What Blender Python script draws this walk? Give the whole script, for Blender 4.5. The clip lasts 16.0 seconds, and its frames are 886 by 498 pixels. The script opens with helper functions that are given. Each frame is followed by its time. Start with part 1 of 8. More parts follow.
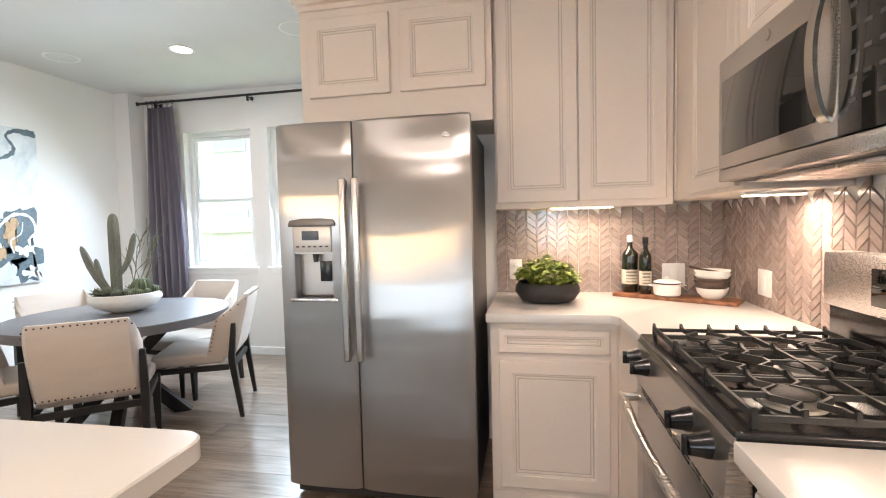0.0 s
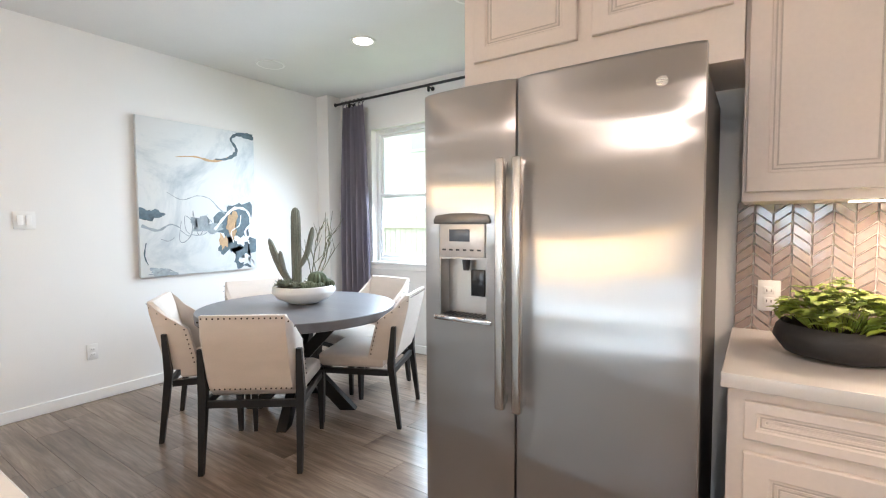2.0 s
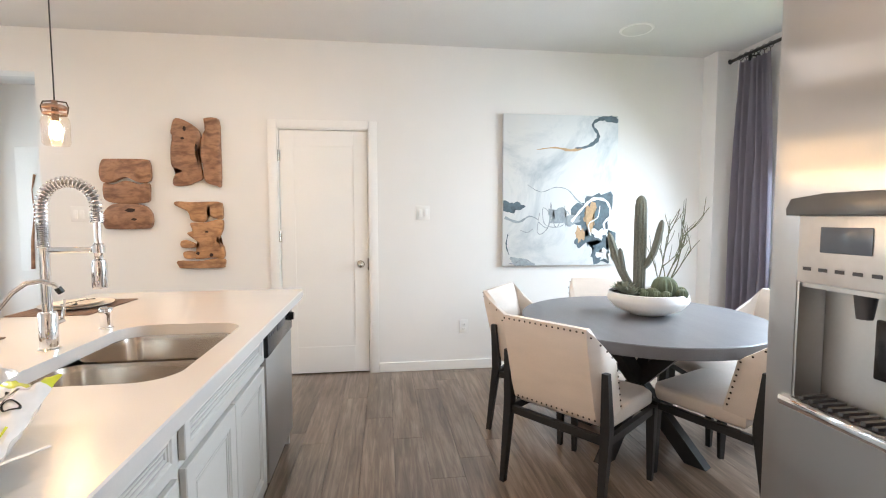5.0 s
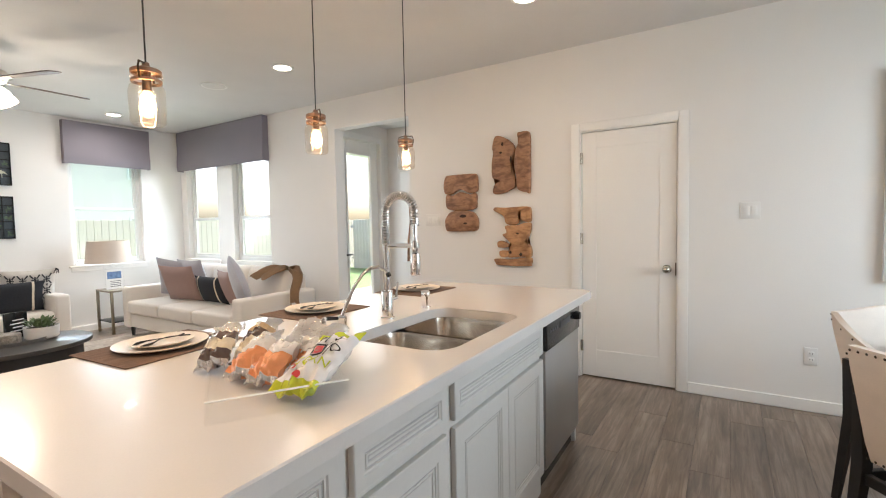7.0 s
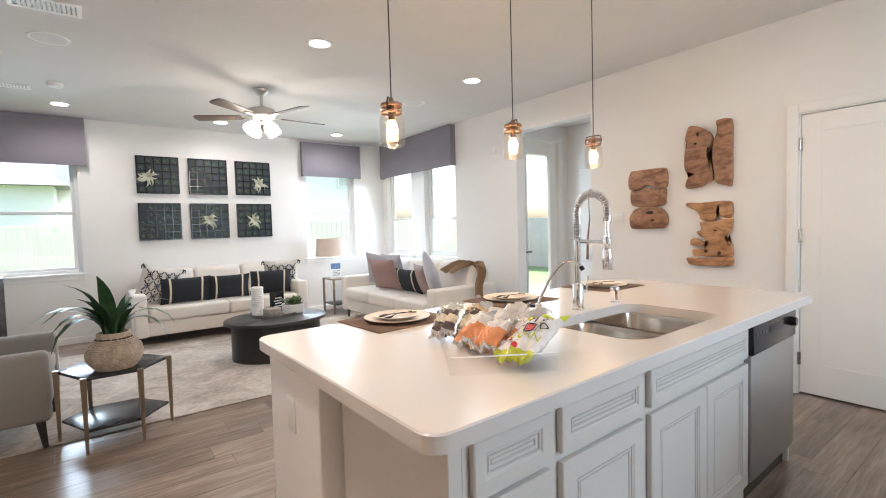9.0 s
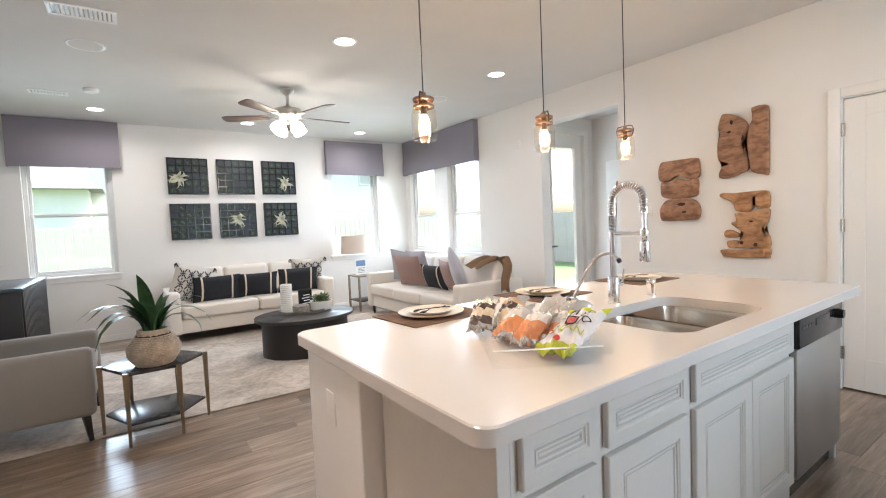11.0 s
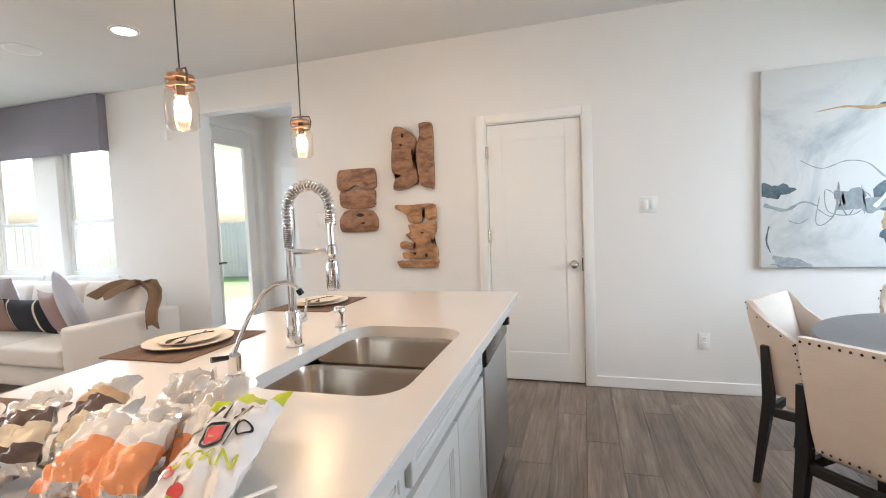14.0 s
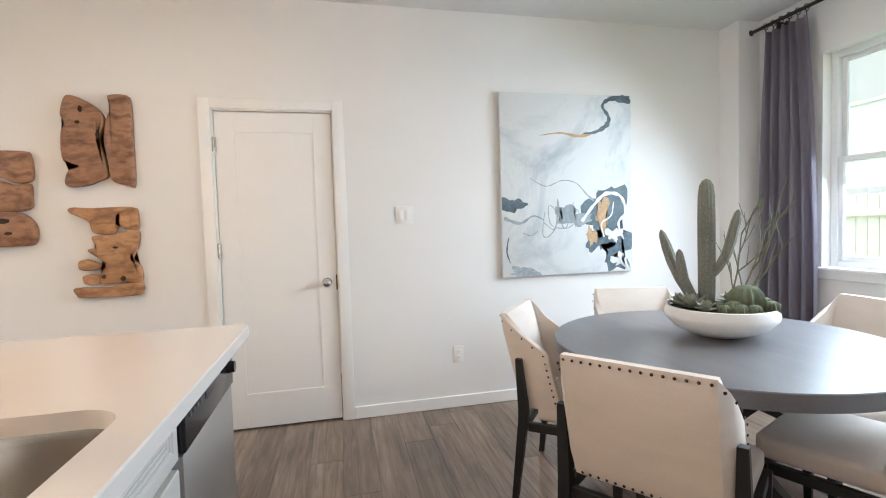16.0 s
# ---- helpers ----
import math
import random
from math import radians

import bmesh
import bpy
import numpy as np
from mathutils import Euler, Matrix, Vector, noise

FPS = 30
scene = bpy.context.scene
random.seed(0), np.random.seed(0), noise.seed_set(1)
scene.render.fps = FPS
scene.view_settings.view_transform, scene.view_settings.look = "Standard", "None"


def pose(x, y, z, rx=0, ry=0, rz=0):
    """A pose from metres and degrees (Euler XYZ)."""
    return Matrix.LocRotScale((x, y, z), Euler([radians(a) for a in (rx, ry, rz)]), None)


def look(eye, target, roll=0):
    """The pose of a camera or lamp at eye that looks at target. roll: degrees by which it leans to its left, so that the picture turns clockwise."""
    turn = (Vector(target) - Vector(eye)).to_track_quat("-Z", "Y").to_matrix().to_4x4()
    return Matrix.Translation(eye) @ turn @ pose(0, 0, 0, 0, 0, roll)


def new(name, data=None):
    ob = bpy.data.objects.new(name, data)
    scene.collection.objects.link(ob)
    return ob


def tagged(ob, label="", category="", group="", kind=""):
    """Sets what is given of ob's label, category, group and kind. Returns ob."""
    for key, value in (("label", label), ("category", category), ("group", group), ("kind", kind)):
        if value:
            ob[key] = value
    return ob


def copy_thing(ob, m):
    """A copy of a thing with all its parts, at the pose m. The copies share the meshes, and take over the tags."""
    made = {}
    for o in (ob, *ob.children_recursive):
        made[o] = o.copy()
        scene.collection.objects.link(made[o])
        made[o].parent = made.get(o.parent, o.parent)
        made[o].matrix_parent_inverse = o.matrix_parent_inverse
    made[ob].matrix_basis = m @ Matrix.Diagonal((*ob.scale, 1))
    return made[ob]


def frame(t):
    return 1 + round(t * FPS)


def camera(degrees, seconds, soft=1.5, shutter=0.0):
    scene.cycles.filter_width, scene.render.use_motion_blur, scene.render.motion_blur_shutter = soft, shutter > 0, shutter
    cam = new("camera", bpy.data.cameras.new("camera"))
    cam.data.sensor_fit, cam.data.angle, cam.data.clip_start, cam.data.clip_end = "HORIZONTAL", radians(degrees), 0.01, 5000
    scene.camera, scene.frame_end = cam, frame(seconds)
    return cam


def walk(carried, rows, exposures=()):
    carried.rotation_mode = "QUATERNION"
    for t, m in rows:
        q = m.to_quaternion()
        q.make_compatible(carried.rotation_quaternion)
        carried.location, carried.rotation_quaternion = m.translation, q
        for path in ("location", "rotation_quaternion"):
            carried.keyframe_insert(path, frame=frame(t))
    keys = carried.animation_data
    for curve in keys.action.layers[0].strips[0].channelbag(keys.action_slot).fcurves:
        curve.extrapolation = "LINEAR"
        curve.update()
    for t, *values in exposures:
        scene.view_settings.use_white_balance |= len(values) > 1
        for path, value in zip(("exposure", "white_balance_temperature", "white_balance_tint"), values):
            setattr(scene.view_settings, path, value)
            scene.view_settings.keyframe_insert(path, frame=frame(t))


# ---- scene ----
cam = camera(88.1, 16.0, soft=1.1)
PATH = [
    (0, (0.097, 0.17, 1.314), (-0.286, 2.13, 1.206), -1.4),
    (0.5, (0.097, 0.322, 1.313), (-0.462, 2.239, 1.211), -1.2),
    (1, (0.053, 0.491, 1.305), (-0.681, 2.349, 1.207), -1.0),
    (1.5, (-0.006, 0.652, 1.317), (-0.931, 2.423, 1.22), -0.6),
    (2, (-0.042, 0.765, 1.314), (-1.172, 2.411, 1.209), -0.3),
    (2.5, (-0.057, 0.895, 1.305), (-1.39, 2.381, 1.194), -0.1),
    (3, (-0.059, 1.013, 1.317), (-1.553, 2.337, 1.192), -0.1),
    (3.2, (-0.064, 1.063, 1.321), (-1.634, 2.295, 1.19), 0.1),
    (5.3, (-0.294, 1.439, 1.31), (-2.289, 1.482, 1.18), -0.4),
    (5.5, (-0.308, 1.463, 1.306), (-2.302, 1.358, 1.179), -0.6),
    (6, (-0.333, 1.53, 1.302), (-2.275, 1.066, 1.192), -0.7),
    (6.5, (-0.33, 1.569, 1.294), (-2.15, 0.747, 1.192), -0.8),
    (7, (-0.292, 1.601, 1.302), (-1.985, 0.542, 1.196), -1.1),
    (7.5, (-0.248, 1.6, 1.296), (-1.798, 0.341, 1.193), -1.3),
    (8, (-0.183, 1.615, 1.293), (-1.607, 0.215, 1.194), -1.4),
    (8.5, (-0.119, 1.641, 1.302), (-1.419, 0.125, 1.203), -1.5),
    (9, (-0.075, 1.661, 1.3), (-1.273, 0.063, 1.205), -1.6),
    (9.2, (-0.054, 1.671, 1.301), (-1.21, 0.042, 1.205), -1.7),
    (11.3, (-0.035, 1.596, 1.292), (-1.159, -0.054, 1.185), -2.5),
    (11.5, (-0.055, 1.572, 1.297), (-1.214, -0.055, 1.193), -2.8),
    (12, (-0.115, 1.534, 1.312), (-1.385, -0.008, 1.21), -2.8),
    (12.5, (-0.236, 1.451, 1.29), (-1.679, 0.07, 1.201), -2.6),
    (13, (-0.311, 1.415, 1.295), (-1.93, 0.245, 1.188), -2.2),
    (13.5, (-0.429, 1.347, 1.286), (-2.223, 0.47, 1.172), -2.1),
    (14, (-0.549, 1.268, 1.297), (-2.457, 0.682, 1.177), -2.3),
    (14.5, (-0.664, 1.242, 1.3), (-2.639, 0.95, 1.175), -2.3),
    (15, (-0.792, 1.249, 1.294), (-2.788, 1.207, 1.176), -2.2),
    (15.5, (-0.937, 1.272, 1.275), (-2.926, 1.467, 1.178), -2.0),
    (16, (-1.052, 1.300, 1.265), (-3.005, 1.733, 1.173), -1.8),
]
walk(cam, [(t, look(eye, target, roll)) for t, eye, target, roll in PATH],
     [(0.0, 2.42, 6080), (1.5, 2.40, 6040), (3.0, 2.45, 6000), (5.5, 2.46, 6150), (6.0, 2.28, 6180), (6.5, 2.08, 6260), (7.0, 2.02, 6320), (7.5, 2.02, 6240),
      (8.0, 2.10, 6100), (9.0, 2.19, 6000), (11.5, 2.24, 6000), (13.0, 2.19, 6060), (14.0, 2.21, 6000), (15.0, 2.42, 6030), (15.5, 2.24, 6070), (16.0, 2.25, 6060)])

# ---- world, sun and large lights ----
world = bpy.data.worlds.new("world")
scene.world = world
world.use_nodes = True
wn = world.node_tree
sky = wn.nodes.new("ShaderNodeTexSky")
sky.sky_type, sky.sun_disc = "NISHITA", False
sky.dust_density, sky.ozone_density = 5.0, 0.5
sky.sun_elevation, sky.sun_rotation = radians(52), radians(262)
wn.links.new(sky.outputs[0], wn.nodes["Background"].inputs[0])
wn.nodes["Background"].inputs[1].default_value = 0.15
sun_data = bpy.data.lights.new("sun", "SUN")
sun_data.energy, sun_data.angle, sun_data.color = 3.0, radians(10), (1, 0.95, 0.88)
sun = new("sun", sun_data)
sun.matrix_world = look((0, 0, 10), (7.7, -1.1, 0))

CEIL = 2.745


def area(name, x, y, z, target, sx, sy, watts, color=(1, 1, 1), shape="RECTANGLE", spread=170):
    d = bpy.data.lights.new(name, "AREA")
    d.shape, d.size, d.size_y, d.energy, d.color, d.spread = shape, sx, sy, watts, color, radians(spread)
    ob = new(name, d)
    ob.matrix_world = look((x, y, z), target)
    return ob


DAY = (0.78, 0.91, 1.0)
WARM = (1.0, 0.74, 0.54)
# daylight standing in the window openings
for wx in (-3.1, -2.15):
    area("window_light", wx, 4.42, 1.63, (wx, 1.9, 0.0), 0.7, 1.3, 8.0, DAY, spread=150)
for wy in (-3.83, -4.97):
    area("window_light", -4.12, wy, 1.55, (0, wy, 0.6), 0.7, 1.2, 3.2, DAY, spread=130)
for wx in (-3.16, 0.53):
    area("window_light", wx, -5.47, 1.5, (wx, 0, 0.3), 0.78, 1.25, 3.8, DAY, spread=130)
area("window_light", -4.82, -2.38, 1.3, (-4.82, 0, 1.2), 0.45, 1.9, 1.4, DAY)
# recessed cans
CANS = [(-2.6, 3.41, 1.9), (-3.11, -1.83, 1.8), (-1.51, -1.77, 2.0), (0.19, -4.80, 1.8), (-1.42, -4.87, 1.8), (-3.03, -4.89, 1.8), (0.05, 0.5, 3.2), (-3.13, 0.48, 0.6)]
for cx, cy, cw in CANS:
    area("can_light", cx, cy, CEIL - 0.012, (cx, cy, 0), 0.13, 0.13, cw, (1, 0.90, 0.82) if cw < 3 else (1, 0.80, 0.66), "DISK", 160)

# ---- materials ----


def principled(name):
    m = bpy.data.materials.new(name)
    m.use_nodes = True
    return m, m.node_tree.nodes, m.node_tree.links, m.node_tree.nodes["Principled BSDF"]


def node(nodes, kind, **inputs):
    n = nodes.new(kind)
    for k, v in inputs.items():
        n.inputs[k].default_value = v
    return n


def rgba(c, f=1.0):
    return (min(c[0] * f, 1), min(c[1] * f, 1), min(c[2] * f, 1), 1)


def mat(name, color, rough=0.5, metal=0.0, var=0.06, scale=3.0, fine=60.0, bump=0.05, stretch=(1, 1, 1), spec=0.5, coat=0.0, sheen=0.0, dist=0.004, rvar=0.0):
    """A surface with broad and fine variation of tone and a fine relief."""
    m, nodes, links, b = principled(name)
    tc = nodes.new("ShaderNodeTexCoord")
    mp = nodes.new("ShaderNodeMapping")
    mp.inputs["Scale"].default_value = stretch
    links.new(tc.outputs["Object"], mp.inputs[0])
    big = node(nodes, "ShaderNodeTexNoise", Scale=scale, Detail=3.0)
    small = node(nodes, "ShaderNodeTexNoise", Scale=fine, Detail=4.0)
    links.new(mp.outputs[0], big.inputs["Vector"])
    links.new(mp.outputs[0], small.inputs["Vector"])
    add = nodes.new("ShaderNodeMath")
    add.operation = "ADD"
    links.new(big.outputs[0], add.inputs[0])
    links.new(small.outputs[0], add.inputs[1])
    ramp = nodes.new("ShaderNodeValToRGB")
    half = nodes.new("ShaderNodeMath")
    half.operation = "MULTIPLY"
    half.inputs[1].default_value = 0.5
    links.new(add.outputs[0], half.inputs[0])
    links.new(half.outputs[0], ramp.inputs[0])
    ramp.color_ramp.elements[0].position, ramp.color_ramp.elements[1].position = 0.3, 0.7
    ramp.color_ramp.elements[0].color, ramp.color_ramp.elements[1].color = rgba(color, 1 - var), rgba(color, 1 + var)
    links.new(ramp.outputs[0], b.inputs["Base Color"])
    if rvar:
        rr = nodes.new("ShaderNodeMapRange")
        rr.inputs["To Min"].default_value, rr.inputs["To Max"].default_value = rough - rvar, rough + rvar
        links.new(half.outputs[0], rr.inputs[0])
        links.new(rr.outputs[0], b.inputs["Roughness"])
    else:
        b.inputs["Roughness"].default_value = rough
    b.inputs["Metallic"].default_value = metal
    b.inputs["Specular IOR Level"].default_value = spec
    b.inputs["Coat Weight"].default_value = coat
    b.inputs["Sheen Weight"].default_value = sheen
    if bump:
        bm_ = node(nodes, "ShaderNodeBump", Strength=bump, Distance=dist)
        links.new(small.outputs[0], bm_.inputs["Height"])
        links.new(bm_.outputs[0], b.inputs["Normal"])
    return m


def glow(name, color, strength):
    m, nodes, links, b = principled(name)
    b.inputs["Base Color"].default_value = rgba(color)
    b.inputs["Emission Color"].default_value = rgba(color)
    b.inputs["Emission Strength"].default_value = strength
    return m


def thin_glass(name, tint=(0.97, 0.99, 0.99), gloss=0.06, rim=0.55):
    m, nodes, links, b = principled(name)
    nodes.remove(b)
    tr = nodes.new("ShaderNodeBsdfTransparent")
    tr.inputs[0].default_value = rgba(tint)
    gl = nodes.new("ShaderNodeBsdfGlossy")
    gl.inputs["Roughness"].default_value = 0.02
    mix = nodes.new("ShaderNodeMixShader")
    fr = node(nodes, "ShaderNodeLayerWeight", Blend=0.5)
    pw = nodes.new("ShaderNodeMath")
    pw.operation = "POWER"
    pw.inputs[1].default_value = 5.0
    links.new(fr.outputs["Facing"], pw.inputs[0])
    ma = nodes.new("ShaderNodeMath")
    ma.operation = "MULTIPLY_ADD"
    ma.inputs[1].default_value, ma.inputs[2].default_value = rim, gloss
    links.new(pw.outputs[0], ma.inputs[0])
    links.new(ma.outputs[0], mix.inputs[0])
    links.new(tr.outputs[0], mix.inputs[1])
    links.new(gl.outputs[0], mix.inputs[2])
    links.new(mix.outputs[0], nodes["Material Output"].inputs[0])
    return m


def wood_floor():
    m, nodes, links, b = principled("plank_wood")
    tc = nodes.new("ShaderNodeTexCoord")
    info = nodes.new("ShaderNodeObjectInfo")
    geo = nodes.new("ShaderNodeNewGeometry")
    rnd = nodes.new("ShaderNodeMath")
    rnd.operation = "ADD"
    links.new(info.outputs["Random"], rnd.inputs[0])
    links.new(geo.outputs["Random Per Island"], rnd.inputs[1])
    off = nodes.new("ShaderNodeVectorMath")
    off.operation = "MULTIPLY_ADD"
    off.inputs[1].default_value = (1, 1, 1)
    comb = nodes.new("ShaderNodeCombineXYZ")
    mul = nodes.new("ShaderNodeMath")
    mul.operation = "MULTIPLY"
    mul.inputs[1].default_value = 57.0
    links.new(rnd.outputs[0], mul.inputs[0])
    for i in range(3):
        links.new(mul.outputs[0], comb.inputs[i])
    links.new(tc.outputs["Object"], off.inputs[0])
    links.new(comb.outputs[0], off.inputs[2])
    mp = nodes.new("ShaderNodeMapping")
    mp.inputs["Scale"].default_value = (1.0, 13, 1)
    links.new(off.outputs[0], mp.inputs[0])
    grain = node(nodes, "ShaderNodeTexNoise", Scale=3.2, Detail=7.0, Roughness=0.62, Distortion=0.6)
    links.new(mp.outputs[0], grain.inputs["Vector"])
    mp2 = nodes.new("ShaderNodeMapping")
    mp2.inputs["Scale"].default_value = (0.7, 3.2, 1)
    links.new(off.outputs[0], mp2.inputs[0])
    cloud = node(nodes, "ShaderNodeTexNoise", Scale=2.0, Detail=3.0)
    links.new(mp2.outputs[0], cloud.inputs["Vector"])
    mix = nodes.new("ShaderNodeMath")
    mix.operation = "MULTIPLY_ADD"
    mix.inputs[1].default_value = 0.55
    links.new(grain.outputs[0], mix.inputs[0])
    c2 = nodes.new("ShaderNodeMath")
    c2.operation = "MULTIPLY"
    c2.inputs[1].default_value = 0.45
    links.new(cloud.outputs[0], c2.inputs[0])
    links.new(c2.outputs[0], mix.inputs[2])
    ramp = nodes.new("ShaderNodeValToRGB")
    e = ramp.color_ramp.elements
    e[0].position, e[1].position = 0.32, 0.68
    e[0].color, e[1].color = (0.076, 0.052, 0.038, 1), (0.32, 0.25, 0.19, 1)
    mid = e.new(0.5)
    mid.color = (0.17, 0.124, 0.093, 1)
    links.new(mix.outputs[0], ramp.inputs[0])
    hsv = nodes.new("ShaderNodeHueSaturation")
    vr = nodes.new("ShaderNodeMapRange")
    vr.inputs["From Max"].default_value = 2.0
    vr.inputs["To Min"].default_value, vr.inputs["To Max"].default_value = 0.84, 1.72
    links.new(rnd.outputs[0], vr.inputs[0])
    links.new(vr.outputs[0], hsv.inputs["Value"])
    links.new(ramp.outputs[0], hsv.inputs["Color"])
    links.new(hsv.outputs[0], b.inputs["Base Color"])
    b.inputs["Roughness"].default_value = 0.30
    b.inputs["Coat Weight"].default_value = 0.35
    b.inputs["Coat Roughness"].default_value = 0.24
    bp = node(nodes, "ShaderNodeBump", Strength=0.10, Distance=0.002)
    links.new(grain.outputs[0], bp.inputs["Height"])
    links.new(bp.outputs[0], b.inputs["Normal"])
    return m


def teak(name, dark, light):
    m, nodes, links, b = principled(name)
    tc = nodes.new("ShaderNodeTexCoord")
    mp = nodes.new("ShaderNodeMapping")
    mp.inputs["Scale"].default_value = (1, 1, 2.4)
    links.new(tc.outputs["Object"], mp.inputs[0])
    n1 = node(nodes, "ShaderNodeTexNoise", Scale=4.0, Detail=6.0, Roughness=0.6, Distortion=2.2)
    wv = node(nodes, "ShaderNodeTexWave", Scale=5.0, Distortion=9.0, Detail=3.0)
    wv.inputs["Detail Scale"].default_value = 1.6
    links.new(mp.outputs[0], n1.inputs["Vector"])
    links.new(mp.outputs[0], wv.inputs["Vector"])
    mx = nodes.new("ShaderNodeMath")
    mx.operation = "MULTIPLY_ADD"
    mx.inputs[1].default_value = 0.25
    links.new(wv.outputs[1], mx.inputs[0])
    links.new(n1.outputs[0], mx.inputs[2])
    ramp = nodes.new("ShaderNodeValToRGB")
    e = ramp.color_ramp.elements
    e[0].position, e[1].position = 0.34, 0.85
    e[0].color, e[1].color = rgba(dark), rgba(light)
    links.new(mx.outputs[0], ramp.inputs[0])
    links.new(ramp.outputs[0], b.inputs["Base Color"])
    b.inputs["Roughness"].default_value = 0.55
    bp = node(nodes, "ShaderNodeBump", Strength=0.4, Distance=0.006)
    links.new(mx.outputs[0], bp.inputs["Height"])
    links.new(bp.outputs[0], b.inputs["Normal"])
    return m


def brushed(name, color, rough=0.22, along=(220, 220, 1.5), wave=0.06, aniso=0.0):
    """Brushed steel: fine streaks and the gentle dents of sheet metal."""
    m, nodes, links, b = principled(name)
    tc = nodes.new("ShaderNodeTexCoord")
    mp = nodes.new("ShaderNodeMapping")
    mp.inputs["Scale"].default_value = along
    links.new(tc.outputs["Object"], mp.inputs[0])
    st = node(nodes, "ShaderNodeTexNoise", Scale=1.0, Detail=2.0)
    links.new(mp.outputs[0], st.inputs["Vector"])
    dn = node(nodes, "ShaderNodeTexNoise", Scale=3.0, Detail=1.0)
    mpd = nodes.new("ShaderNodeMapping")
    mpd.inputs["Scale"].default_value = (0.35, 0.35, 2.2)
    links.new(tc.outputs["Object"], mpd.inputs[0])
    links.new(mpd.outputs[0], dn.inputs["Vector"])
    ramp = nodes.new("ShaderNodeMapRange")
    ramp.inputs["To Min"].default_value, ramp.inputs["To Max"].default_value = rough - 0.02, rough + 0.03
    links.new(st.outputs[0], ramp.inputs[0])
    links.new(ramp.outputs[0], b.inputs["Roughness"])
    b.inputs["Base Color"].default_value = rgba(color)
    b.inputs["Metallic"].default_value = 1
    if aniso:
        b.inputs["Anisotropic"].default_value, b.inputs["Anisotropic Rotation"].default_value = aniso, 0.0
        tg = nodes.new("ShaderNodeTangent")
        tg.direction_type, tg.axis = "RADIAL", "Z"
        links.new(tg.outputs[0], b.inputs["Tangent"])
    b1 = node(nodes, "ShaderNodeBump", Strength=wave, Distance=0.12)
    links.new(dn.outputs[0], b1.inputs["Height"])
    b2 = node(nodes, "ShaderNodeBump", Strength=0.004, Distance=0.0005)
    links.new(st.outputs[0], b2.inputs["Height"])
    links.new(b1.outputs[0], b2.inputs["Normal"])
    links.new(b2.outputs[0], b.inputs["Normal"])
    return m


def pattern_cloth(name, base, ink, scale, width):
    """Printed cloth with a bold lattice."""
    m, nodes, links, b = principled(name)
    tc = nodes.new("ShaderNodeTexCoord")
    v = node(nodes, "ShaderNodeTexVoronoi", Scale=scale, Randomness=0.35)
    v.feature = "DISTANCE_TO_EDGE"
    links.new(tc.outputs["Object"], v.inputs["Vector"])
    ramp = nodes.new("ShaderNodeValToRGB")
    ramp.color_ramp.interpolation = "CONSTANT"
    e = ramp.color_ramp.elements
    e[0].position, e[1].position = 0.0, width
    e[0].color, e[1].color = rgba(ink), rgba(base)
    links.new(v.outputs["Distance"], ramp.inputs[0])
    links.new(ramp.outputs[0], b.inputs["Base Color"])
    b.inputs["Roughness"].default_value = 0.9
    return m


def rug_weave():
    m, nodes, links, b = principled("rug_pile")
    tc = nodes.new("ShaderNodeTexCoord")
    n1 = node(nodes, "ShaderNodeTexNoise", Scale=1.8, Detail=6.0, Roughness=0.7, Distortion=1.0)
    n2 = node(nodes, "ShaderNodeTexNoise", Scale=26.0, Detail=4.0)
    links.new(tc.outputs["Object"], n1.inputs["Vector"])
    links.new(tc.outputs["Object"], n2.inputs["Vector"])
    mx = nodes.new("ShaderNodeMath")
    mx.operation = "MULTIPLY_ADD"
    mx.inputs[1].default_value = 0.4
    links.new(n2.outputs[0], mx.inputs[0])
    links.new(n1.outputs[0], mx.inputs[2])
    ramp = nodes.new("ShaderNodeValToRGB")
    e = ramp.color_ramp.elements
    e[0].position, e[1].position = 0.5, 0.92
    e[0].color, e[1].color = (0.30, 0.25, 0.21, 1), (0.66, 0.60, 0.54, 1)
    links.new(mx.outputs[0], ramp.inputs[0])
    links.new(ramp.outputs[0], b.inputs["Base Color"])
    b.inputs["Roughness"].default_value = 0.95
    bp = node(nodes, "ShaderNodeBump", Strength=0.4, Distance=0.005)
    links.new(n2.outputs[0], bp.inputs["Height"])
    links.new(bp.outputs[0], b.inputs["Normal"])
    return m


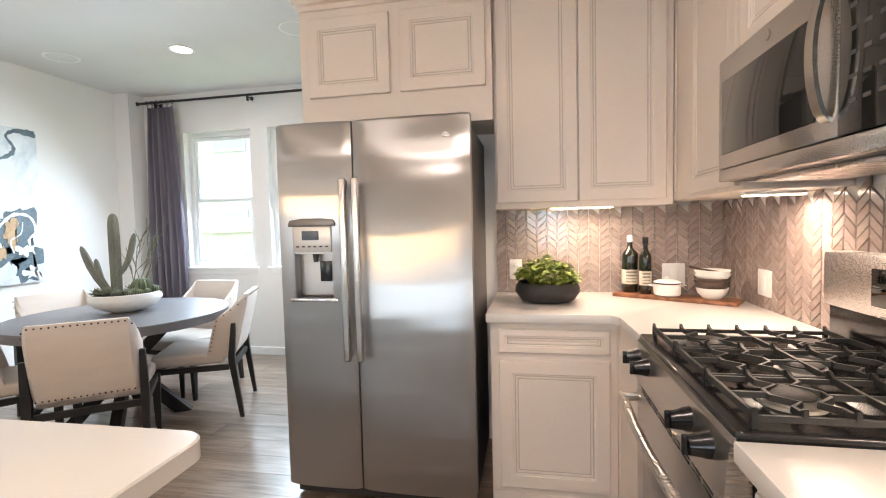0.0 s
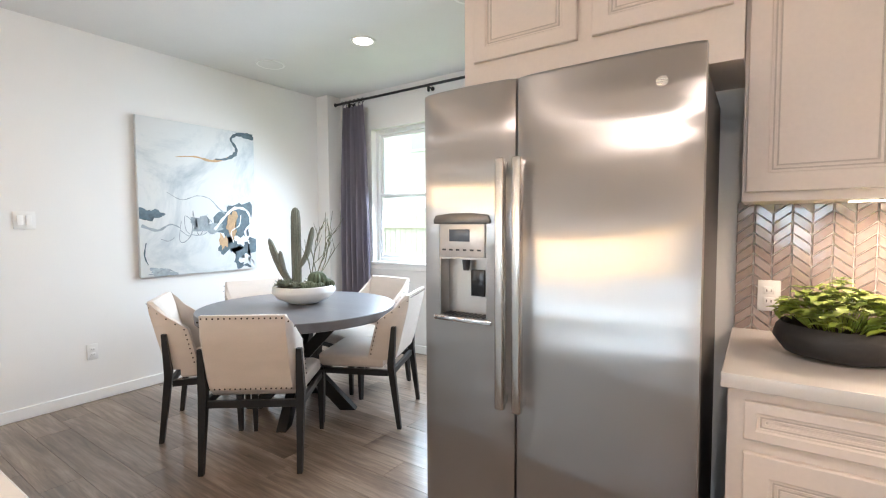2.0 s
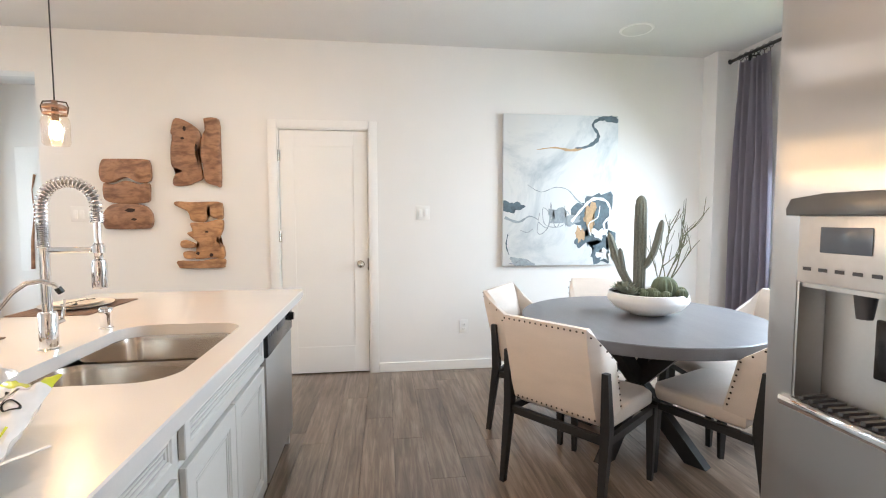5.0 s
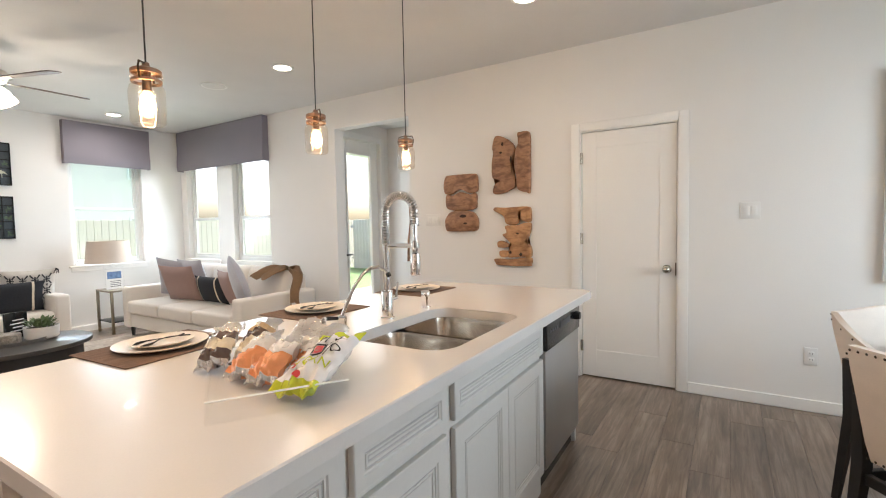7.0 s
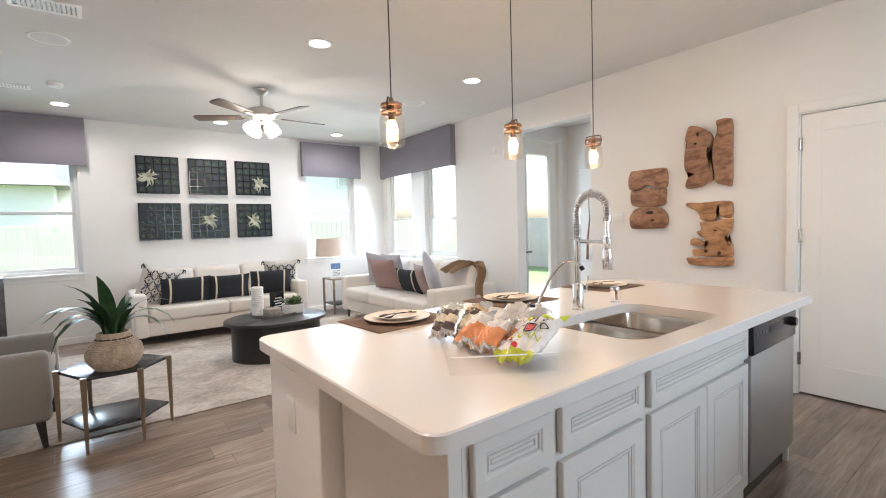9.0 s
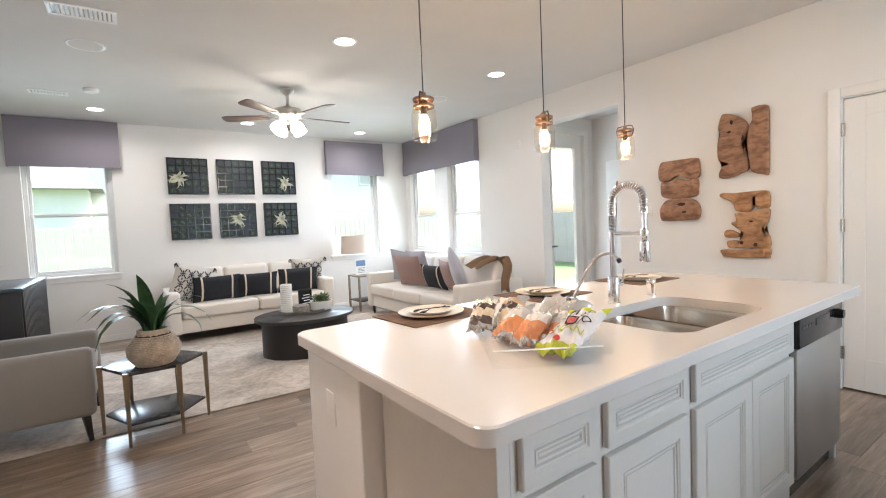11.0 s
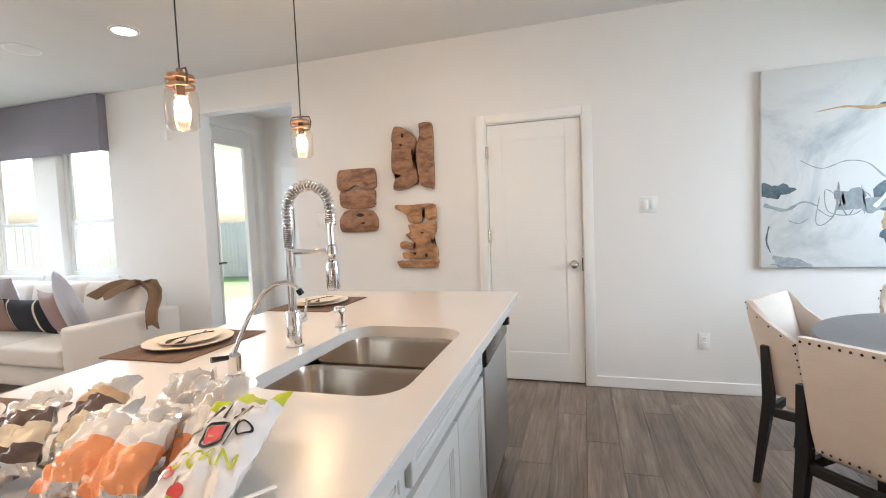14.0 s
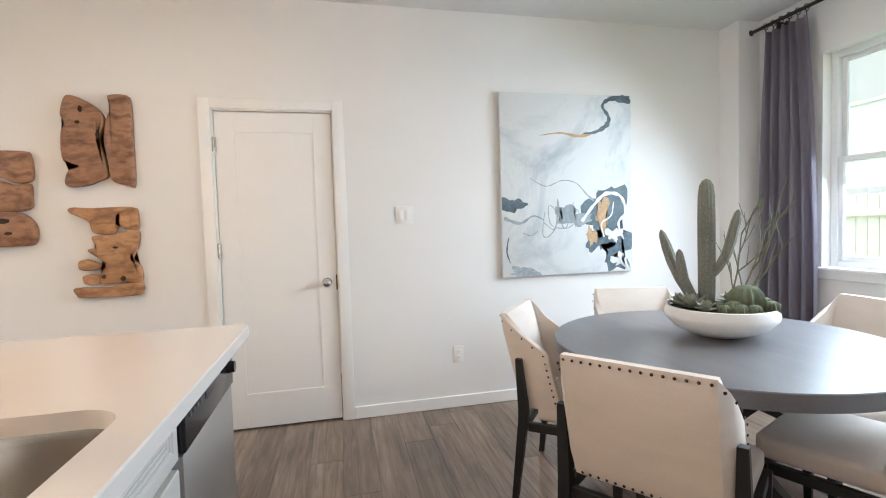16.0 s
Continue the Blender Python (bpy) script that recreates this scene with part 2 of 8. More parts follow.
def tile_glaze():
    m, nodes, links, b = principled("tile_glaze")
    info = nodes.new("ShaderNodeObjectInfo")
    geo = nodes.new("ShaderNodeNewGeometry")
    rnd = nodes.new("ShaderNodeMath")
    rnd.operation = "ADD"
    links.new(info.outputs["Random"], rnd.inputs[0])
    links.new(geo.outputs["Random Per Island"], rnd.inputs[1])
    ramp = nodes.new("ShaderNodeValToRGB")
    e = ramp.color_ramp.elements
    e[0].color, e[1].color = (0.285, 0.22, 0.195, 1), (0.385, 0.31, 0.275, 1)
    hf = nodes.new("ShaderNodeMath")
    hf.operation = "FRACT"
    links.new(rnd.outputs[0], hf.inputs[0])
    links.new(hf.outputs[0], ramp.inputs[0])
    tc = nodes.new("ShaderNodeTexCoord")
    n1 = node(nodes, "ShaderNodeTexNoise", Scale=30.0, Detail=3.0)
    links.new(tc.outputs["Object"], n1.inputs["Vector"])
    mx = nodes.new("ShaderNodeMix")
    mx.data_type, mx.blend_type = "RGBA", "SOFT_LIGHT"
    mx.inputs[0].default_value = 0.5
    links.new(ramp.outputs[0], mx.inputs[6])
    links.new(n1.outputs[0], mx.inputs[7])
    links.new(mx.outputs[2], b.inputs["Base Color"])
    b.inputs["Roughness"].default_value = 0.12
    b.inputs["Coat Weight"].default_value = 0.4
    bp = node(nodes, "ShaderNodeBump", Strength=0.25, Distance=0.004)
    links.new(n1.outputs[0], bp.inputs["Height"])
    links.new(bp.outputs[0], b.inputs["Normal"])
    return m


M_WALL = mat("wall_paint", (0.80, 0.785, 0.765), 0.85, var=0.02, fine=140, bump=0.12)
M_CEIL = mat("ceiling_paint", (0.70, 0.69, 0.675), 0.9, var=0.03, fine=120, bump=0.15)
M_TRIM = mat("trim_paint", (0.84, 0.83, 0.81), 0.42, var=0.015, fine=90, bump=0.02)
M_CAB = mat("cabinet_paint", (0.79, 0.71, 0.65), 0.45, var=0.03, fine=70, bump=0.03)
M_CABG = mat("cabinet_glaze", (0.58, 0.51, 0.46), 0.5, var=0.1, fine=70, bump=0.03)
M_CABI = mat("island_paint", (0.60, 0.58, 0.55), 0.45, var=0.03, fine=70, bump=0.03)
M_CABIG = mat("island_glaze", (0.44, 0.42, 0.40), 0.5, var=0.1, fine=70, bump=0.03)
M_QUARTZ = mat("quartz", (0.67, 0.645, 0.62), 0.24, var=0.03, fine=220, bump=0.01, coat=0.15)
M_STEEL = brushed("fridge_steel", (0.52, 0.505, 0.495), 0.32, wave=0.06, aniso=0.97)
M_STEELH = brushed("steel_plain", (0.58, 0.55, 0.52), 0.27, (4, 260, 420), 0.0)
M_DWSTEEL = mat("dishwasher_steel", (0.50, 0.50, 0.495), 0.4, 1.0, var=0.04, scale=4, fine=120, bump=0.02, rvar=0.05)
M_SINK = mat("sink_steel", (0.56, 0.505, 0.445), 0.23, 1.0, var=0.05, scale=5, fine=14, bump=0, rvar=0.05)
M_CHROME = mat("chrome", (0.82, 0.82, 0.83), 0.06, 1.0, var=0.02, bump=0)
M_NICKEL = mat("satin_nickel", (0.55, 0.52, 0.47), 0.25, 1.0, var=0.03, bump=0)
M_BLACK = mat("black_enamel", (0.012, 0.012, 0.013), 0.18, var=0.2, bump=0.02)
M_IRON = mat("cast_iron", (0.018, 0.017, 0.016), 0.5, var=0.3, fine=150, bump=0.3)
M_DARKGREY = mat("dark_plastic", (0.05, 0.05, 0.055), 0.4, var=0.1, bump=0.03)
M_BLKGLASS = mat("black_glass", (0.015, 0.016, 0.016), 0.05, var=0.1, bump=0)
M_TABLE = mat("table_top_stain", (0.155, 0.15, 0.158), 0.33, var=0.18, scale=2, fine=40, bump=0.06, stretch=(1, 7, 7))
M_EBONY = mat("black_wood", (0.014, 0.013, 0.013), 0.45, var=0.25, fine=50, bump=0.08)
M_LINEN = mat("cream_linen", (0.70, 0.615, 0.545), 0.9, var=0.07, scale=6, fine=170, bump=0.35, stretch=(1, 1, 3), sheen=0.2, dist=0.002)
M_NAIL = mat("nailhead_bronze", (0.06, 0.045, 0.035), 0.35, 1.0, bump=0)
M_CERAM = mat("white_stone_glaze", (0.80, 0.79, 0.77), 0.55, var=0.03, fine=90, bump=0.06)
M_CURTAIN = mat("curtain_linen", (0.33, 0.30, 0.36), 0.9, var=0.08, fine=160, bump=0.3, dist=0.002)
M_VALANCE = mat("valance_cloth", (0.23, 0.21, 0.245), 0.9, var=0.05, fine=160, bump=0.25, dist=0.002)
M_CACTUS = mat("cactus_skin", (0.225, 0.23, 0.19), 0.8, var=0.35, fine=110, bump=0.3)
M_LEAF = mat("snake_leaf", (0.035, 0.085, 0.032), 0.35, var=0.5, scale=14, fine=50, bump=0.1)
M_HERB = mat("herb_leaf", (0.34, 0.44, 0.07), 0.5, var=0.4, scale=9, fine=60, bump=0.15)
M_SOIL = mat("soil", (0.04, 0.03, 0.02), 0.95, var=0.4, bump=0.6)
M_TWIG = mat("dry_twig", (0.16, 0.16, 0.10), 0.8, var=0.2)
M_SUCC = mat("succulent_leaf", (0.30, 0.31, 0.24), 0.7, var=0.2)
M_TEAK1 = teak("teak_dark", (0.15, 0.066, 0.034), (0.40, 0.21, 0.115))
M_TEAK2 = teak("teak_light", (0.22, 0.098, 0.042), (0.52, 0.28, 0.13))
M_BOARD = teak("board_walnut", (0.11, 0.042, 0.02), (0.28, 0.12, 0.058))
M_FLOOR = wood_floor()
M_RUG = rug_weave()
M_SOFA = mat("sofa_cloth", (0.72, 0.67, 0.61), 0.92, var=0.03, fine=150, bump=0.25, sheen=0.2, dist=0.002)
M_GREYSOFA = mat("grey_cloth", (0.25, 0.235, 0.22), 0.92, var=0.06, fine=150, bump=0.3, sheen=0.2, dist=0.002)
M_LAV = mat("grey_velvet", (0.36, 0.35, 0.39), 0.85, var=0.08, bump=0.2, sheen=0.4)
M_MAUVE = mat("mauve_leather", (0.33, 0.215, 0.19), 0.6, var=0.1, bump=0.2)
M_NAVY = mat("black_pillow_cloth", (0.018, 0.02, 0.026), 0.9, var=0.2, bump=0.3)
M_STRIPE = mat("cream_stripe", (0.72, 0.62, 0.48), 0.9, var=0.05, bump=0.2)
M_PRINT = pattern_cloth("printed_cloth", (0.62, 0.58, 0.52), (0.03, 0.03, 0.035), 11.0, 0.10)
M_THROW = mat("tan_throw", (0.38, 0.25, 0.15), 0.9, var=0.15, bump=0.5)
M_SHADE = mat("lamp_shade_linen", (0.66, 0.56, 0.48), 0.9, var=0.04, bump=0.2)
M_WICKER = mat("wicker", (0.46, 0.38, 0.30), 0.8, var=0.4, scale=20, fine=90, bump=0.4)
M_GOLD = mat("aged_brass", (0.32, 0.27, 0.20), 0.35, 1.0, var=0.15, bump=0.05)
M_TILE = tile_glaze()
M_GROUT = mat("grout", (0.74, 0.71, 0.67), 0.9, var=0.05, bump=0.2)
M_PLASTIC = mat("white_plastic", (0.80, 0.79, 0.77), 0.35, var=0.01, bump=0)
M_VINYL = mat("window_vinyl", (0.78, 0.79, 0.79), 0.4, var=0.02, bump=0.02)
M_PANE = thin_glass("window_glass", (0.97, 0.99, 0.99), 0.04)
M_JAR = thin_glass("jar_glass", (0.97, 0.93, 0.88), 0.10)
M_ACRYL = thin_glass("clear_acrylic", (0.992, 0.994, 0.994), 0.01, 0.09)
M_BRONZE = mat("oiled_bronze", (0.10, 0.07, 0.05), 0.4, 0.9, var=0.2, bump=0.05)
M_COPPER = mat("jar_lid_copper", (0.33, 0.21, 0.15), 0.35, 0.9, var=0.15, bump=0.05)
M_BULBGLASS = glow("bulb_glass", (1.0, 0.58, 0.26), 1.15)
M_CANGLOW = glow("can_lens", (1.0, 0.88, 0.74), 4.6)
M_BULB = glow("filament", (1.0, 0.58, 0.20), 30)
M_FROST = glow("frosted_shade", (1.0, 0.88, 0.72), 2.2)
M_STRIPLED = glow("led_strip", (1.0, 0.80, 0.58), 5.2)
M_GRASS = mat("lawn", (0.12, 0.19, 0.06), 0.9, var=0.4, scale=2, fine=30, bump=0.3)
M_FENCE = mat("fence_cedar", (0.60, 0.54, 0.48), 0.85, var=0.2, bump=0.2)
M_SIDING = mat("house_siding", (0.72, 0.69, 0.66), 0.8, var=0.05, bump=0.1)
M_ROOF = mat("roof_shingle", (0.20, 0.19, 0.18), 0.9, var=0.2, bump=0.3)
M_CONC = mat("concrete", (0.5, 0.48, 0.45), 0.9, var=0.1, bump=0.2)

# ---- mesh helpers ----


def B():
    return bmesh.new()


def box(bm, a, b, bevel=0.0, seg=2, tm=None):
    r = bmesh.ops.create_cube(bm, size=1.0)["verts"]
    for v in r:
        v.co = Vector([a[i] + (v.co[i] + 0.5) * (b[i] - a[i]) for i in range(3)])
    if bevel:
        es = list({e for v in r for e in v.link_edges})
        r = bmesh.ops.bevel(bm, geom=es, offset=bevel, segments=seg, affect="EDGES", profile=0.5)["verts"]
        r = list({v for v in r})
    if tm:
        for v in r:
            v.co = tm @ v.co
    return r


def cyl(bm, p, q, r, r2=None, seg=16, caps=True):
    p, q = Vector(p), Vector(q)
    d = q - p
    m = Matrix.Translation((p + q) / 2) @ d.to_track_quat("Z", "Y").to_matrix().to_4x4()
    return bmesh.ops.create_cone(bm, cap_ends=caps, segments=seg, radius1=r, radius2=r if r2 is None else r2, depth=d.length, matrix=m)["verts"]


def lathe(bm, prof, c=(0, 0, 0), seg=28, sx=1.0, sy=1.0, cap0=False, cap1=False):
    rings = []
    for r, z in prof:
        rings.append([bm.verts.new((c[0] + r * sx * math.cos(2 * math.pi * i / seg), c[1] + r * sy * math.sin(2 * math.pi * i / seg), c[2] + z)) for i in range(seg)])
    for u, w in zip(rings, rings[1:]):
        for i in range(seg):
            j = (i + 1) % seg
            bm.faces.new((u[i], u[j], w[j], w[i]))
    if cap0:
        bm.faces.new(list(reversed(rings[0])))
    if cap1:
        bm.faces.new(rings[-1])
    return rings


def tube(bm, pts, r, seg=8, caps=True):
    """A round tube along points; r is one radius, or one for each point."""
    pts = [Vector(p) for p in pts]
    rs = r if isinstance(r, (list, tuple)) else [r] * len(pts)
    rings, prev = [], None
    for i, p in enumerate(pts):
        d = (pts[min(i + 1, len(pts) - 1)] - pts[max(i - 1, 0)]).normalized()
        if prev is None:
            n = d.orthogonal().normalized()
        else:
            n = (prev - d * prev.dot(d)).normalized()
        prev = n
        k = d.cross(n)
        rings.append([bm.verts.new(p + (n * math.cos(2 * math.pi * j / seg) + k * math.sin(2 * math.pi * j / seg)) * rs[i]) for j in range(seg)])
    for u, w in zip(rings, rings[1:]):
        for i in range(seg):
            j = (i + 1) % seg
            bm.faces.new((u[i], u[j], w[j], w[i]))
    if caps:
        bm.faces.new(list(reversed(rings[0])))
        bm.faces.new(rings[-1])


def slab(bm, outline, z0, z1, bevel=0.0, seg=2):
    """An upright prism over a plan outline."""
    lo = [bm.verts.new((x, y, z0)) for x, y in outline]
    hi = [bm.verts.new((x, y, z1)) for x, y in outline]
    n = len(outline)
    faces = [bm.faces.new(list(reversed(lo))), bm.faces.new(hi)]
    for i in range(n):
        faces.append(bm.faces.new((lo[i], lo[(i + 1) % n], hi[(i + 1) % n], hi[i])))
    bmesh.ops.recalc_face_normals(bm, faces=faces)
    if bevel:
        es = [e for f in faces[:2] for e in f.edges]
        bmesh.ops.bevel(bm, geom=es, offset=bevel, segments=seg, affect="EDGES", profile=0.5)
    return lo + hi


def round_rect(x0, y0, x1, y1, r, n=5):
    out = []
    for cx, cy, a in ((x1 - r, y1 - r, 0), (x0 + r, y1 - r, 90), (x0 + r, y0 + r, 180), (x1 - r, y0 + r, 270)):
        for i in range(n + 1):
            t = radians(a + 90 * i / n)
            out.append((cx + r * math.cos(t), cy + r * math.sin(t)))
    return out


def finish(bm, name, material, smooth=30):
    bmesh.ops.recalc_face_normals(bm, faces=bm.faces[:])
    me = bpy.data.meshes.new(name)
    bm.to_mesh(me)
    bm.free()
    me.materials.append(material)
    if smooth:
        me.shade_smooth()
        me.set_sharp_from_angle(angle=radians(smooth))
    return me


def part(name, bm, material, parent, label="", smooth=30, at=None):
    """Links a bmesh as one mesh object under a thing; the mesh is in the thing's own frame."""
    ob = new(name, finish(bm, name, material, smooth))
    ob.parent = parent
    if at is not None:
        ob.matrix_basis = at
    return tagged(ob, label)


def thing(name, label, category, x=0, y=0, z=0, rz=0, group=""):
    ob = new(name)
    ob.empty_display_size = 0.1
    ob.matrix_basis = pose(x, y, z, 0, 0, rz)
    return tagged(ob, label, category, group)


def single(name, bm, material, label, category, x=0, y=0, z=0, rz=0, group="", smooth=30):
    ob = new(name, finish(bm, name, material, smooth))
    ob.matrix_basis = pose(x, y, z, 0, 0, rz)
    return tagged(ob, label, category, group)


def structure(name, bm, material, label, category, smooth=0):
    ob = new(name, finish(bm, name, material, smooth))
    return tagged(ob, label, category, kind="structure")


def wall_mesh(axis, at, thick, u0, u1, z0, z1, holes):
    """A wall standing along x or y from u0 to u1, with openings (ua, ub, za, zb) cut through; at is its face, thick goes outward."""
    us = sorted({u0, u1, *[h[0] for h in holes], *[h[1] for h in holes]})
    zs = sorted({z0, z1, *[h[2] for h in holes], *[h[3] for h in holes]})
    solid = {}
    for i in range(len(us) - 1):
        for j in range(len(zs) - 1):
            u, z = (us[i] + us[i + 1]) / 2, (zs[j] + zs[j + 1]) / 2
            solid[i, j] = not any(h[0] < u < h[1] and h[2] < z < h[3] for h in holes)
    bm = B()
    cache = {}

    def vert(i, j, k):
        if (i, j, k) not in cache:
            d = at + thick * k
            cache[i, j, k] = bm.verts.new((us[i], d, zs[j]) if axis == "x" else (d, us[i], zs[j]))
        return cache[i, j, k]

    for (i, j), on in solid.items():
        if not on:
            continue
        for k in (0, 1):
            bm.faces.new([vert(i, j, k), vert(i + 1, j, k), vert(i + 1, j + 1, k), vert(i, j + 1, k)])
        for di, dj, e in ((-1, 0, ((i, j), (i, j + 1))), (1, 0, ((i + 1, j), (i + 1, j + 1))), (0, -1, ((i, j), (i + 1, j))), (0, 1, ((i, j + 1), (i + 1, j + 1)))):
            if not solid.get((i + di, j + dj), False):
                (a, b), (c, d) = e
                bm.faces.new([vert(a, b, 0), vert(c, d, 0), vert(c, d, 1), vert(a, b, 1)])
    return bm

# ---- the shell ----
WEST, SOUTH, EAST, NORTH = -4.15, -5.5, 1.12, 4.45
KN = 2.90
wall = structure("wall_west", wall_mesh("y", WEST, -0.14, -5.64, 4.26, 0, CEIL, [
    (0.535, 1.285, 0, 2.05), (-2.25, -1.2, 0, 2.42), (-5.36, -4.58, 0.86, 2.32), (-4.22, -3.44, 0.86, 2.32)]), M_WALL, "off-white painted wall with door, opening and windows", "wall")
structure("wall_south", wall_mesh("x", SOUTH, -0.14, WEST, 2.4, 0, CEIL, [(-3.59, -2.73, 0.86, 2.32), (0.1, 0.96, 0.86, 2.32)]), M_WALL, "off-white painted wall with two windows", "wall")
structure("wall_north", wall_mesh("x", NORTH, 0.14, -3.97, -1.13, 0, CEIL, [(-3.5, -2.72, 0.92, 2.34), (-2.53, -1.75, 0.92, 2.34)]), M_WALL, "off-white painted wall with two windows", "wall")
bm = B()
box(bm, (-4.29, 4.26, 0), (-3.97, 4.59, CEIL))
structure("wall_corner_pier", bm, M_WALL, "off-white painted wall pier in the corner", "wall")
bm = B()
box(bm, (-1.13, KN, 0), (EAST + 0.14, KN + 0.12, CEIL))
structure("wall_kitchen", bm, M_WALL, "off-white painted kitchen wall", "wall")
bm = B()
box(bm, (-1.13, KN + 0.12, 0), (-1.01, 4.59, CEIL))
structure("wall_dining_east", bm, M_WALL, "off-white painted wall closing the dining nook", "wall")
bm = B()
box(bm, (EAST, -0.9, 0), (EAST + 0.14, KN, CEIL))
box(bm, (EAST + 0.14, -0.9, 0), (2.4, -0.76, CEIL))
box(bm, (2.4, SOUTH - 0.14, 0), (2.54, -0.76, CEIL))
structure("wall_east", bm, M_WALL, "off-white painted wall", "wall")
structure("wall_entry_south", wall_mesh("x", -2.40, -0.14, -5.44, WEST - 0.14, 0, 2.62, [(-5.12, -4.36, 0, 2.40)]), M_WALL, "off-white painted wall of the entry nook", "wall")
bm = B()
box(bm, (-5.44, -2.40, 0), (-5.30, -0.9, 2.62))
box(bm, (-5.30, -1.04, 0), (WEST - 0.14, -0.9, 2.62))
structure("wall_entry_west", bm, M_WALL, "off-white painted wall of the entry nook", "wall")
# unseen box added behind the closed door so no light leaks round it
bm = B()
box(bm, (-5.3, 0.2, 0), (-5.2, 1.6, CEIL))
box(bm, (-5.2, 0.2, 0), (-4.29, 0.3, CEIL))
box(bm, (-5.2, 1.5, 0), (-4.29, 1.6, CEIL))
box(bm, (-5.2, 0.3, 2.6), (-4.29, 1.5, CEIL))
structure("wall_pantry", bm, M_WALL, "unseen box added behind the door to stop light leaks", "wall")
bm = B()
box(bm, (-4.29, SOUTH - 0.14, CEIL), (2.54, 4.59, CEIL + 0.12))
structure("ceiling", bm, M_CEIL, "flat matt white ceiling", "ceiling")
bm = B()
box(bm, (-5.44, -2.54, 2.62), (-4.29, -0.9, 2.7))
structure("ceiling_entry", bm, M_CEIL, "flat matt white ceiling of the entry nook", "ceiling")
# the last box is an unseen floor added behind the door, against light leaks
bm = B()
for a, b in (((-4.28, -5.62, -0.1), (2.46, -0.87, -0.0065)), ((-4.28, -0.87, -0.1), (1.22, 3.0, -0.0065)), ((-4.28, 3.0, -0.1), (-1.02, 4.59, -0.0065)), ((-5.5, -2.5, -0.1), (-4.28, -0.9, -0.0065)), ((-5.36, 0.1, -0.1), (-4.28, 1.7, -0.0065))):
    box(bm, a, b)
floor = structure("floor", bm, mat("subfloor", (0.06, 0.045, 0.035), 0.9), "grey-brown wood plank floor", "floor")

bm = B()
BH, BT = 0.083, 0.014
for a, b in (((WEST, 1.345, 0), (WEST + BT, 4.26, BH)), ((WEST, -1.2, 0), (WEST + BT, 0.475, BH)), ((WEST, -5.5, 0), (WEST + BT, -2.25, BH)),
             ((-3.97, NORTH - BT, 0), (-1.13, NORTH, BH)), ((-1.13 - BT, KN, 0), (-1.13, NORTH, BH)), ((WEST, SOUTH, 0), (2.4, SOUTH + BT, BH)), ((WEST, 4.246, 0), (-3.97, 4.26, BH)), ((-3.97, 4.26, 0), (-3.956, NORTH, BH))):
    box(bm, a, b, 0.004, 1)
structure("baseboard", bm, M_TRIM, "white painted baseboard along the walls", "baseboard", 30)



def window(name, axis, face, out, u0, u1, z0, z1, rail):
    """A single-hung vinyl window set into a wall opening."""
    mid = (u0 + u1) / 2
    t = thing(name, "white vinyl single-hung window with a drywall reveal", "window", *( (mid, face, z0) if axis == "x" else (face, mid, z0) ))
    t["kind"] = "structure"
    base = Vector(t.matrix_basis.translation)

    def bx(bm, ua, ub, d0, d1, za, zb, bev=0.004):
        lo, hi = sorted((face + out * d0, face + out * d1))
        a, b = ((ua, lo, za), (ub, hi, zb)) if axis == "x" else ((lo, ua, za), (hi, ub, zb))
        box(bm, Vector(a) - base, Vector(b) - base, bev, 1)

    f = 0.045
    bm = B()
    for ua, ub, za, zb in ((u0, u0 + f, z0, z1), (u1 - f, u1, z0, z1), (u0 + f, u1 - f, z0, z0 + f), (u0 + f, u1 - f, z1 - f, z1)):
        bx(bm, ua, ub, 0.07, 0.13, za, zb)
    part("window_frame", bm, M_VINYL, t)
    for za, zb, d in ((z0 + f, rail + 0.02, 0.075), (rail - 0.02, z1 - f, 0.1)):
        bm = B()
        g = 0.032
        for ua, ub, ya, yb in ((u0 + f, u0 + f + g, za, zb), (u1 - f - g, u1 - f, za, zb), (u0 + f + g, u1 - f - g, za, za + g), (u0 + f + g, u1 - f - g, zb - g, zb)):
            bx(bm, ua, ub, d, d + 0.022, ya, yb, 0.003)
        part("sash", bm, M_VINYL, t)
        bm = B()
        bx(bm, u0 + f + g, u1 - f - g, d + 0.009, d + 0.013, za + g, zb - g, 0)
        p = part("pane", bm, M_PANE, t)
        p.visible_shadow = False
    bm = B()
    bx(bm, u0 - 0.04, u1 + 0.04, -0.025, 0.0, z0 - 0.022, z0 + 0.003)
    bx(bm, u0 + 0.001, u1 - 0.001, 0.0, 0.07, z0 + 0.0005, z0 + 0.004, 0)
    bx(bm, u0 - 0.02, u1 + 0.02, -0.012, -0.001, z0 - 0.075, z0 - 0.0225, 0.003)
    part("window_sill", bm, M_TRIM, t)


window("window_1", "x", NORTH, 1, -3.5, -2.72, 0.92, 2.34, 1.63)
window("window_2", "x", NORTH, 1, -2.53, -1.75, 0.92, 2.34, 1.63)
window("window_3", "y", WEST, -1, -5.36, -4.58, 0.86, 2.32, 1.45)
window("window_4", "y", WEST, -1, -4.22, -3.44, 0.86, 2.32, 1.45)
window("window_5", "x", SOUTH, -1, -3.59, -2.73, 0.86, 2.32, 1.6)
window("window_6", "x", SOUTH, -1, 0.1, 0.96, 0.86, 2.32, 1.6)

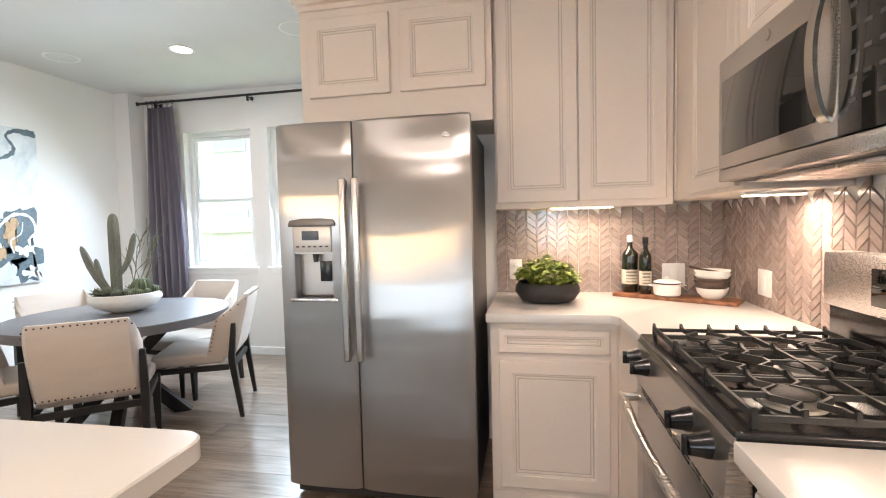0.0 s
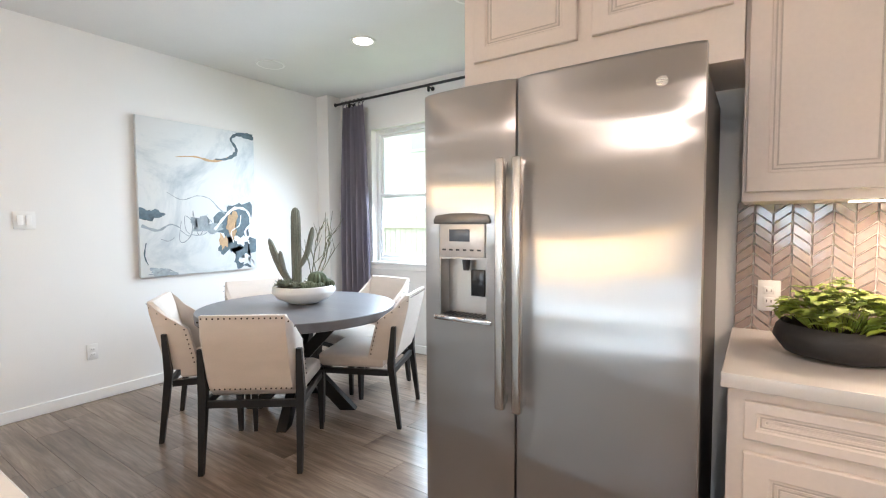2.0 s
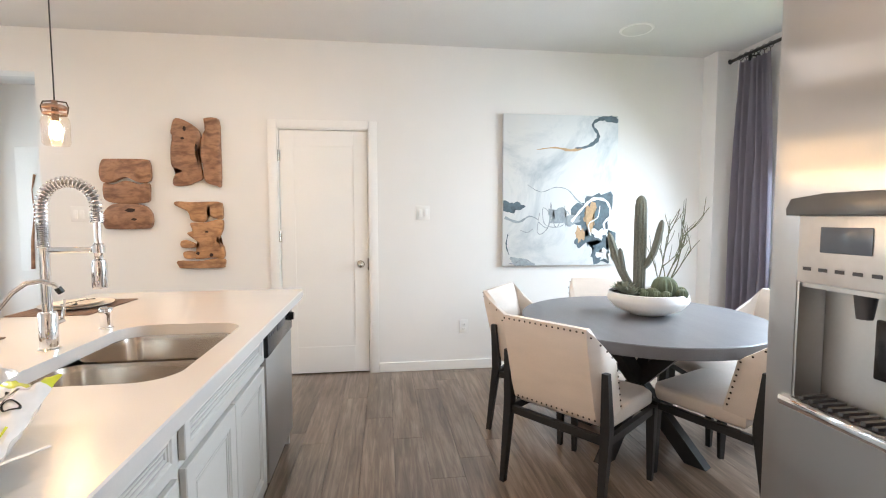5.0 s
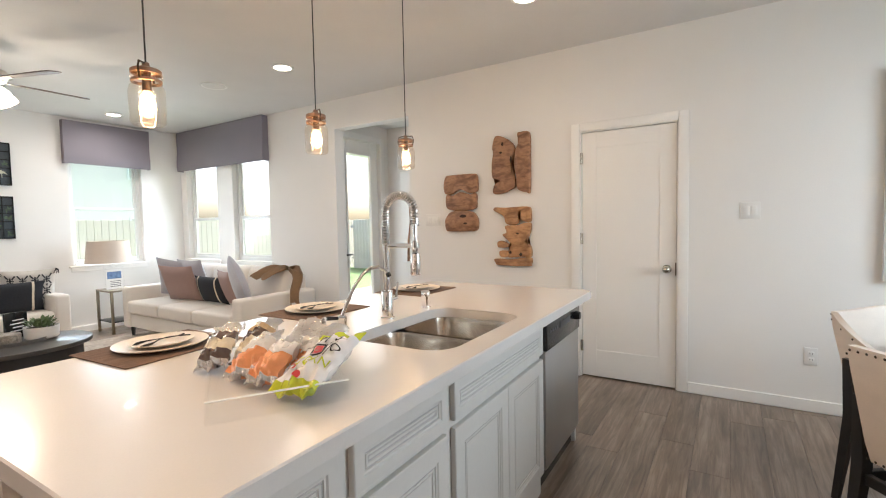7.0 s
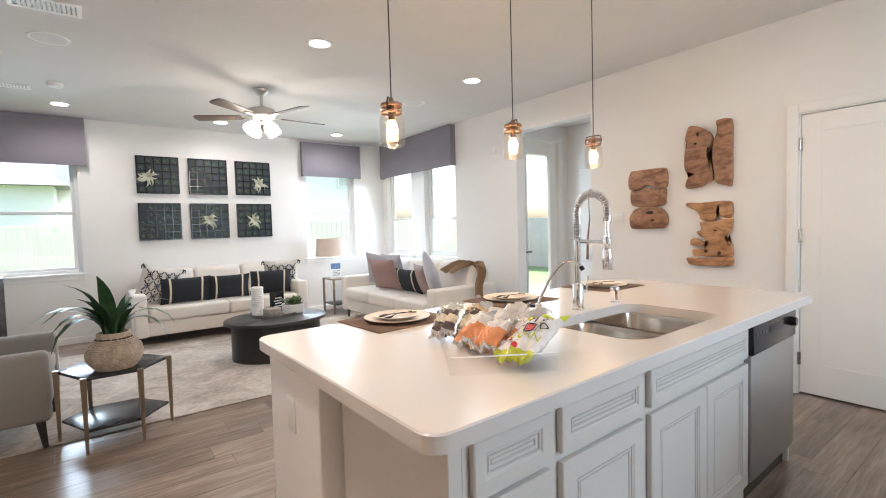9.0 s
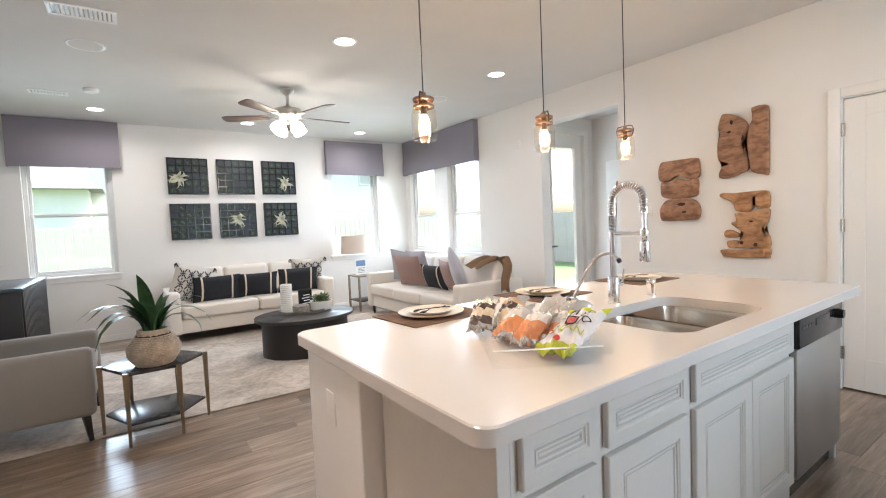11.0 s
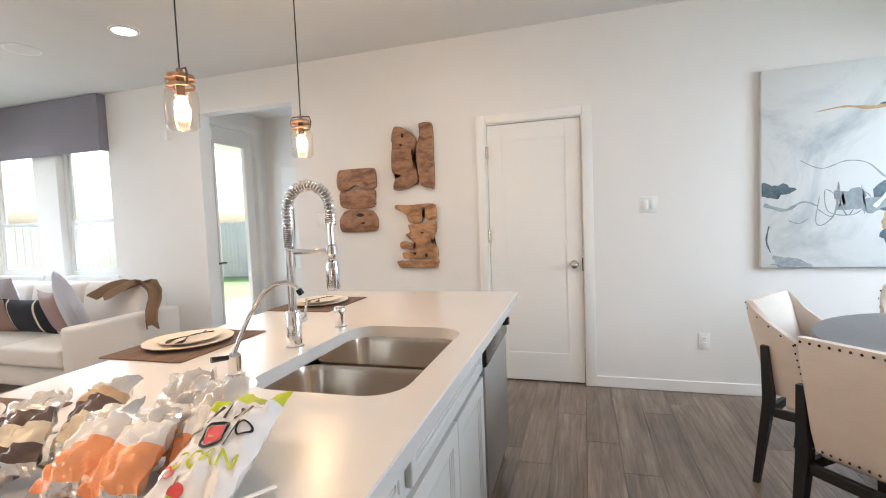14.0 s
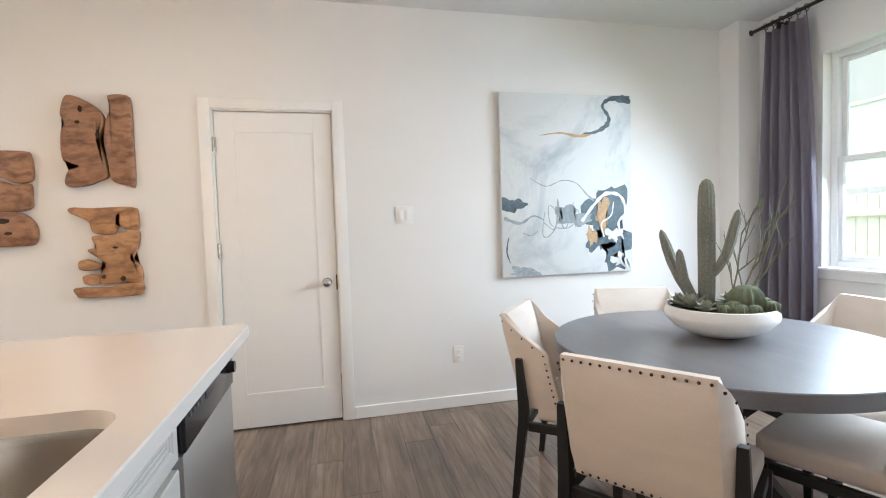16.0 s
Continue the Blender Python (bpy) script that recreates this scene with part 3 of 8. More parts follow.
# pantry door with one recessed panel
d = thing("door_1", "closed white single-panel interior door with satin nickel knob", "door", WEST, 0.91, 0)
d["kind"] = "structure"
bm = B()
y0, y1 = -0.352, 0.352
fx = -0.012
box(bm, (fx - 0.035, y0, 0.012), (fx - 0.008, y1, 2.032), 0.002, 1)
for a, b in (((y0, 0.012), (y0 + 0.115, 2.032)), ((y1 - 0.115, 0.012), (y1, 2.032)), ((y0 + 0.115, 0.012), (y1 - 0.115, 0.235)), ((y0 + 0.115, 1.905), (y1 - 0.115, 2.032))):
    box(bm, (fx - 0.0075, a[0], a[1]), (fx - 0.002, b[0], b[1]), 0.0012, 1)
part("slab", bm, M_TRIM, d)
bm = B()
for a, b in (((-0.435, 0), (-0.365, 2.11)), ((0.365, 0), (0.435, 2.11)), ((-0.365, 2.045), (0.365, 2.11))):
    box(bm, (0, a[0], a[1]), (0.016, b[0], b[1]), 0.004, 2)
for a, b in (((-0.374, 0), (-0.356, 2.05)), ((0.356, 0), (0.374, 2.05)), ((-0.356, 2.036), (0.356, 2.05))):
    box(bm, (-0.139, a[0], a[1]), (-0.0005, b[0], b[1]), 0.001, 1)
part("casing", bm, M_TRIM, d)
bm = B()
cyl(bm, (fx, 0.29, 0.93), (fx + 0.006, 0.29, 0.93), 0.032, seg=24)
cyl(bm, (fx + 0.006, 0.29, 0.93), (fx + 0.035, 0.29, 0.93), 0.012, seg=16)
rings = bmesh.ops.create_uvsphere(bm, u_segments=20, v_segments=12, radius=0.029, matrix=Matrix.Translation((fx + 0.052, 0.29, 0.93)))
part("knob", bm, M_NICKEL, d, "satin nickel round knob", 60)
bm = B()
box(bm, (fx - 0.02, 0.347, 0.88), (fx + 0.0015, 0.3555, 0.98))
part("latch_plate", bm, M_BRONZE, d)
for hz in (0.22, 1.12, 1.78):
    bm = B()
    cyl(bm, (0.004, -0.356, hz), (0.004, -0.356, hz + 0.09), 0.007, seg=10)
    box(bm, (-0.001, -0.372, hz), (0.003, -0.342, hz + 0.09))
    part("hinge", bm, M_NICKEL, d)

# full-glass patio door in the entry nook
d = thing("door_2", "closed white patio door with a full glass pane", "door", -4.74, -2.40, 0)
d["kind"] = "structure"
bm = B()
for a, b in (((-0.36, 0.01), (-0.225, 2.385)), ((0.225, 0.01), (0.36, 2.385)), ((-0.225, 0.01), (0.225, 0.27)), ((-0.225, 2.22), (0.225, 2.385))):
    box(bm, (a[0], -0.075, a[1]), (b[0], -0.03, b[1]), 0.003, 1)
for a, b in (((-0.25, 0.25), (-0.22, 2.25)), ((0.22, 0.25), (0.25, 2.25)), ((-0.22, 0.25), (0.22, 0.275)), ((-0.22, 2.215), (0.22, 2.25))):
    box(bm, (a[0], -0.03, a[1]), (b[0], -0.02, b[1]), 0.003, 1)
part("slab", bm, M_TRIM, d)
bm = B()
box(bm, (-0.225, -0.055, 0.27), (0.225, -0.05, 2.22))
p = part("pane", bm, M_PANE, d)
p.visible_shadow = False
bm = B()
for a, b in (((-0.455, 0), (-0.38, 2.47)), ((0.38, 0), (0.449, 2.47)), ((-0.38, 2.40), (0.38, 2.47))):
    box(bm, (a[0], 0, a[1]), (b[0], 0.018, b[1]), 0.004, 2)
part("casing", bm, M_TRIM, d)
for hz, rr in ((0.95, 0.03), (1.08, 0.027)):
    bm = B()
    cyl(bm, (0.30, -0.03, hz), (0.30, -0.018, hz), rr, seg=18)
    if hz < 1:
        cyl(bm, (0.30, -0.018, hz), (0.30, 0.02, hz), 0.01)
        box(bm, (0.20, 0.012, hz - 0.01), (0.31, 0.026, hz + 0.01), 0.004)
    else:
        box(bm, (0.294, -0.018, hz - 0.018), (0.306, -0.002, hz + 0.018), 0.003)
    part("door_handle" if hz < 1 else "deadbolt", bm, M_DARKGREY, d)


def plate(name, label, axis, at, u, z, w, h, out, rockers=0, sockets=0, cat="switch"):
    """A wall plate with rockers or sockets."""
    t = thing(name, label, cat, *((u, at, z) if axis == "x" else (at, u, z)))

    def bx(bm, a0, a1, d0, d1, z0, z1, bev):
        lo, hi = sorted((out * d0, out * d1))
        box(bm, *(((a0, lo, z0), (a1, hi, z1)) if axis == "x" else ((lo, a0, z0), (hi, a1, z1))), bev, 2)
    bm = B()
    bx(bm, -w / 2, w / 2, 0, 0.006, -h / 2, h / 2, 0.002)
    part("cover_plate", bm, M_PLASTIC, t)
    for i in range(rockers):
        c = (i - (rockers - 1) / 2) * 0.046
        bm = B()
        bx(bm, c - 0.016, c + 0.016, 0.006, 0.010, -0.033, 0.033, 0.0015)
        part("rocker", bm, M_TRIM, t)
    for i in range(sockets):
        c = (i - (sockets - 1) / 2) * 0.04
        bm = B()
        bx(bm, -0.017, 0.017, 0.006, 0.009, c - 0.014, c + 0.014, 0.0015)
        part("socket", bm, M_TRIM, t)
        for s in (-0.007, 0.007):
            bm = B()
            bx(bm, s - 0.0016, s + 0.0016, 0.009, 0.0095, c - 0.005, c + 0.005, 0)
            part("slot", bm, M_DARKGREY, t)
    return t


plate("light_switch", "white double rocker light switch on the wall", "y", WEST, 1.725, 1.36, 0.118, 0.118, 1, rockers=2)
plate("wall_outlet", "white duplex outlet low on the wall", "y", WEST, 2.075, 0.375, 0.072, 0.117, 1, sockets=2, cat="outlet")
plate("light_switch", "white triple rocker light switch beside the opening", "y", WEST, -0.92, 1.35, 0.165, 0.118, 1, rockers=3)

# recessed cans, speakers, vents
for i, (cx, cy, cw) in enumerate(CANS):
    t = thing("recessed_light", "lit round white recessed ceiling light", "ceiling light", cx, cy, CEIL, group="recessed ceiling lights")
    bm = B()
    lathe(bm, [(0.072, -0.004), (0.076, -0.009), (0.095, -0.007), (0.098, 0.0)], seg=32)
    part("trim_ring", bm, M_TRIM, t)
    bm = B()
    lathe(bm, [(0.001, -0.006), (0.073, -0.005)], seg=32, cap0=True)
    part("lens", bm, M_CANGLOW, t, "glowing lens")
for cx, cy in ((-3.64, 3.32), (-1.55, 3.28), (0.14, -2.73), (-3.07, -2.82)):
    t = thing("ceiling_speaker", "round flush white ceiling speaker", "speaker", cx, cy, CEIL, group="ceiling speakers")
    bm = B()
    lathe(bm, [(0.105, -0.005), (0.118, -0.008), (0.125, 0.0)], seg=36)
    part("rim", bm, M_TRIM, t)
    bm = B()
    lathe(bm, [(0.001, -0.0055), (0.106, -0.005)], seg=36, cap0=True)
    part("grille", bm, M_CEIL, t)
for cx, cy, w, dp in ((0.12, -2.12, 0.36, 0.2), (0.53, -4.25, 0.3, 0.16)):
    t = thing("ceiling_vent", "white slatted air vent in the ceiling", "vent", cx, cy, CEIL, group="ceiling vents")
    bm = B()
    for a, b in (((-w / 2, -dp / 2), (w / 2, -dp / 2 + 0.025)), ((-w / 2, dp / 2 - 0.025), (w / 2, dp / 2)), ((-w / 2, -dp / 2 + 0.025), (-w / 2 + 0.025, dp / 2 - 0.025)), ((w / 2 - 0.025, -dp / 2 + 0.025), (w / 2, dp / 2 - 0.025))):
        box(bm, (a[0], a[1], -0.008), (b[0], b[1], 0), 0.002, 1)
    part("frame", bm, M_TRIM, t)
    # dark sheet put behind the slats as the shade of the duct
    bm = B()
    box(bm, (-w / 2 + 0.02, -dp / 2 + 0.02, -0.002), (w / 2 - 0.02, dp / 2 - 0.02, -0.0005))
    part("backing", bm, M_DARKGREY, t)
    n = int((w - 0.06) / 0.024)
    for i in range(n):
        u = -w / 2 + 0.04 + i * 0.024
        bm = B()
        box(bm, (-0.008, -dp / 2 + 0.025, -0.0012), (0.008, dp / 2 - 0.025, 0.0012))
        part("slat", bm, M_TRIM, t, at=pose(u, 0, -0.005, 0, 18, 0))
t = thing("smoke_detector", "round white smoke detector on the ceiling", "detector", 0.18, -3.98, CEIL)
bm = B()
lathe(bm, [(0.001, -0.035), (0.05, -0.033), (0.062, -0.02), (0.065, 0)], seg=28, cap0=True)
part("body", bm, M_PLASTIC, t)
t = thing("motion_sensor", "small white wall sensor above the opening", "sensor", WEST, -2.62, 2.25)
t.name = "wall_sensor"
bm = B()
box(bm, (0, -0.03, -0.045), (0.035, 0.03, 0.045), 0.008)
part("body", bm, M_PLASTIC, t)

# ---- kitchen ----
CT = 0.905


def panel_front(parent, name, u0, u1, z0, z1, face, axis="x", out=-1, paint=None, glaze=None, fw=0.058, label=""):
    """A cabinet front in one mesh: frame, two moulded steps and a flat field; glaze lies in the grooves."""
    paint, glaze = paint or M_CAB, glaze or M_CABG
    f = min(fw, (z1 - z0) * 0.25)
    # inset from the edge, height above the face
    prof = [(0.0, 0.002), (0.0, 0.017), (0.003, 0.020), (f, 0.020), (f + 0.004, 0.016), (f + 0.009, 0.0155), (f + 0.011, 0.0115), (f + 0.015, 0.0115), (f + 0.016, 0.0145), (f + 0.022, 0.0135), (f + 0.024, 0.010), (f + 0.028, 0.010), (f + 0.029, 0.012)]

    def rect(bm, ins, d):
        q4 = ((u0 + ins, z0 + ins), (u1 - ins, z0 + ins), (u1 - ins, z1 - ins), (u0 + ins, z1 - ins))
        dd = face + out * d
        return [bm.verts.new((u, dd, z) if axis == "x" else (dd, u, z)) for u, z in q4]

    def loft(bm, rings):
        for a, b in zip(rings, rings[1:]):
            for i in range(4):
                bm.faces.new((a[i], a[(i + 1) % 4], b[(i + 1) % 4], b[i]))
    bm = B()
    rings = [rect(bm, *p) for p in prof]
    loft(bm, rings)
    bm.faces.new(rings[0])
    bm.faces.new(rings[-1])
    ob = part(name, bm, paint, parent, label, 20)
    for a, b, d in ((f + 0.0105, f + 0.0155, 0.0122), (f + 0.0238, f + 0.0285, 0.0107)):
        bm = B()
        loft(bm, [rect(bm, a, d), rect(bm, b, d)])
        part("glaze_line", bm, glaze, ob, "darker glaze in the moulding")
    return ob


def carcass(name, label, a, b, paint=None):
    t = thing(name, label, "cabinet", (a[0] + b[0]) / 2, (a[1] + b[1]) / 2, a[2])
    o = Vector(t.matrix_basis.translation)
    bm = B()
    box(bm, Vector(a) - o, Vector(b) - o, 0.0015, 1)
    part("body", bm, paint or M_CAB, t)
    t["ox"], t["oy"], t["oz"] = o
    return t, o


def crown(bm, pts, z):
    """A stepped crown moulding along plan points with outward normals given by offsets."""
    for dz0, dz1, d in ((0.0, 0.025, 0.012), (0.025, 0.05, 0.028), (0.05, 0.072, 0.046), (0.072, 0.085, 0.055)):
        for (x0, y0, x1, y1, sx0, sx1) in pts:
            box(bm, (x0 - d * sx0, y0 - d, z + dz0), (x1 + d * sx1, y1, z + dz1), 0.002, 1)


# cabinet above the fridge
t, o = carcass("fridge_cabinet", "greige painted wall cabinet with two glazed-moulding doors above the fridge", (-1.125, 2.52, 1.835), (-0.09, KN, 2.47))
for u0, u1 in ((-1.072, -0.620), (-0.565, -0.121)):
    panel_front(t, "door", u0 - o.x, u1 - o.x, 2.008 - o.z, 2.42 - o.z, 2.52 - o.y)
bm = B()
for k, (dz0, dz1, dd) in enumerate(((0.47, 0.50, 0.012), (0.50, 0.53, 0.03), (0.53, 0.552, 0.05), (0.552, 0.565, 0.06))):
    box(bm, (-1.125 - dd - o.x, 2.52 - dd - o.y, 2.0 + dz0 - o.z), (-0.09 - o.x, KN - o.y, 2.0 + dz1 - o.z), 0.003, 1)
part("crown_moulding", bm, M_CAB, t)
# tall wall cabinets
UF = 2.585
t, o = carcass("wall_cabinet", "tall greige painted wall cabinet with two glazed-moulding doors", (-0.088, UF, 1.385), (0.775, KN, 2.62))
for u0, u1 in ((-0.078, 0.325), (0.331, 0.74)):
    panel_front(t, "door", u0 - o.x, u1 - o.x, 1.415 - o.z, 2.60 - o.z, UF - o.y)
bm = B()
for dz0, dz1, dd in ((0.62, 0.645, 0.012), (0.645, 0.67, 0.03), (0.67, 0.70, 0.05)):
    box(bm, (-0.088 - o.x, UF - dd - o.y, 2.0 + dz0 - o.z), (0.775 - o.x, KN - o.y, 2.0 + dz1 - o.z), 0.003, 1)
part("crown_moulding", bm, M_CAB, t)
# corner and side wall cabinets
t, o = carcass("wall_cabinet", "greige painted wall cabinet in the corner", (0.79, 1.875, 1.405), (EAST, 2.583, 2.62))
panel_front(t, "door", 1.89 - o.y, 2.36 - o.y, 1.42 - o.z, 2.60 - o.z, 0.79 - o.x, "y")
bm = B()
box(bm, (0.78, 2.587, 1.405), (EAST, KN, 2.62))
single("corner_filler", bm, M_CAB, "greige painted filler panel between wall cabinets", "cabinet panel")
t, o = carcass("wall_cabinet", "short greige painted wall cabinet above the microwave", (0.79, 1.075, 1.825), (EAST, 1.868, 2.62))
for u0, u1 in ((1.10, 1.475), (1.482, 1.858)):
    panel_front(t, "door", u0 - o.y, u1 - o.y, 1.845 - o.z, 2.60 - o.z, 0.79 - o.x, "y")
t, o = carcass("wall_cabinet", "greige painted wall cabinet beside the microwave", (0.79, -0.2, 1.405), (EAST, 1.083, 2.62))
for u0, u1 in ((-0.19, 0.43), (0.44, 1.07)):
    panel_front(t, "door", u0 - o.y, u1 - o.y, 1.42 - o.z, 2.60 - o.z, 0.79 - o.x, "y")
# under-cabinet lights
for x0, x1, y0, y1, z in ((0.19, 0.51, 2.66, 2.70, 1.392), (0.86, 1.06, 2.02, 2.06, 1.402), (0.86, 1.06, 0.6, 0.64, 1.402)):
    t = thing("under_cabinet_light", "lit slim strip light under the wall cabinet", "strip light", (x0 + x1) / 2, (y0 + y1) / 2, z)
    w = (x1 - x0) / 2
    bm = B()
    box(bm, (-w, -0.02, -0.010), (w, 0.02, 0.002), 0.002)
    part("housing", bm, M_PLASTIC, t)
    bm = B()
    box(bm, (-w + 0.004, -0.016, -0.013), (w - 0.004, 0.016, -0.010))
    part("lens", bm, M_STRIPLED, t, "glowing lens")
    area("strip_lamp", (x0 + x1) / 2, (y0 + y1) / 2, z - 0.018, ((x0 + x1) / 2, (y0 + y1) / 2, 0), x1 - x0, 0.03, 0.95, WARM)

# base cabinets
CF = 2.265
t, o = carcass("base_cabinet", "greige painted base cabinet with a drawer above a door", (-0.10, CF, 0.0), (0.46, KN, 0.862))
panel_front(t, "drawer", -0.060 - o.x, 0.425 - o.x, 0.722, 0.828, CF - o.y)
panel_front(t, "door", -0.060 - o.x, 0.425 - o.x, 0.09, 0.685, CF - o.y)
bm = B()
box(bm, (-0.09 - o.x, CF - 0.004 - o.y, 0.0), (0.45 - o.x, CF - 0.0005 - o.y, 0.055))
part("toe_board", bm, M_CAB, t)
bm = B()
slab(bm, [(0.462, CF), (0.47, CF), (0.52, 1.89), (EAST, 1.89), (EAST, KN), (0.462, KN)], 0.0, 0.862)
single("corner_cabinet", bm, M_CAB, "greige painted angled corner base cabinet", "cabinet")
t, o = carcass("base_cabinet", "greige painted base cabinet beside the range", (0.49, -0.2, 0.0), (EAST, 1.065, 0.862))
panel_front(t, "drawer", 0.45 - o.y, 1.03 - o.y, 0.69, 0.835, 0.49 - o.x, "y")
panel_front(t, "door", 0.45 - o.y, 1.03 - o.y, 0.075, 0.67, 0.49 - o.x, "y")
bm = B()
slab(bm, [(-0.115, KN), (-0.115, 2.225), (0.425, 2.225), (0.455, 2.185), (0.468, 1.865), (EAST, 1.865), (EAST, KN)], 0.863, CT, 0.004)
single("countertop", bm, M_QUARTZ, "white quartz countertop turning the corner", "countertop")
bm = B()
slab(bm, [(0.455, -0.22), (EAST, -0.22), (EAST, 1.075), (0.455, 1.075)], 0.863, CT, 0.004)
single("countertop", bm, M_QUARTZ, "white quartz countertop beside the range", "countertop")

# ---- fridge ----
F = thing("refrigerator", "stainless steel side-by-side refrigerator with ice and water dispenser", "refrigerator", -0.62, 2.15, 0)
W2 = 0.458
bm = B()
box(bm, (-W2 + 0.01, 0.075, 0.03), (W2 - 0.01, 0.72, 1.765), 0.006)
part("body", bm, mat("fridge_side", (0.12, 0.115, 0.115), 0.45, var=0.08, bump=0.05), F, "dark grey side panels")


def fridge_door(x0, x1, hole=None):
    bm = B()
    n = 14
    zs0, zs1 = 0.075, 1.795
    # slightly bowed front between the edges
    def yy(x):
        u = (x - (x0 + x1) / 2) / ((x1 - x0) / 2)
        return -0.010 * (1 - u * u) + 0.018 * max(0, abs(u) - 0.93) / 0.07 * 0.5
    xs = sorted({x0 + (x1 - x0) * i / n for i in range(n + 1)} | ({hole[0], hole[1]} if hole else set()))
    zs = sorted({zs0, zs1, zs1 - 0.012, zs1 - 0.004} | ({hole[2], hole[3]} if hole else set()))
    vs = {}
    for i, x in enumerate(xs):
        for j, z in enumerate(zs):
            back = 0.0
            if z > zs1 - 0.0045:
                back = 0.004 if z < zs1 else 0.012
            vs[i, j] = bm.verts.new((x, yy(x) + back, z))
    for i in range(len(xs) - 1):
        for j in range(len(zs) - 1):
            cx, cz = (xs[i] + xs[i + 1]) / 2, (zs[j] + zs[j + 1]) / 2
            if hole and hole[0] < cx < hole[1] and hole[2] < cz < hole[3]:
                continue
            bm.faces.new((vs[i, j], vs[i + 1, j], vs[i + 1, j + 1], vs[i, j + 1]))
    edges = [e for e in bm.edges if e.is_boundary]
    outer = [e for e in edges if not (hole and all(hole[0] - 1e-4 <= v.co.x <= hole[1] + 1e-4 and hole[2] - 1e-4 <= v.co.z <= hole[3] + 1e-4 for v in e.verts))]
    inner = [e for e in edges if e not in outer]
    for grp, depth in ((outer, 0.065), (inner, 0.06)):
        if not grp:
            continue
        r = bmesh.ops.extrude_edge_only(bm, edges=grp)
        for v in r["geom"]:
            if isinstance(v, bmesh.types.BMVert):
                v.co.y = depth
    return bm


HOLE = (-0.385, -0.185, 0.985, 1.325)
part("freezer_door", fridge_door(-W2, -0.087, HOLE), M_STEEL, F, "brushed stainless door", 40)
part("fridge_door", fridge_door(-0.079, W2), M_STEEL, F, "brushed stainless door", 40)
bm = B()
box(bm, (-W2 + 0.02, 0.05, 0.012), (W2 - 0.02, 0.09, 0.07), 0.004)
part("kick_grille", bm, M_DARKGREY, F)
for hx in (-0.113, -0.052):
    bm = B()
    box(bm, (hx - 0.017, -0.062, 0.70), (hx + 0.017, -0.036, 1.53), 0.008, 3)
    h = part("handle", bm, brushed("handle_steel", (0.66, 0.64, 0.61), 0.2, (200, 200, 2), 0.0) if hx < -0.1 else bpy.data.materials["handle_steel"], F, "stainless bar handle", 40)
    for hz in (0.715, 1.49):
        bm = B()
        box(bm, (hx - 0.013, -0.04, hz), (hx + 0.013, 0.0, hz + 0.03), 0.003)
        part("handle_post", bm, M_CHROME, h)
disp = B()
box(disp, (HOLE[0], 0.05, HOLE[2]), (HOLE[1], 0.055, HOLE[3]))
for a, b in (((HOLE[0], HOLE[2]), (HOLE[0] + 0.006, HOLE[3])), ((HOLE[1] - 0.006, HOLE[2]), (HOLE[1], HOLE[3]))):
    box(disp, (a[0], -0.006, a[1]), (b[0], 0.05, b[1]), 0.002)
box(disp, (HOLE[0] + 0.006, 0.0, 1.19), (HOLE[1] - 0.006, 0.05, 1.20))
disp_ob = part("dispenser", disp, M_DWSTEEL, F, "recessed ice and water dispenser")
bm = B()
slab(bm, [(-0.40, 0), (-0.17, 0), (-0.168, 0.012), (-0.178, 0.03), (-0.24, 0.037), (-0.33, 0.037), (-0.392, 0.03), (-0.402, 0.012)], 0.0, 0.014, 0.002)
for v in bm.verts:
    v.co = Vector((v.co.x, -0.006 - v.co.z, 1.318 + v.co.y))
part("hood", bm, mat("dispenser_hood", (0.16, 0.155, 0.15), 0.3, 0.8), disp_ob)
bm = B()
box(bm, (-0.379, -0.014, 1.2), (-0.191, 0.0, 1.318), 0.003)
part("control_panel", bm, mat("panel_silver", (0.62, 0.61, 0.60), 0.3, 0.4), disp_ob, "silver control panel")
bm = B()
box(bm, (-0.335, -0.016, 1.255), (-0.25, -0.0145, 1.298), 0.001)
part("display", bm, mat("lcd", (0.10, 0.12, 0.15), 0.15), disp_ob)
for i in range(6):
    bm = B()
    box(bm, (-0.365 + i * 0.029, -0.0155, 1.222), (-0.35 + i * 0.029, -0.0145, 1.228))
    part("button", bm, M_DARKGREY, disp_ob)
bm = B()
box(bm, (-0.262, 0.012, 1.06), (-0.205, 0.02, 1.155), 0.003, tm=None)
part("paddle", bm, M_BLACK, disp_ob, "black dispenser paddle")
bm = B()
cyl(bm, (-0.285, 0.02, 1.19), (-0.285, 0.02, 1.15), 0.016, 0.011, 14)
part("spout", bm, M_DARKGREY, disp_ob)
bm = B()
box(bm, (-0.405, -0.018, 0.965), (-0.165, 0.0, 0.985), 0.006)
part("drip_tray", bm, M_CHROME, disp_ob)
for i in range(10):
    bm = B()
    box(bm, (-0.37 + i * 0.018, -0.004, 0.986), (-0.362 + i * 0.018, 0.045, 0.992))
    part("tray_slat", bm, M_DARKGREY, disp_ob)
bm = B()
cyl(bm, (0.355, -0.006, 1.70), (0.355, -0.009, 1.70), 0.015, seg=28)
part("badge", bm, M_STEELH, F, "round metal badge")

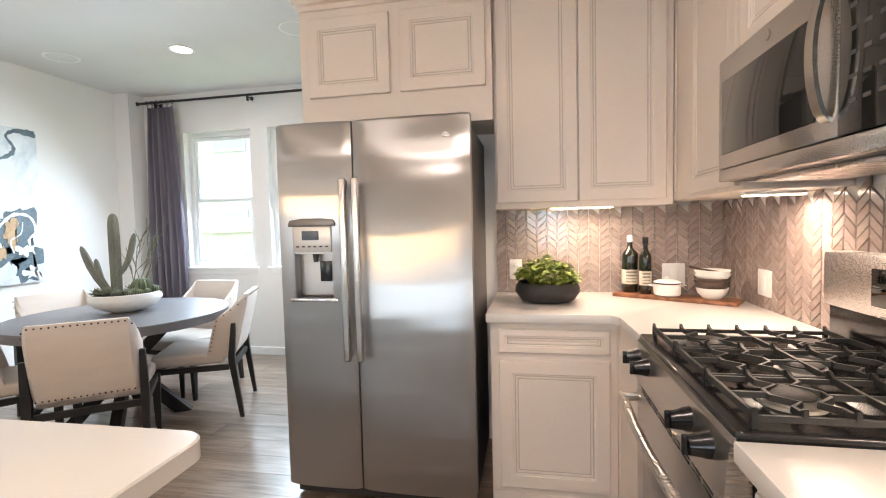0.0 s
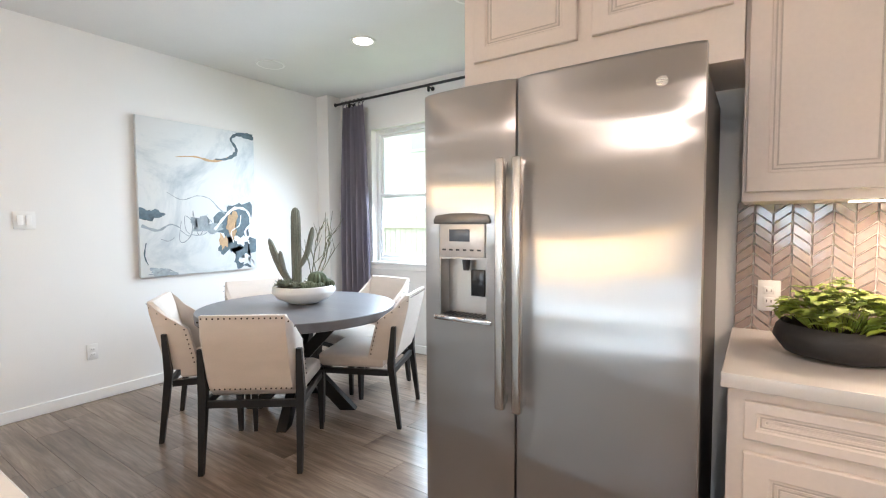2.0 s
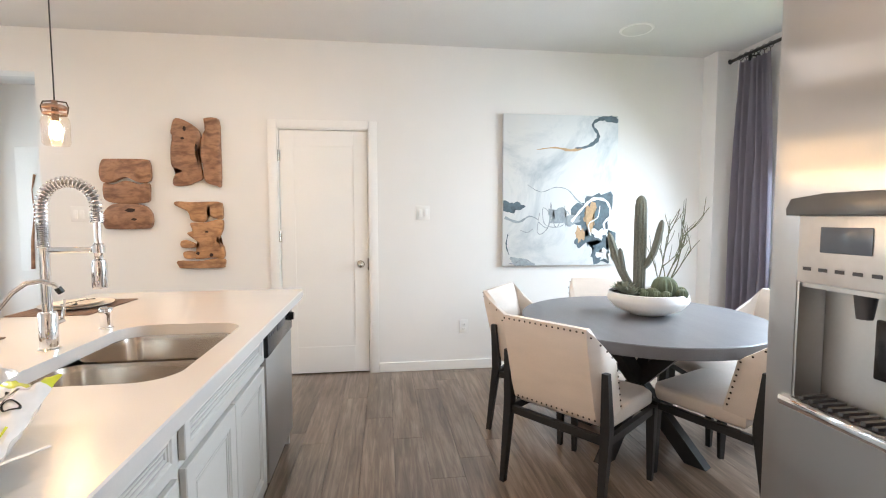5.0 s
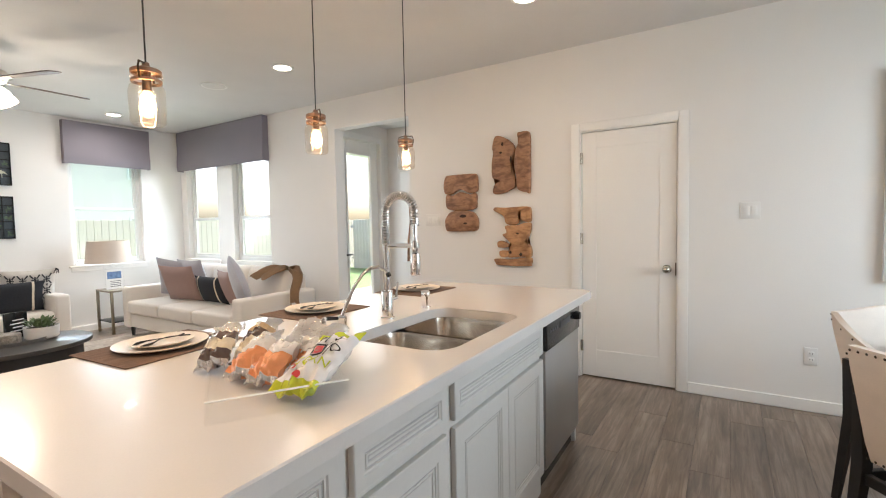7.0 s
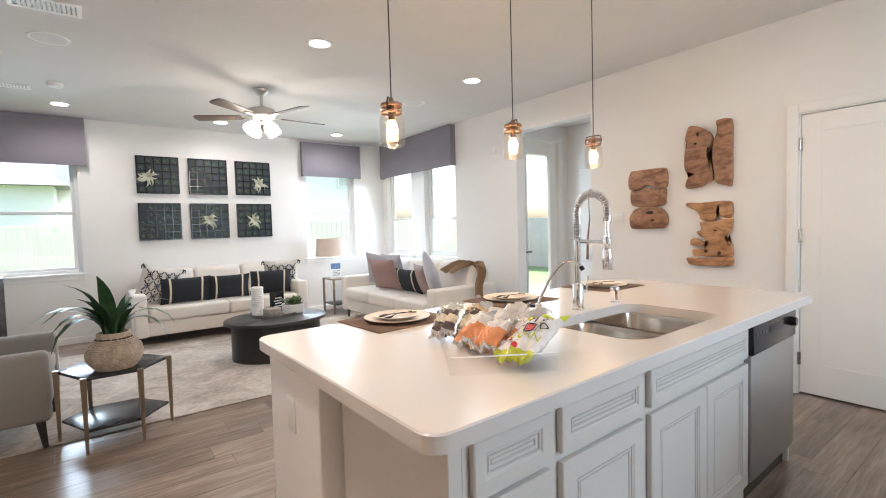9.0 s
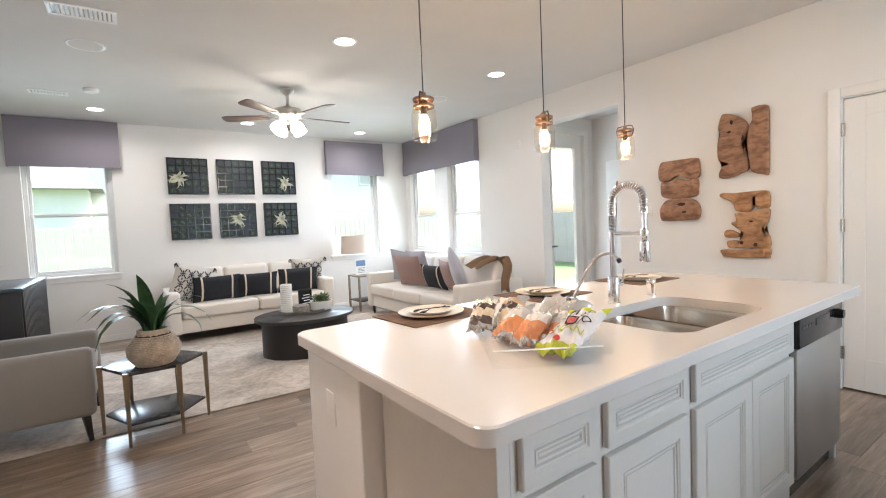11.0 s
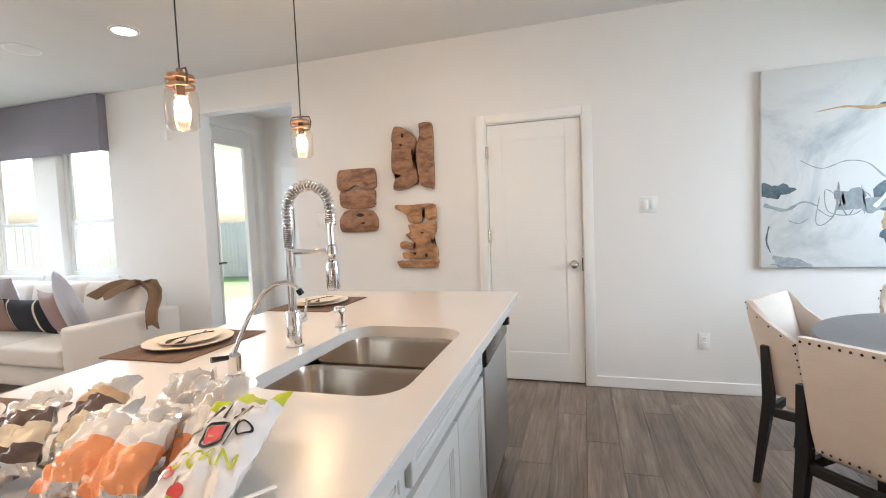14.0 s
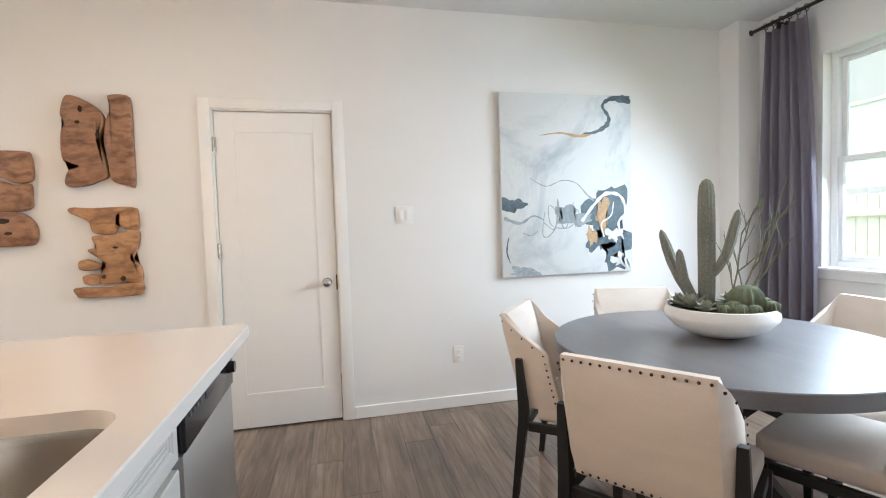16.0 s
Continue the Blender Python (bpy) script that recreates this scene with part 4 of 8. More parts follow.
# ---- range ----
R = thing("gas_range", "freestanding stainless gas range with black cooktop and cast iron grates", "stove", 0.44, 1.08, 0)
RD, RW = 0.66, 0.765
bm = B()
box(bm, (0.035, 0.004, 0.02), (RD, RW - 0.004, 0.895), 0.003)
part("body", bm, M_BLACK, R)
bm = B()
prof = [(0.0, 0.775), (0.05, 0.775), (0.05, 0.912), (0.03, 0.918), (0.012, 0.895)]
vs0 = [bm.verts.new((x, 0.002, z)) for x, z in prof]
vs1 = [bm.verts.new((x, RW - 0.002, z)) for x, z in prof]
bm.faces.new(vs0)
bm.faces.new(list(reversed(vs1)))
for i in range(5):
    bm.faces.new((vs0[i], vs0[(i + 1) % 5], vs1[(i + 1) % 5], vs1[i]))
cp = part("control_panel", bm, M_STEELH, R, "stainless front control panel", 20)
for ky in (0.09, 0.215, 0.60, 0.715):
    bm = B()
    cyl(bm, (0.012, ky, 0.850), (-0.008, ky, 0.848), 0.029, 0.026, 24)
    cyl(bm, (-0.008, ky, 0.848), (-0.034, ky, 0.846), 0.024, 0.020, 24)
    box(bm, (-0.046, ky - 0.006, 0.826), (-0.028, ky + 0.006, 0.868), 0.003)
    part("knob", bm, M_BLACK, cp, "black burner knob", 40)
bm = B()
box(bm, (0.008, 0.012, 0.17), (0.034, RW - 0.012, 0.765), 0.006)
od = part("oven_door", bm, M_STEELH, R, "stainless oven door")
bm = B()
box(bm, (0.004, 0.12, 0.30), (0.0075, RW - 0.12, 0.60), 0.001)
part("window", bm, M_BLKGLASS, od, "dark glass window")
bm = B()
tube(bm, [(-0.045 - 0.012 * math.sin(math.pi * i / 12), 0.04 + (RW - 0.08) * i / 12, 0.712) for i in range(13)], 0.014, 12)
part("handle", bm, M_STEELH, od, "curved steel bar handle", 60)
for hy in (0.05, RW - 0.05):
    bm = B()
    box(bm, (-0.046, hy - 0.012, 0.70), (0.009, hy + 0.012, 0.724), 0.003)
    part("handle_post", bm, M_STEELH, od)
for i in range(9):
    for sz in (0.742, 0.753):
        bm = B()
        box(bm, (0.0065, 0.07 + i * 0.07, sz), (0.012, 0.125 + i * 0.07, sz + 0.006), 0.001)
        part("vent_slot", bm, M_BLACK, od)
bm = B()
box(bm, (0.010, 0.012, 0.03), (0.034, RW - 0.012, 0.16), 0.005)
part("drawer", bm, M_STEELH, R, "stainless warming drawer")
bm = B()
box(bm, (0.02, 0.0, 0.896), (RD - 0.06, RW, 0.918), 0.006, 3)
part("cooktop", bm, M_BLACK, R, "glossy black enamel cooktop")
for bx_, by_, br in ((0.19, 0.16, 0.05), (0.19, 0.605, 0.055), (0.46, 0.16, 0.042), (0.46, 0.605, 0.045), (0.325, 0.3825, 0.05)):
    bm = B()
    lathe(bm, [(br * 1.25, 0), (br * 1.2, 0.006), (br, 0.008), (br, 0.018)], (bx_, by_, 0.918), 24, cap0=True, cap1=True)
    bu = part("burner", bm, mat("burner_alloy", (0.45, 0.43, 0.40), 0.4, 0.9) if "burner_alloy" not in bpy.data.materials else bpy.data.materials["burner_alloy"], R)
    bm = B()
    lathe(bm, [(br * 0.85, 0.0182), (br * 0.88, 0.022), (br * 0.7, 0.027), (0.001, 0.028)], (bx_, by_, 0.918), 24, cap0=True)
    part("burner_cap", bm, M_IRON, bu)


def grate_bar(bm, pts, w, z0, z1):
    """A cast bar of width w along a bent line, a little narrower at the top."""
    n = len(pts)
    rows = []
    for i, p in enumerate(pts):
        a, b = Vector(pts[max(i - 1, 0)][:2]), Vector(pts[min(i + 1, n - 1)][:2])
        d = (b - a).normalized()
        s = Vector((-d.y, d.x)) * w
        up = p[2] if len(p) > 2 else 0
        rows.append([bm.verts.new((p[0] + q * s.x * f, p[1] + q * s.y * f, z)) for q, f, z in ((-1, 1, z0), (1, 1, z0), (1, 0.7, z1 + up), (-1, 0.7, z1 + up))])
    for a, b in zip(rows, rows[1:]):
        for i in range(4):
            bm.faces.new((a[i], a[(i + 1) % 4], b[(i + 1) % 4], b[i]))
    bm.faces.new(rows[0])
    bm.faces.new(rows[-1])


for gi in range(3):
    y0, y1 = 0.02 + gi * 0.243, 0.02 + gi * 0.243 + 0.237
    ym = (y0 + y1) / 2
    bm = B()
    z0, z1 = 0.936, 0.949
    x0, x1 = 0.055, RD - 0.085
    w = 0.0055
    for yy in (y0 + w, y1 - w):
        grate_bar(bm, [(x0, yy), (x1, yy)], w, z0 - 0.004, z1 - 0.006)
    step = (x1 - x0) / 6
    for k_ in range(7):
        bx_ = x0 + w + (x1 - x0 - 2 * w) * k_ / 6
        if k_ in (0, 3, 6):
            grate_bar(bm, [(bx_, y0, 0.010), (bx_, y0 + 0.016, 0.001), (bx_, ym), (bx_, y1 - 0.016, 0.001), (bx_, y1, 0.010)], w, z0, z1)
            continue
        side = -1 if k_ in (1, 4) else 1
        grate_bar(bm, [(bx_, y0, 0.010), (bx_, y0 + 0.016, 0.001), (bx_, ym - 0.075), (bx_ - side * 0.026, ym - 0.05), (bx_ + side * 0.012, ym - 0.016),
                       (bx_ + side * 0.012, ym + 0.016), (bx_ - side * 0.026, ym + 0.05), (bx_, ym + 0.075), (bx_, y1 - 0.016, 0.001), (bx_, y1, 0.010)], w, z0, z1)
        grate_bar(bm, [(bx_ + side * 0.012, ym), (bx_ + side * step, ym)], w, z0, z1 - 0.001)
    for xx in (x0 + w, x1 - w):
        for yy in (y0 + w, y1 - w):
            box(bm, (xx - w, yy - w, 0.9175), (xx + w, yy + w, z0 + 0.001))
    part("grate", bm, M_IRON, R, "black cast iron grate")
bm = B()
box(bm, (RD - 0.065, 0.0, 0.90), (RD - 0.005, RW, 1.03), 0.004)
bg = part("backguard", bm, M_BLACK, R, "black lower backguard")
bm = B()
box(bm, (RD - 0.085, 0.0, 1.03), (RD - 0.005, RW, 1.20), 0.006)
part("backguard_panel", bm, M_STEELH, R, "stainless upper backguard")
bm = B()
box(bm, (RD - 0.089, 0.22, 1.06), (RD - 0.084, 0.545, 1.165), 0.002)
part("clock_panel", bm, M_BLKGLASS, R, "black glass clock panel")

# ---- microwave ----
MW = thing("microwave", "stainless over-the-range microwave with black glass door", "microwave", 0.705, 1.08, 1.43)
bm = B()
box(bm, (0.03, 0.0, 0.0), (EAST - 0.71, 0.765, 0.39), 0.003)
part("body", bm, M_DARKGREY, MW)
bm = B()
box(bm, (0.0, 0.165, 0.04), (0.03, 0.765, 0.388), 0.004)
md = part("door", bm, M_STEELH, MW, "stainless door frame")
bm = B()
box(bm, (-0.003, 0.235, 0.085), (0.0005, 0.735, 0.315), 0.002)
part("window", bm, M_BLKGLASS, md, "dark glass window")
bm = B()
strap = [(-0.004 - 0.034 * math.sin(math.pi * i / 14) ** 0.55, 0.075 + 0.285 * i / 14) for i in range(15)]
rows = [[bm.verts.new((sx_ + dx, yy, sz_)) for dx, yy in ((0, 0.180), (0, 0.210), (0.009, 0.210), (0.009, 0.180))] for sx_, sz_ in strap]
for ra, rb in zip(rows, rows[1:]):
    for i in range(4):
        bm.faces.new((ra[i], ra[(i + 1) % 4], rb[(i + 1) % 4], rb[i]))
bm.faces.new(rows[0])
bm.faces.new(rows[-1])
part("handle", bm, M_NICKEL, md, "bowed steel handle", 60)
bm = B()
box(bm, (0.0, 0.0, 0.04), (0.03, 0.163, 0.388), 0.004)
kp = part("keypad", bm, M_BLKGLASS, MW, "black glass keypad")
for i in range(5):
    for j in range(3):
        bm = B()
        box(bm, (-0.001, 0.03 + j * 0.04, 0.10 + i * 0.045), (0.0005, 0.05 + j * 0.04, 0.108 + i * 0.045))
        part("key", bm, mat("key_print", (0.06, 0.06, 0.06), 0.5) if "key_print" not in bpy.data.materials else bpy.data.materials["key_print"], kp)
bm = B()
box(bm, (0.0, 0.0, 0.0), (0.03, 0.765, 0.038), 0.004)
part("lower_trim", bm, M_STEELH, MW, "stainless lower trim")
bm = B()
cyl(bm, (0.001, 0.45, 0.355), (-0.003, 0.45, 0.355), 0.014, seg=20)
part("badge", bm, M_NICKEL, MW)
bm = B()
box(bm, (0.06, 0.12, -0.012), (0.30, 0.64, 0.001), 0.003)
part("vent_filter", bm, M_STEELH, MW, "metal grease filter")

# ---- things on the counter ----
pl = thing("potted_herb", "bushy bright green herb in a wide matt black bowl", "plant", 0.17, 2.58, CT)
bm = B()
lathe(bm, [(0.09, 0), (0.135, 0.012), (0.165, 0.055), (0.158, 0.085), (0.145, 0.102), (0.138, 0.10), (0.135, 0.08)], seg=36, cap0=True)
part("bowl", bm, mat("black_clay", (0.03, 0.028, 0.027), 0.6, var=0.15, bump=0.2), pl, "matt black bowl", 60)
bm = B()
lathe(bm, [(0.001, 0.088), (0.136, 0.084)], seg=24, cap0=True)
part("soil", bm, M_SOIL, pl)


def leaf(bm, base, d, up, L, w, curl=0.25, n=4):
    """A pointed leaf blade of n segments along d, drooping by curl."""
    d, up = Vector(d).normalized(), Vector(up)
    side = d.cross(up).normalized()
    nrm = side.cross(d).normalized()
    rows = []
    for i in range(n + 1):
        u = i / n
        ww = w * math.sin(math.pi * min(0.97, 0.12 + 0.88 * u)) ** 0.8 if i < n else 0.0005
        c = Vector(base) + d * (L * u) - Vector((0, 0, 1)) * curl * L * u * u
        rows.append((bm.verts.new(c - side * ww + nrm * ww * 0.25), bm.verts.new(c), bm.verts.new(c + side * ww + nrm * ww * 0.25)))
    for a, b in zip(rows, rows[1:]):
        bm.faces.new((a[0], a[1], b[1], b[0]))
        bm.faces.new((a[1], a[2], b[2], b[1]))


rng = random.Random(4)
bm, st = B(), B()
for i in range(150):
    a, rr = rng.uniform(0, 6.28), 0.135 * math.sqrt(rng.random())
    h = 0.105 + 0.125 * (1 - (rr / 0.15) ** 2) * rng.uniform(0.55, 1.1)
    bx0 = Vector((rr * math.cos(a) * 0.6, rr * math.sin(a) * 0.6, 0.085))
    tip = Vector((rr * math.cos(a) * 1.15, rr * math.sin(a) * 1.15, h))
    tube(st, [bx0, (bx0 + tip) / 2 + Vector((0, 0, 0.01)), tip], 0.0013, 4)
    for k in range(4):
        aa = a + k * 1.57 + rng.uniform(-0.5, 0.5)
        leaf(bm, tip - Vector((0, 0, 0.012 * (k % 2))), (math.cos(aa), math.sin(aa), rng.uniform(-0.1, 0.5)), (0, 0, 1), rng.uniform(0.026, 0.046), rng.uniform(0.010, 0.017), 0.3)
part("foliage", bm, M_HERB, pl, "bright green leaves", 60)
part("stem_cluster", st, M_HERB, pl)["kind"] = "stuff"

bdx, bdy, bdr = 0.80, 2.66, -31
board = thing("serving_board", "dark walnut serving board set across the counter corner", "board", bdx, bdy, CT, bdr)
bm = B()
slab(bm, round_rect(-0.29, -0.075, 0.29, 0.075, 0.012), 0.0, 0.018, 0.003)
part("plank", bm, M_BOARD, board)
BM_ = pose(bdx, bdy, CT + 0.018, 0, 0, bdr)


def on_board(u, v):
    p = BM_ @ Vector((u, v, 0))
    return p.x, p.y, p.z


def bottle(name, label, u, v, r, h, neck, glasscol, capcol):
    t = thing(name, label, "bottle", *on_board(u, v))
    bm = B()
    lathe(bm, [(r * 0.9, 0), (r, 0.006), (r, h * 0.66), (r * 0.93, h * 0.71), (neck * 1.3, h * 0.80), (neck, h * 0.84), (neck, h * 0.97), (neck * 1.05, h)], seg=24, cap0=True, cap1=True)
    part("glass_body", bm, glasscol, t, "", 50)
    bm = B()
    lathe(bm, [(neck * 1.25, h * 0.92), (neck * 1.25, h * 1.03), (neck * 1.1, h * 1.045)], seg=20, cap0=True, cap1=True)
    part("cap", bm, capcol, t)
    bm = B()
    lathe(bm, [(r + 0.0008, h * 0.16), (r + 0.0008, h * 0.42)], seg=24)
    lab = part("label", bm, mat("paper_label", (0.50, 0.46, 0.38), 0.8, var=0.05) if "paper_label" not in bpy.data.materials else bpy.data.materials["paper_label"], t, "pale paper label", 60)
    for k, (za, zb) in enumerate(((0.36, 0.39), (0.30, 0.33), (0.25, 0.265), (0.19, 0.21))):
        bm = B()
        sg = [(r + 0.0014, h * za), (r + 0.0014, h * zb)]
        for i in range(6):
            a0, a1 = math.pi + 0.9 + i * 0.22, math.pi + 0.9 + (i + 0.8) * 0.22
            vv = [bm.verts.new((q[0] * math.cos(a), q[0] * math.sin(a), q[1])) for q, a in ((sg[0], a0), (sg[0], a1), (sg[1], a1), (sg[1], a0))]
            bm.faces.new(vv)
        part("print_bar", bm, M_DARKGREY, lab)


M_BOTG = mat("dark_green_glass", (0.01, 0.012, 0.006), 0.06, var=0.2, bump=0, coat=0.5)
bottle("wine_bottle", "dark glass oil bottle with a pale label and white cap", -0.225, 0.015, 0.042, 0.295, 0.013, M_BOTG, M_PLASTIC)
bottle("oil_bottle", "slim dark glass bottle with a black cap", -0.140, 0.0, 0.030, 0.285, 0.012, M_BOTG, M_BLACK)
t = thing("enamel_pot", "small lidded white enamel pot with dark rim", "pot", *on_board(-0.03, -0.01))
bm = B()
lathe(bm, [(0.05, 0), (0.062, 0.006), (0.066, 0.06), (0.068, 0.064)], seg=28, cap0=True)
part("pot_body", bm, M_CERAM, t, "", 50)
bm = B()
lathe(bm, [(0.0685, 0.063), (0.0695, 0.066), (0.0685, 0.069)], seg=28)
part("rim", bm, M_BLACK, t)
bm = B()
lathe(bm, [(0.068, 0.068), (0.05, 0.078), (0.02, 0.083), (0.008, 0.084), (0.010, 0.094), (0.001, 0.097)], seg=28, cap0=True)
part("lid", bm, M_CERAM, t, "", 50)
for s in (-1, 1):
    bm = B()
    tube(bm, [(s * 0.064, -0.018, 0.05), (s * 0.085, -0.012, 0.054), (s * 0.085, 0.012, 0.054), (s * 0.064, 0.018, 0.05)], 0.004, 8)
    part("handle", bm, M_CERAM, t)
ux, uy, uz = on_board(0.17, 0.0)
for k in range(5):
    r = 0.078 if k else 0.070
    t = thing("bowl", "glazed bowl in a stack, white with a dark outside band" if k else "white glazed bowl at the bottom of a stack", "bowl", ux, uy, uz + k * 0.0185 + (0.012 if k else 0), group="stacked bowls")
    bm = B()
    lathe(bm, [(0.035, 0), (0.04, 0.004), (0.062, 0.028), (r, 0.052), (r + 0.001, 0.055), (r - 0.003, 0.054), (0.058, 0.030), (0.03, 0.008), (0.001, 0.007)], seg=32, cap0=True)
    part("bowl_body", bm, M_CERAM if k in (0, 3, 4) else (mat("brown_glaze", (0.10, 0.07, 0.055), 0.3, var=0.2) if k == 1 else bpy.data.materials["brown_glaze"]), t, "", 50)
t = thing("serving_spoon", "dark spoons resting in the top bowl", "spoon", ux, uy, uz + 0.118)
bm = B()
for k in range(2):
    tube(bm, [(-0.09, 0.03 + k * 0.012, 0.035), (-0.03, 0.012 + k * 0.01, 0.022), (0.03, 0, 0.010)], [0.007, 0.004, 0.006], 8)
part("spoon_body", bm, M_BRONZE, t)
plate("wall_outlet", "white double outlet plate on the tiled backsplash", "x", KN - 0.012, 0.86, 1.01, 0.118, 0.117, -1, rockers=1, cat="outlet")
plate("wall_outlet", "white outlet plate on the tiled side wall", "y", EAST - 0.012, 2.42, 1.02, 0.118, 0.117, -1, rockers=1, cat="outlet")
plate("wall_outlet", "white outlet plate behind the herb bowl", "x", KN - 0.012, 0.0, 1.04, 0.072, 0.117, -1, sockets=2, cat="outlet")

# ---- island ----
IX0, IX1, IY0, IY1 = -3.01, -0.55, -0.165, 0.952
SK = (-2.15, -1.475, 0.425, 0.855)
ISLAND_TURN = pose(-1.75, 0.952, 0, 0, 0, 1.0) @ pose(1.75, -0.952, 0)


def turn_with_island(before):
    """The island stands a little askew to the walls: turns the things made since then with it."""
    for ob in [o for o in bpy.data.objects if o.name not in before and o.parent is None]:
        ob.matrix_basis = ISLAND_TURN @ ob.matrix_basis


known_names = {o.name for o in bpy.data.objects}
isl = thing("kitchen_island", "grey painted kitchen island with drawers, doors and a plain end wall", "kitchen island", -1.8, 0.4, 0)
o = Vector((-1.8, 0.4, 0))
FY = 0.857


def ib(bm, a, b, bev=0.002):
    box(bm, Vector(a) - o, Vector(b) - o, bev, 1)


for nm, a, b in (("plinth", (-2.345, 0.32, 0.0), (-0.70, FY, 0.10)), ("divider_panel", (-2.345, 0.32, 0.1005), (-2.325, FY - 0.021, 0.862)), ("drawer_case", (-1.46, 0.32, 0.1005), (-0.70, FY - 0.0205, 0.862)),
                 ("face_frame", (-2.345, FY - 0.02, 0.1005), (-0.70, FY, 0.862)), ("back_panel", (-2.324, 0.32, 0.1005), (-1.461, 0.34, 0.862)), ("end_filler", (-2.978, 0.32, 0.0), (-2.951, FY, 0.862))):
    bm = B()
    ib(bm, a, b)
    part(nm, bm, M_CABI, isl)
bm = B()
ib(bm, (-2.945, 0.17, 0), (-0.7005, 0.316, 0.862), 0.003)
part("knee_wall", bm, M_WALL, isl, "white textured knee wall")
bm = B()
ib(bm, (-0.698, -0.14, 0), (-0.59, 0.316, 0.862), 0.004)
part("end_pier", bm, M_WALL, isl, "white textured end pier under the overhang")
bm = B()
ib(bm, (-0.6995, 0.33, 0.0), (-0.66, FY + 0.002, 0.862), 0.002)
part("end_panel", bm, M_CABI, isl, "grey painted end panel")
for u0, u1 in ((-0.988, -0.722), (-1.452, -1.035)):
    dd = panel_front(isl, "drawer", u0 - o.x, u1 - o.x, 0.686, 0.814, FY - o.y, "x", 1, M_CABI, M_CABIG)
    panel_front(isl, "door", u0 - o.x, u1 - o.x, 0.11, 0.662, FY - o.y, "x", 1, M_CABI, M_CABIG)
panel_front(isl, "drawer", -2.338 - o.x, -1.498 - o.x, 0.686, 0.814, FY - o.y, "x", 1, M_CABI, M_CABIG)
for u0, u1 in ((-1.916, -1.498), (-2.338, -1.920)):
    panel_front(isl, "door", u0 - o.x, u1 - o.x, 0.11, 0.662, FY - o.y, "x", 1, M_CABI, M_CABIG)
it = thing("island_countertop", "white quartz island countertop with rounded corners and sink cutout", "countertop", -1.8, 0.4, 0.864)
bm = B()
out = round_rect(IX0, IY0, IX1, IY1, 0.05, 6)
inn = round_rect(SK[0], SK[2], SK[1], SK[3], 0.10, 6)
n = len(out)
T0, T1 = 0.864, CT
oz = Vector((-1.8, 0.4, 0.864))
rings = []
for pts, z in ((out, T0), (out, T1 - 0.004), ([(x * 1 + (0.004 if x < -1.8 else -0.004), y + (0.004 if y < 0.4 else -0.004)) for x, y in out], T1), (inn, T1), (inn, T0)):
    rings.append([bm.verts.new(Vector((x, y, z)) - oz) for x, y in pts])
for a, b in zip(rings, rings[1:] + rings[:1]):
    for i in range(n):
        bm.faces.new((a[i], a[(i + 1) % n], b[(i + 1) % n], b[i]))
part("slab", bm, M_QUARTZ, it, "", 30)
sk = thing("kitchen_sink", "undermount double-bowl stainless steel sink", "sink", -1.8125, 0.64, 0.864)
for x0, x1 in ((SK[0] - 0.006, -1.825), (-1.80, SK[1] + 0.006)):
    bm = B()
    so = Vector((-1.8125, 0.64, 0.864))
    rr = []
    for ins, z, r in ((0, 0.862, 0.06), (0.004, 0.84, 0.06), (0.012, 0.70, 0.055), (0.03, 0.668, 0.05), (0.07, 0.662, 0.035)):
        rr.append([bm.verts.new(Vector((x, y, z)) - so) for x, y in round_rect(x0 + ins, SK[2] - 0.006 + ins, x1 - ins, SK[3] + 0.006 - ins, r, 6)])
    for a, b in zip(rr, rr[1:]):
        for i in range(len(a)):
            bm.faces.new((a[i], a[(i + 1) % len(a)], b[(i + 1) % len(a)], b[i]))
    bm.faces.new(rr[-1])
    bowl_ = part("basin", bm, M_SINK, sk, "brushed steel basin", 60)
    bm = B()
    lathe(bm, [(0.001, -0.2015), (0.03, -0.2005), (0.044, -0.199), (0.048, -0.2012)], ((x0 + x1) / 2 + 1.8125, 0, 0), 24, cap0=True)
    part("drain", bm, M_CHROME, bowl_)
bm = B()
slab(bm, [(-0.0165, -0.213), (0.0165, -0.213), (0.0165, 0.213), (-0.0165, 0.213)], -0.05, -0.028, 0.008, 3)
part("divider", bm, M_SINK, sk)

dw = thing("dishwasher", "stainless dishwasher with black control strip built into the island", "dishwasher", -2.648, FY, 0)
bm = B()
box(bm, (-0.298, -0.5, 0.09), (0.298, 0.0, 0.86))
part("tub", bm, M_DARKGREY, dw)
bm = B()
box(bm, (-0.295, 0.0, 0.115), (0.295, 0.026, 0.688), 0.005)
part("door_panel", bm, M_DWSTEEL, dw, "brushed stainless door")
bm = B()
box(bm, (-0.296, 0.0, 0.692), (0.296, 0.034, 0.85), 0.008, 3)
cpn = part("control_strip", bm, M_BLACK, dw, "glossy black control strip")
bm = B()
box(bm, (-0.09, 0.0335, 0.765), (0.09, 0.037, 0.80), 0.002)
part("latch", bm, M_DARKGREY, cpn)
bm = B()
cyl(bm, (-0.22, 0.034, 0.775), (-0.22, 0.058, 0.775), 0.024, 0.02, 20)
part("dial", bm, M_BLACK, cpn)
for i in range(4):
    bm = B()
    box(bm, (0.13 + i * 0.035, 0.0335, 0.775), (0.15 + i * 0.035, 0.036, 0.787), 0.001)
    part("button", bm, M_DARKGREY, cpn)
bm = B()
box(bm, (-0.295, -0.05, 0.0), (0.295, -0.02, 0.10))
part("toe_panel", bm, M_BLACK, dw)

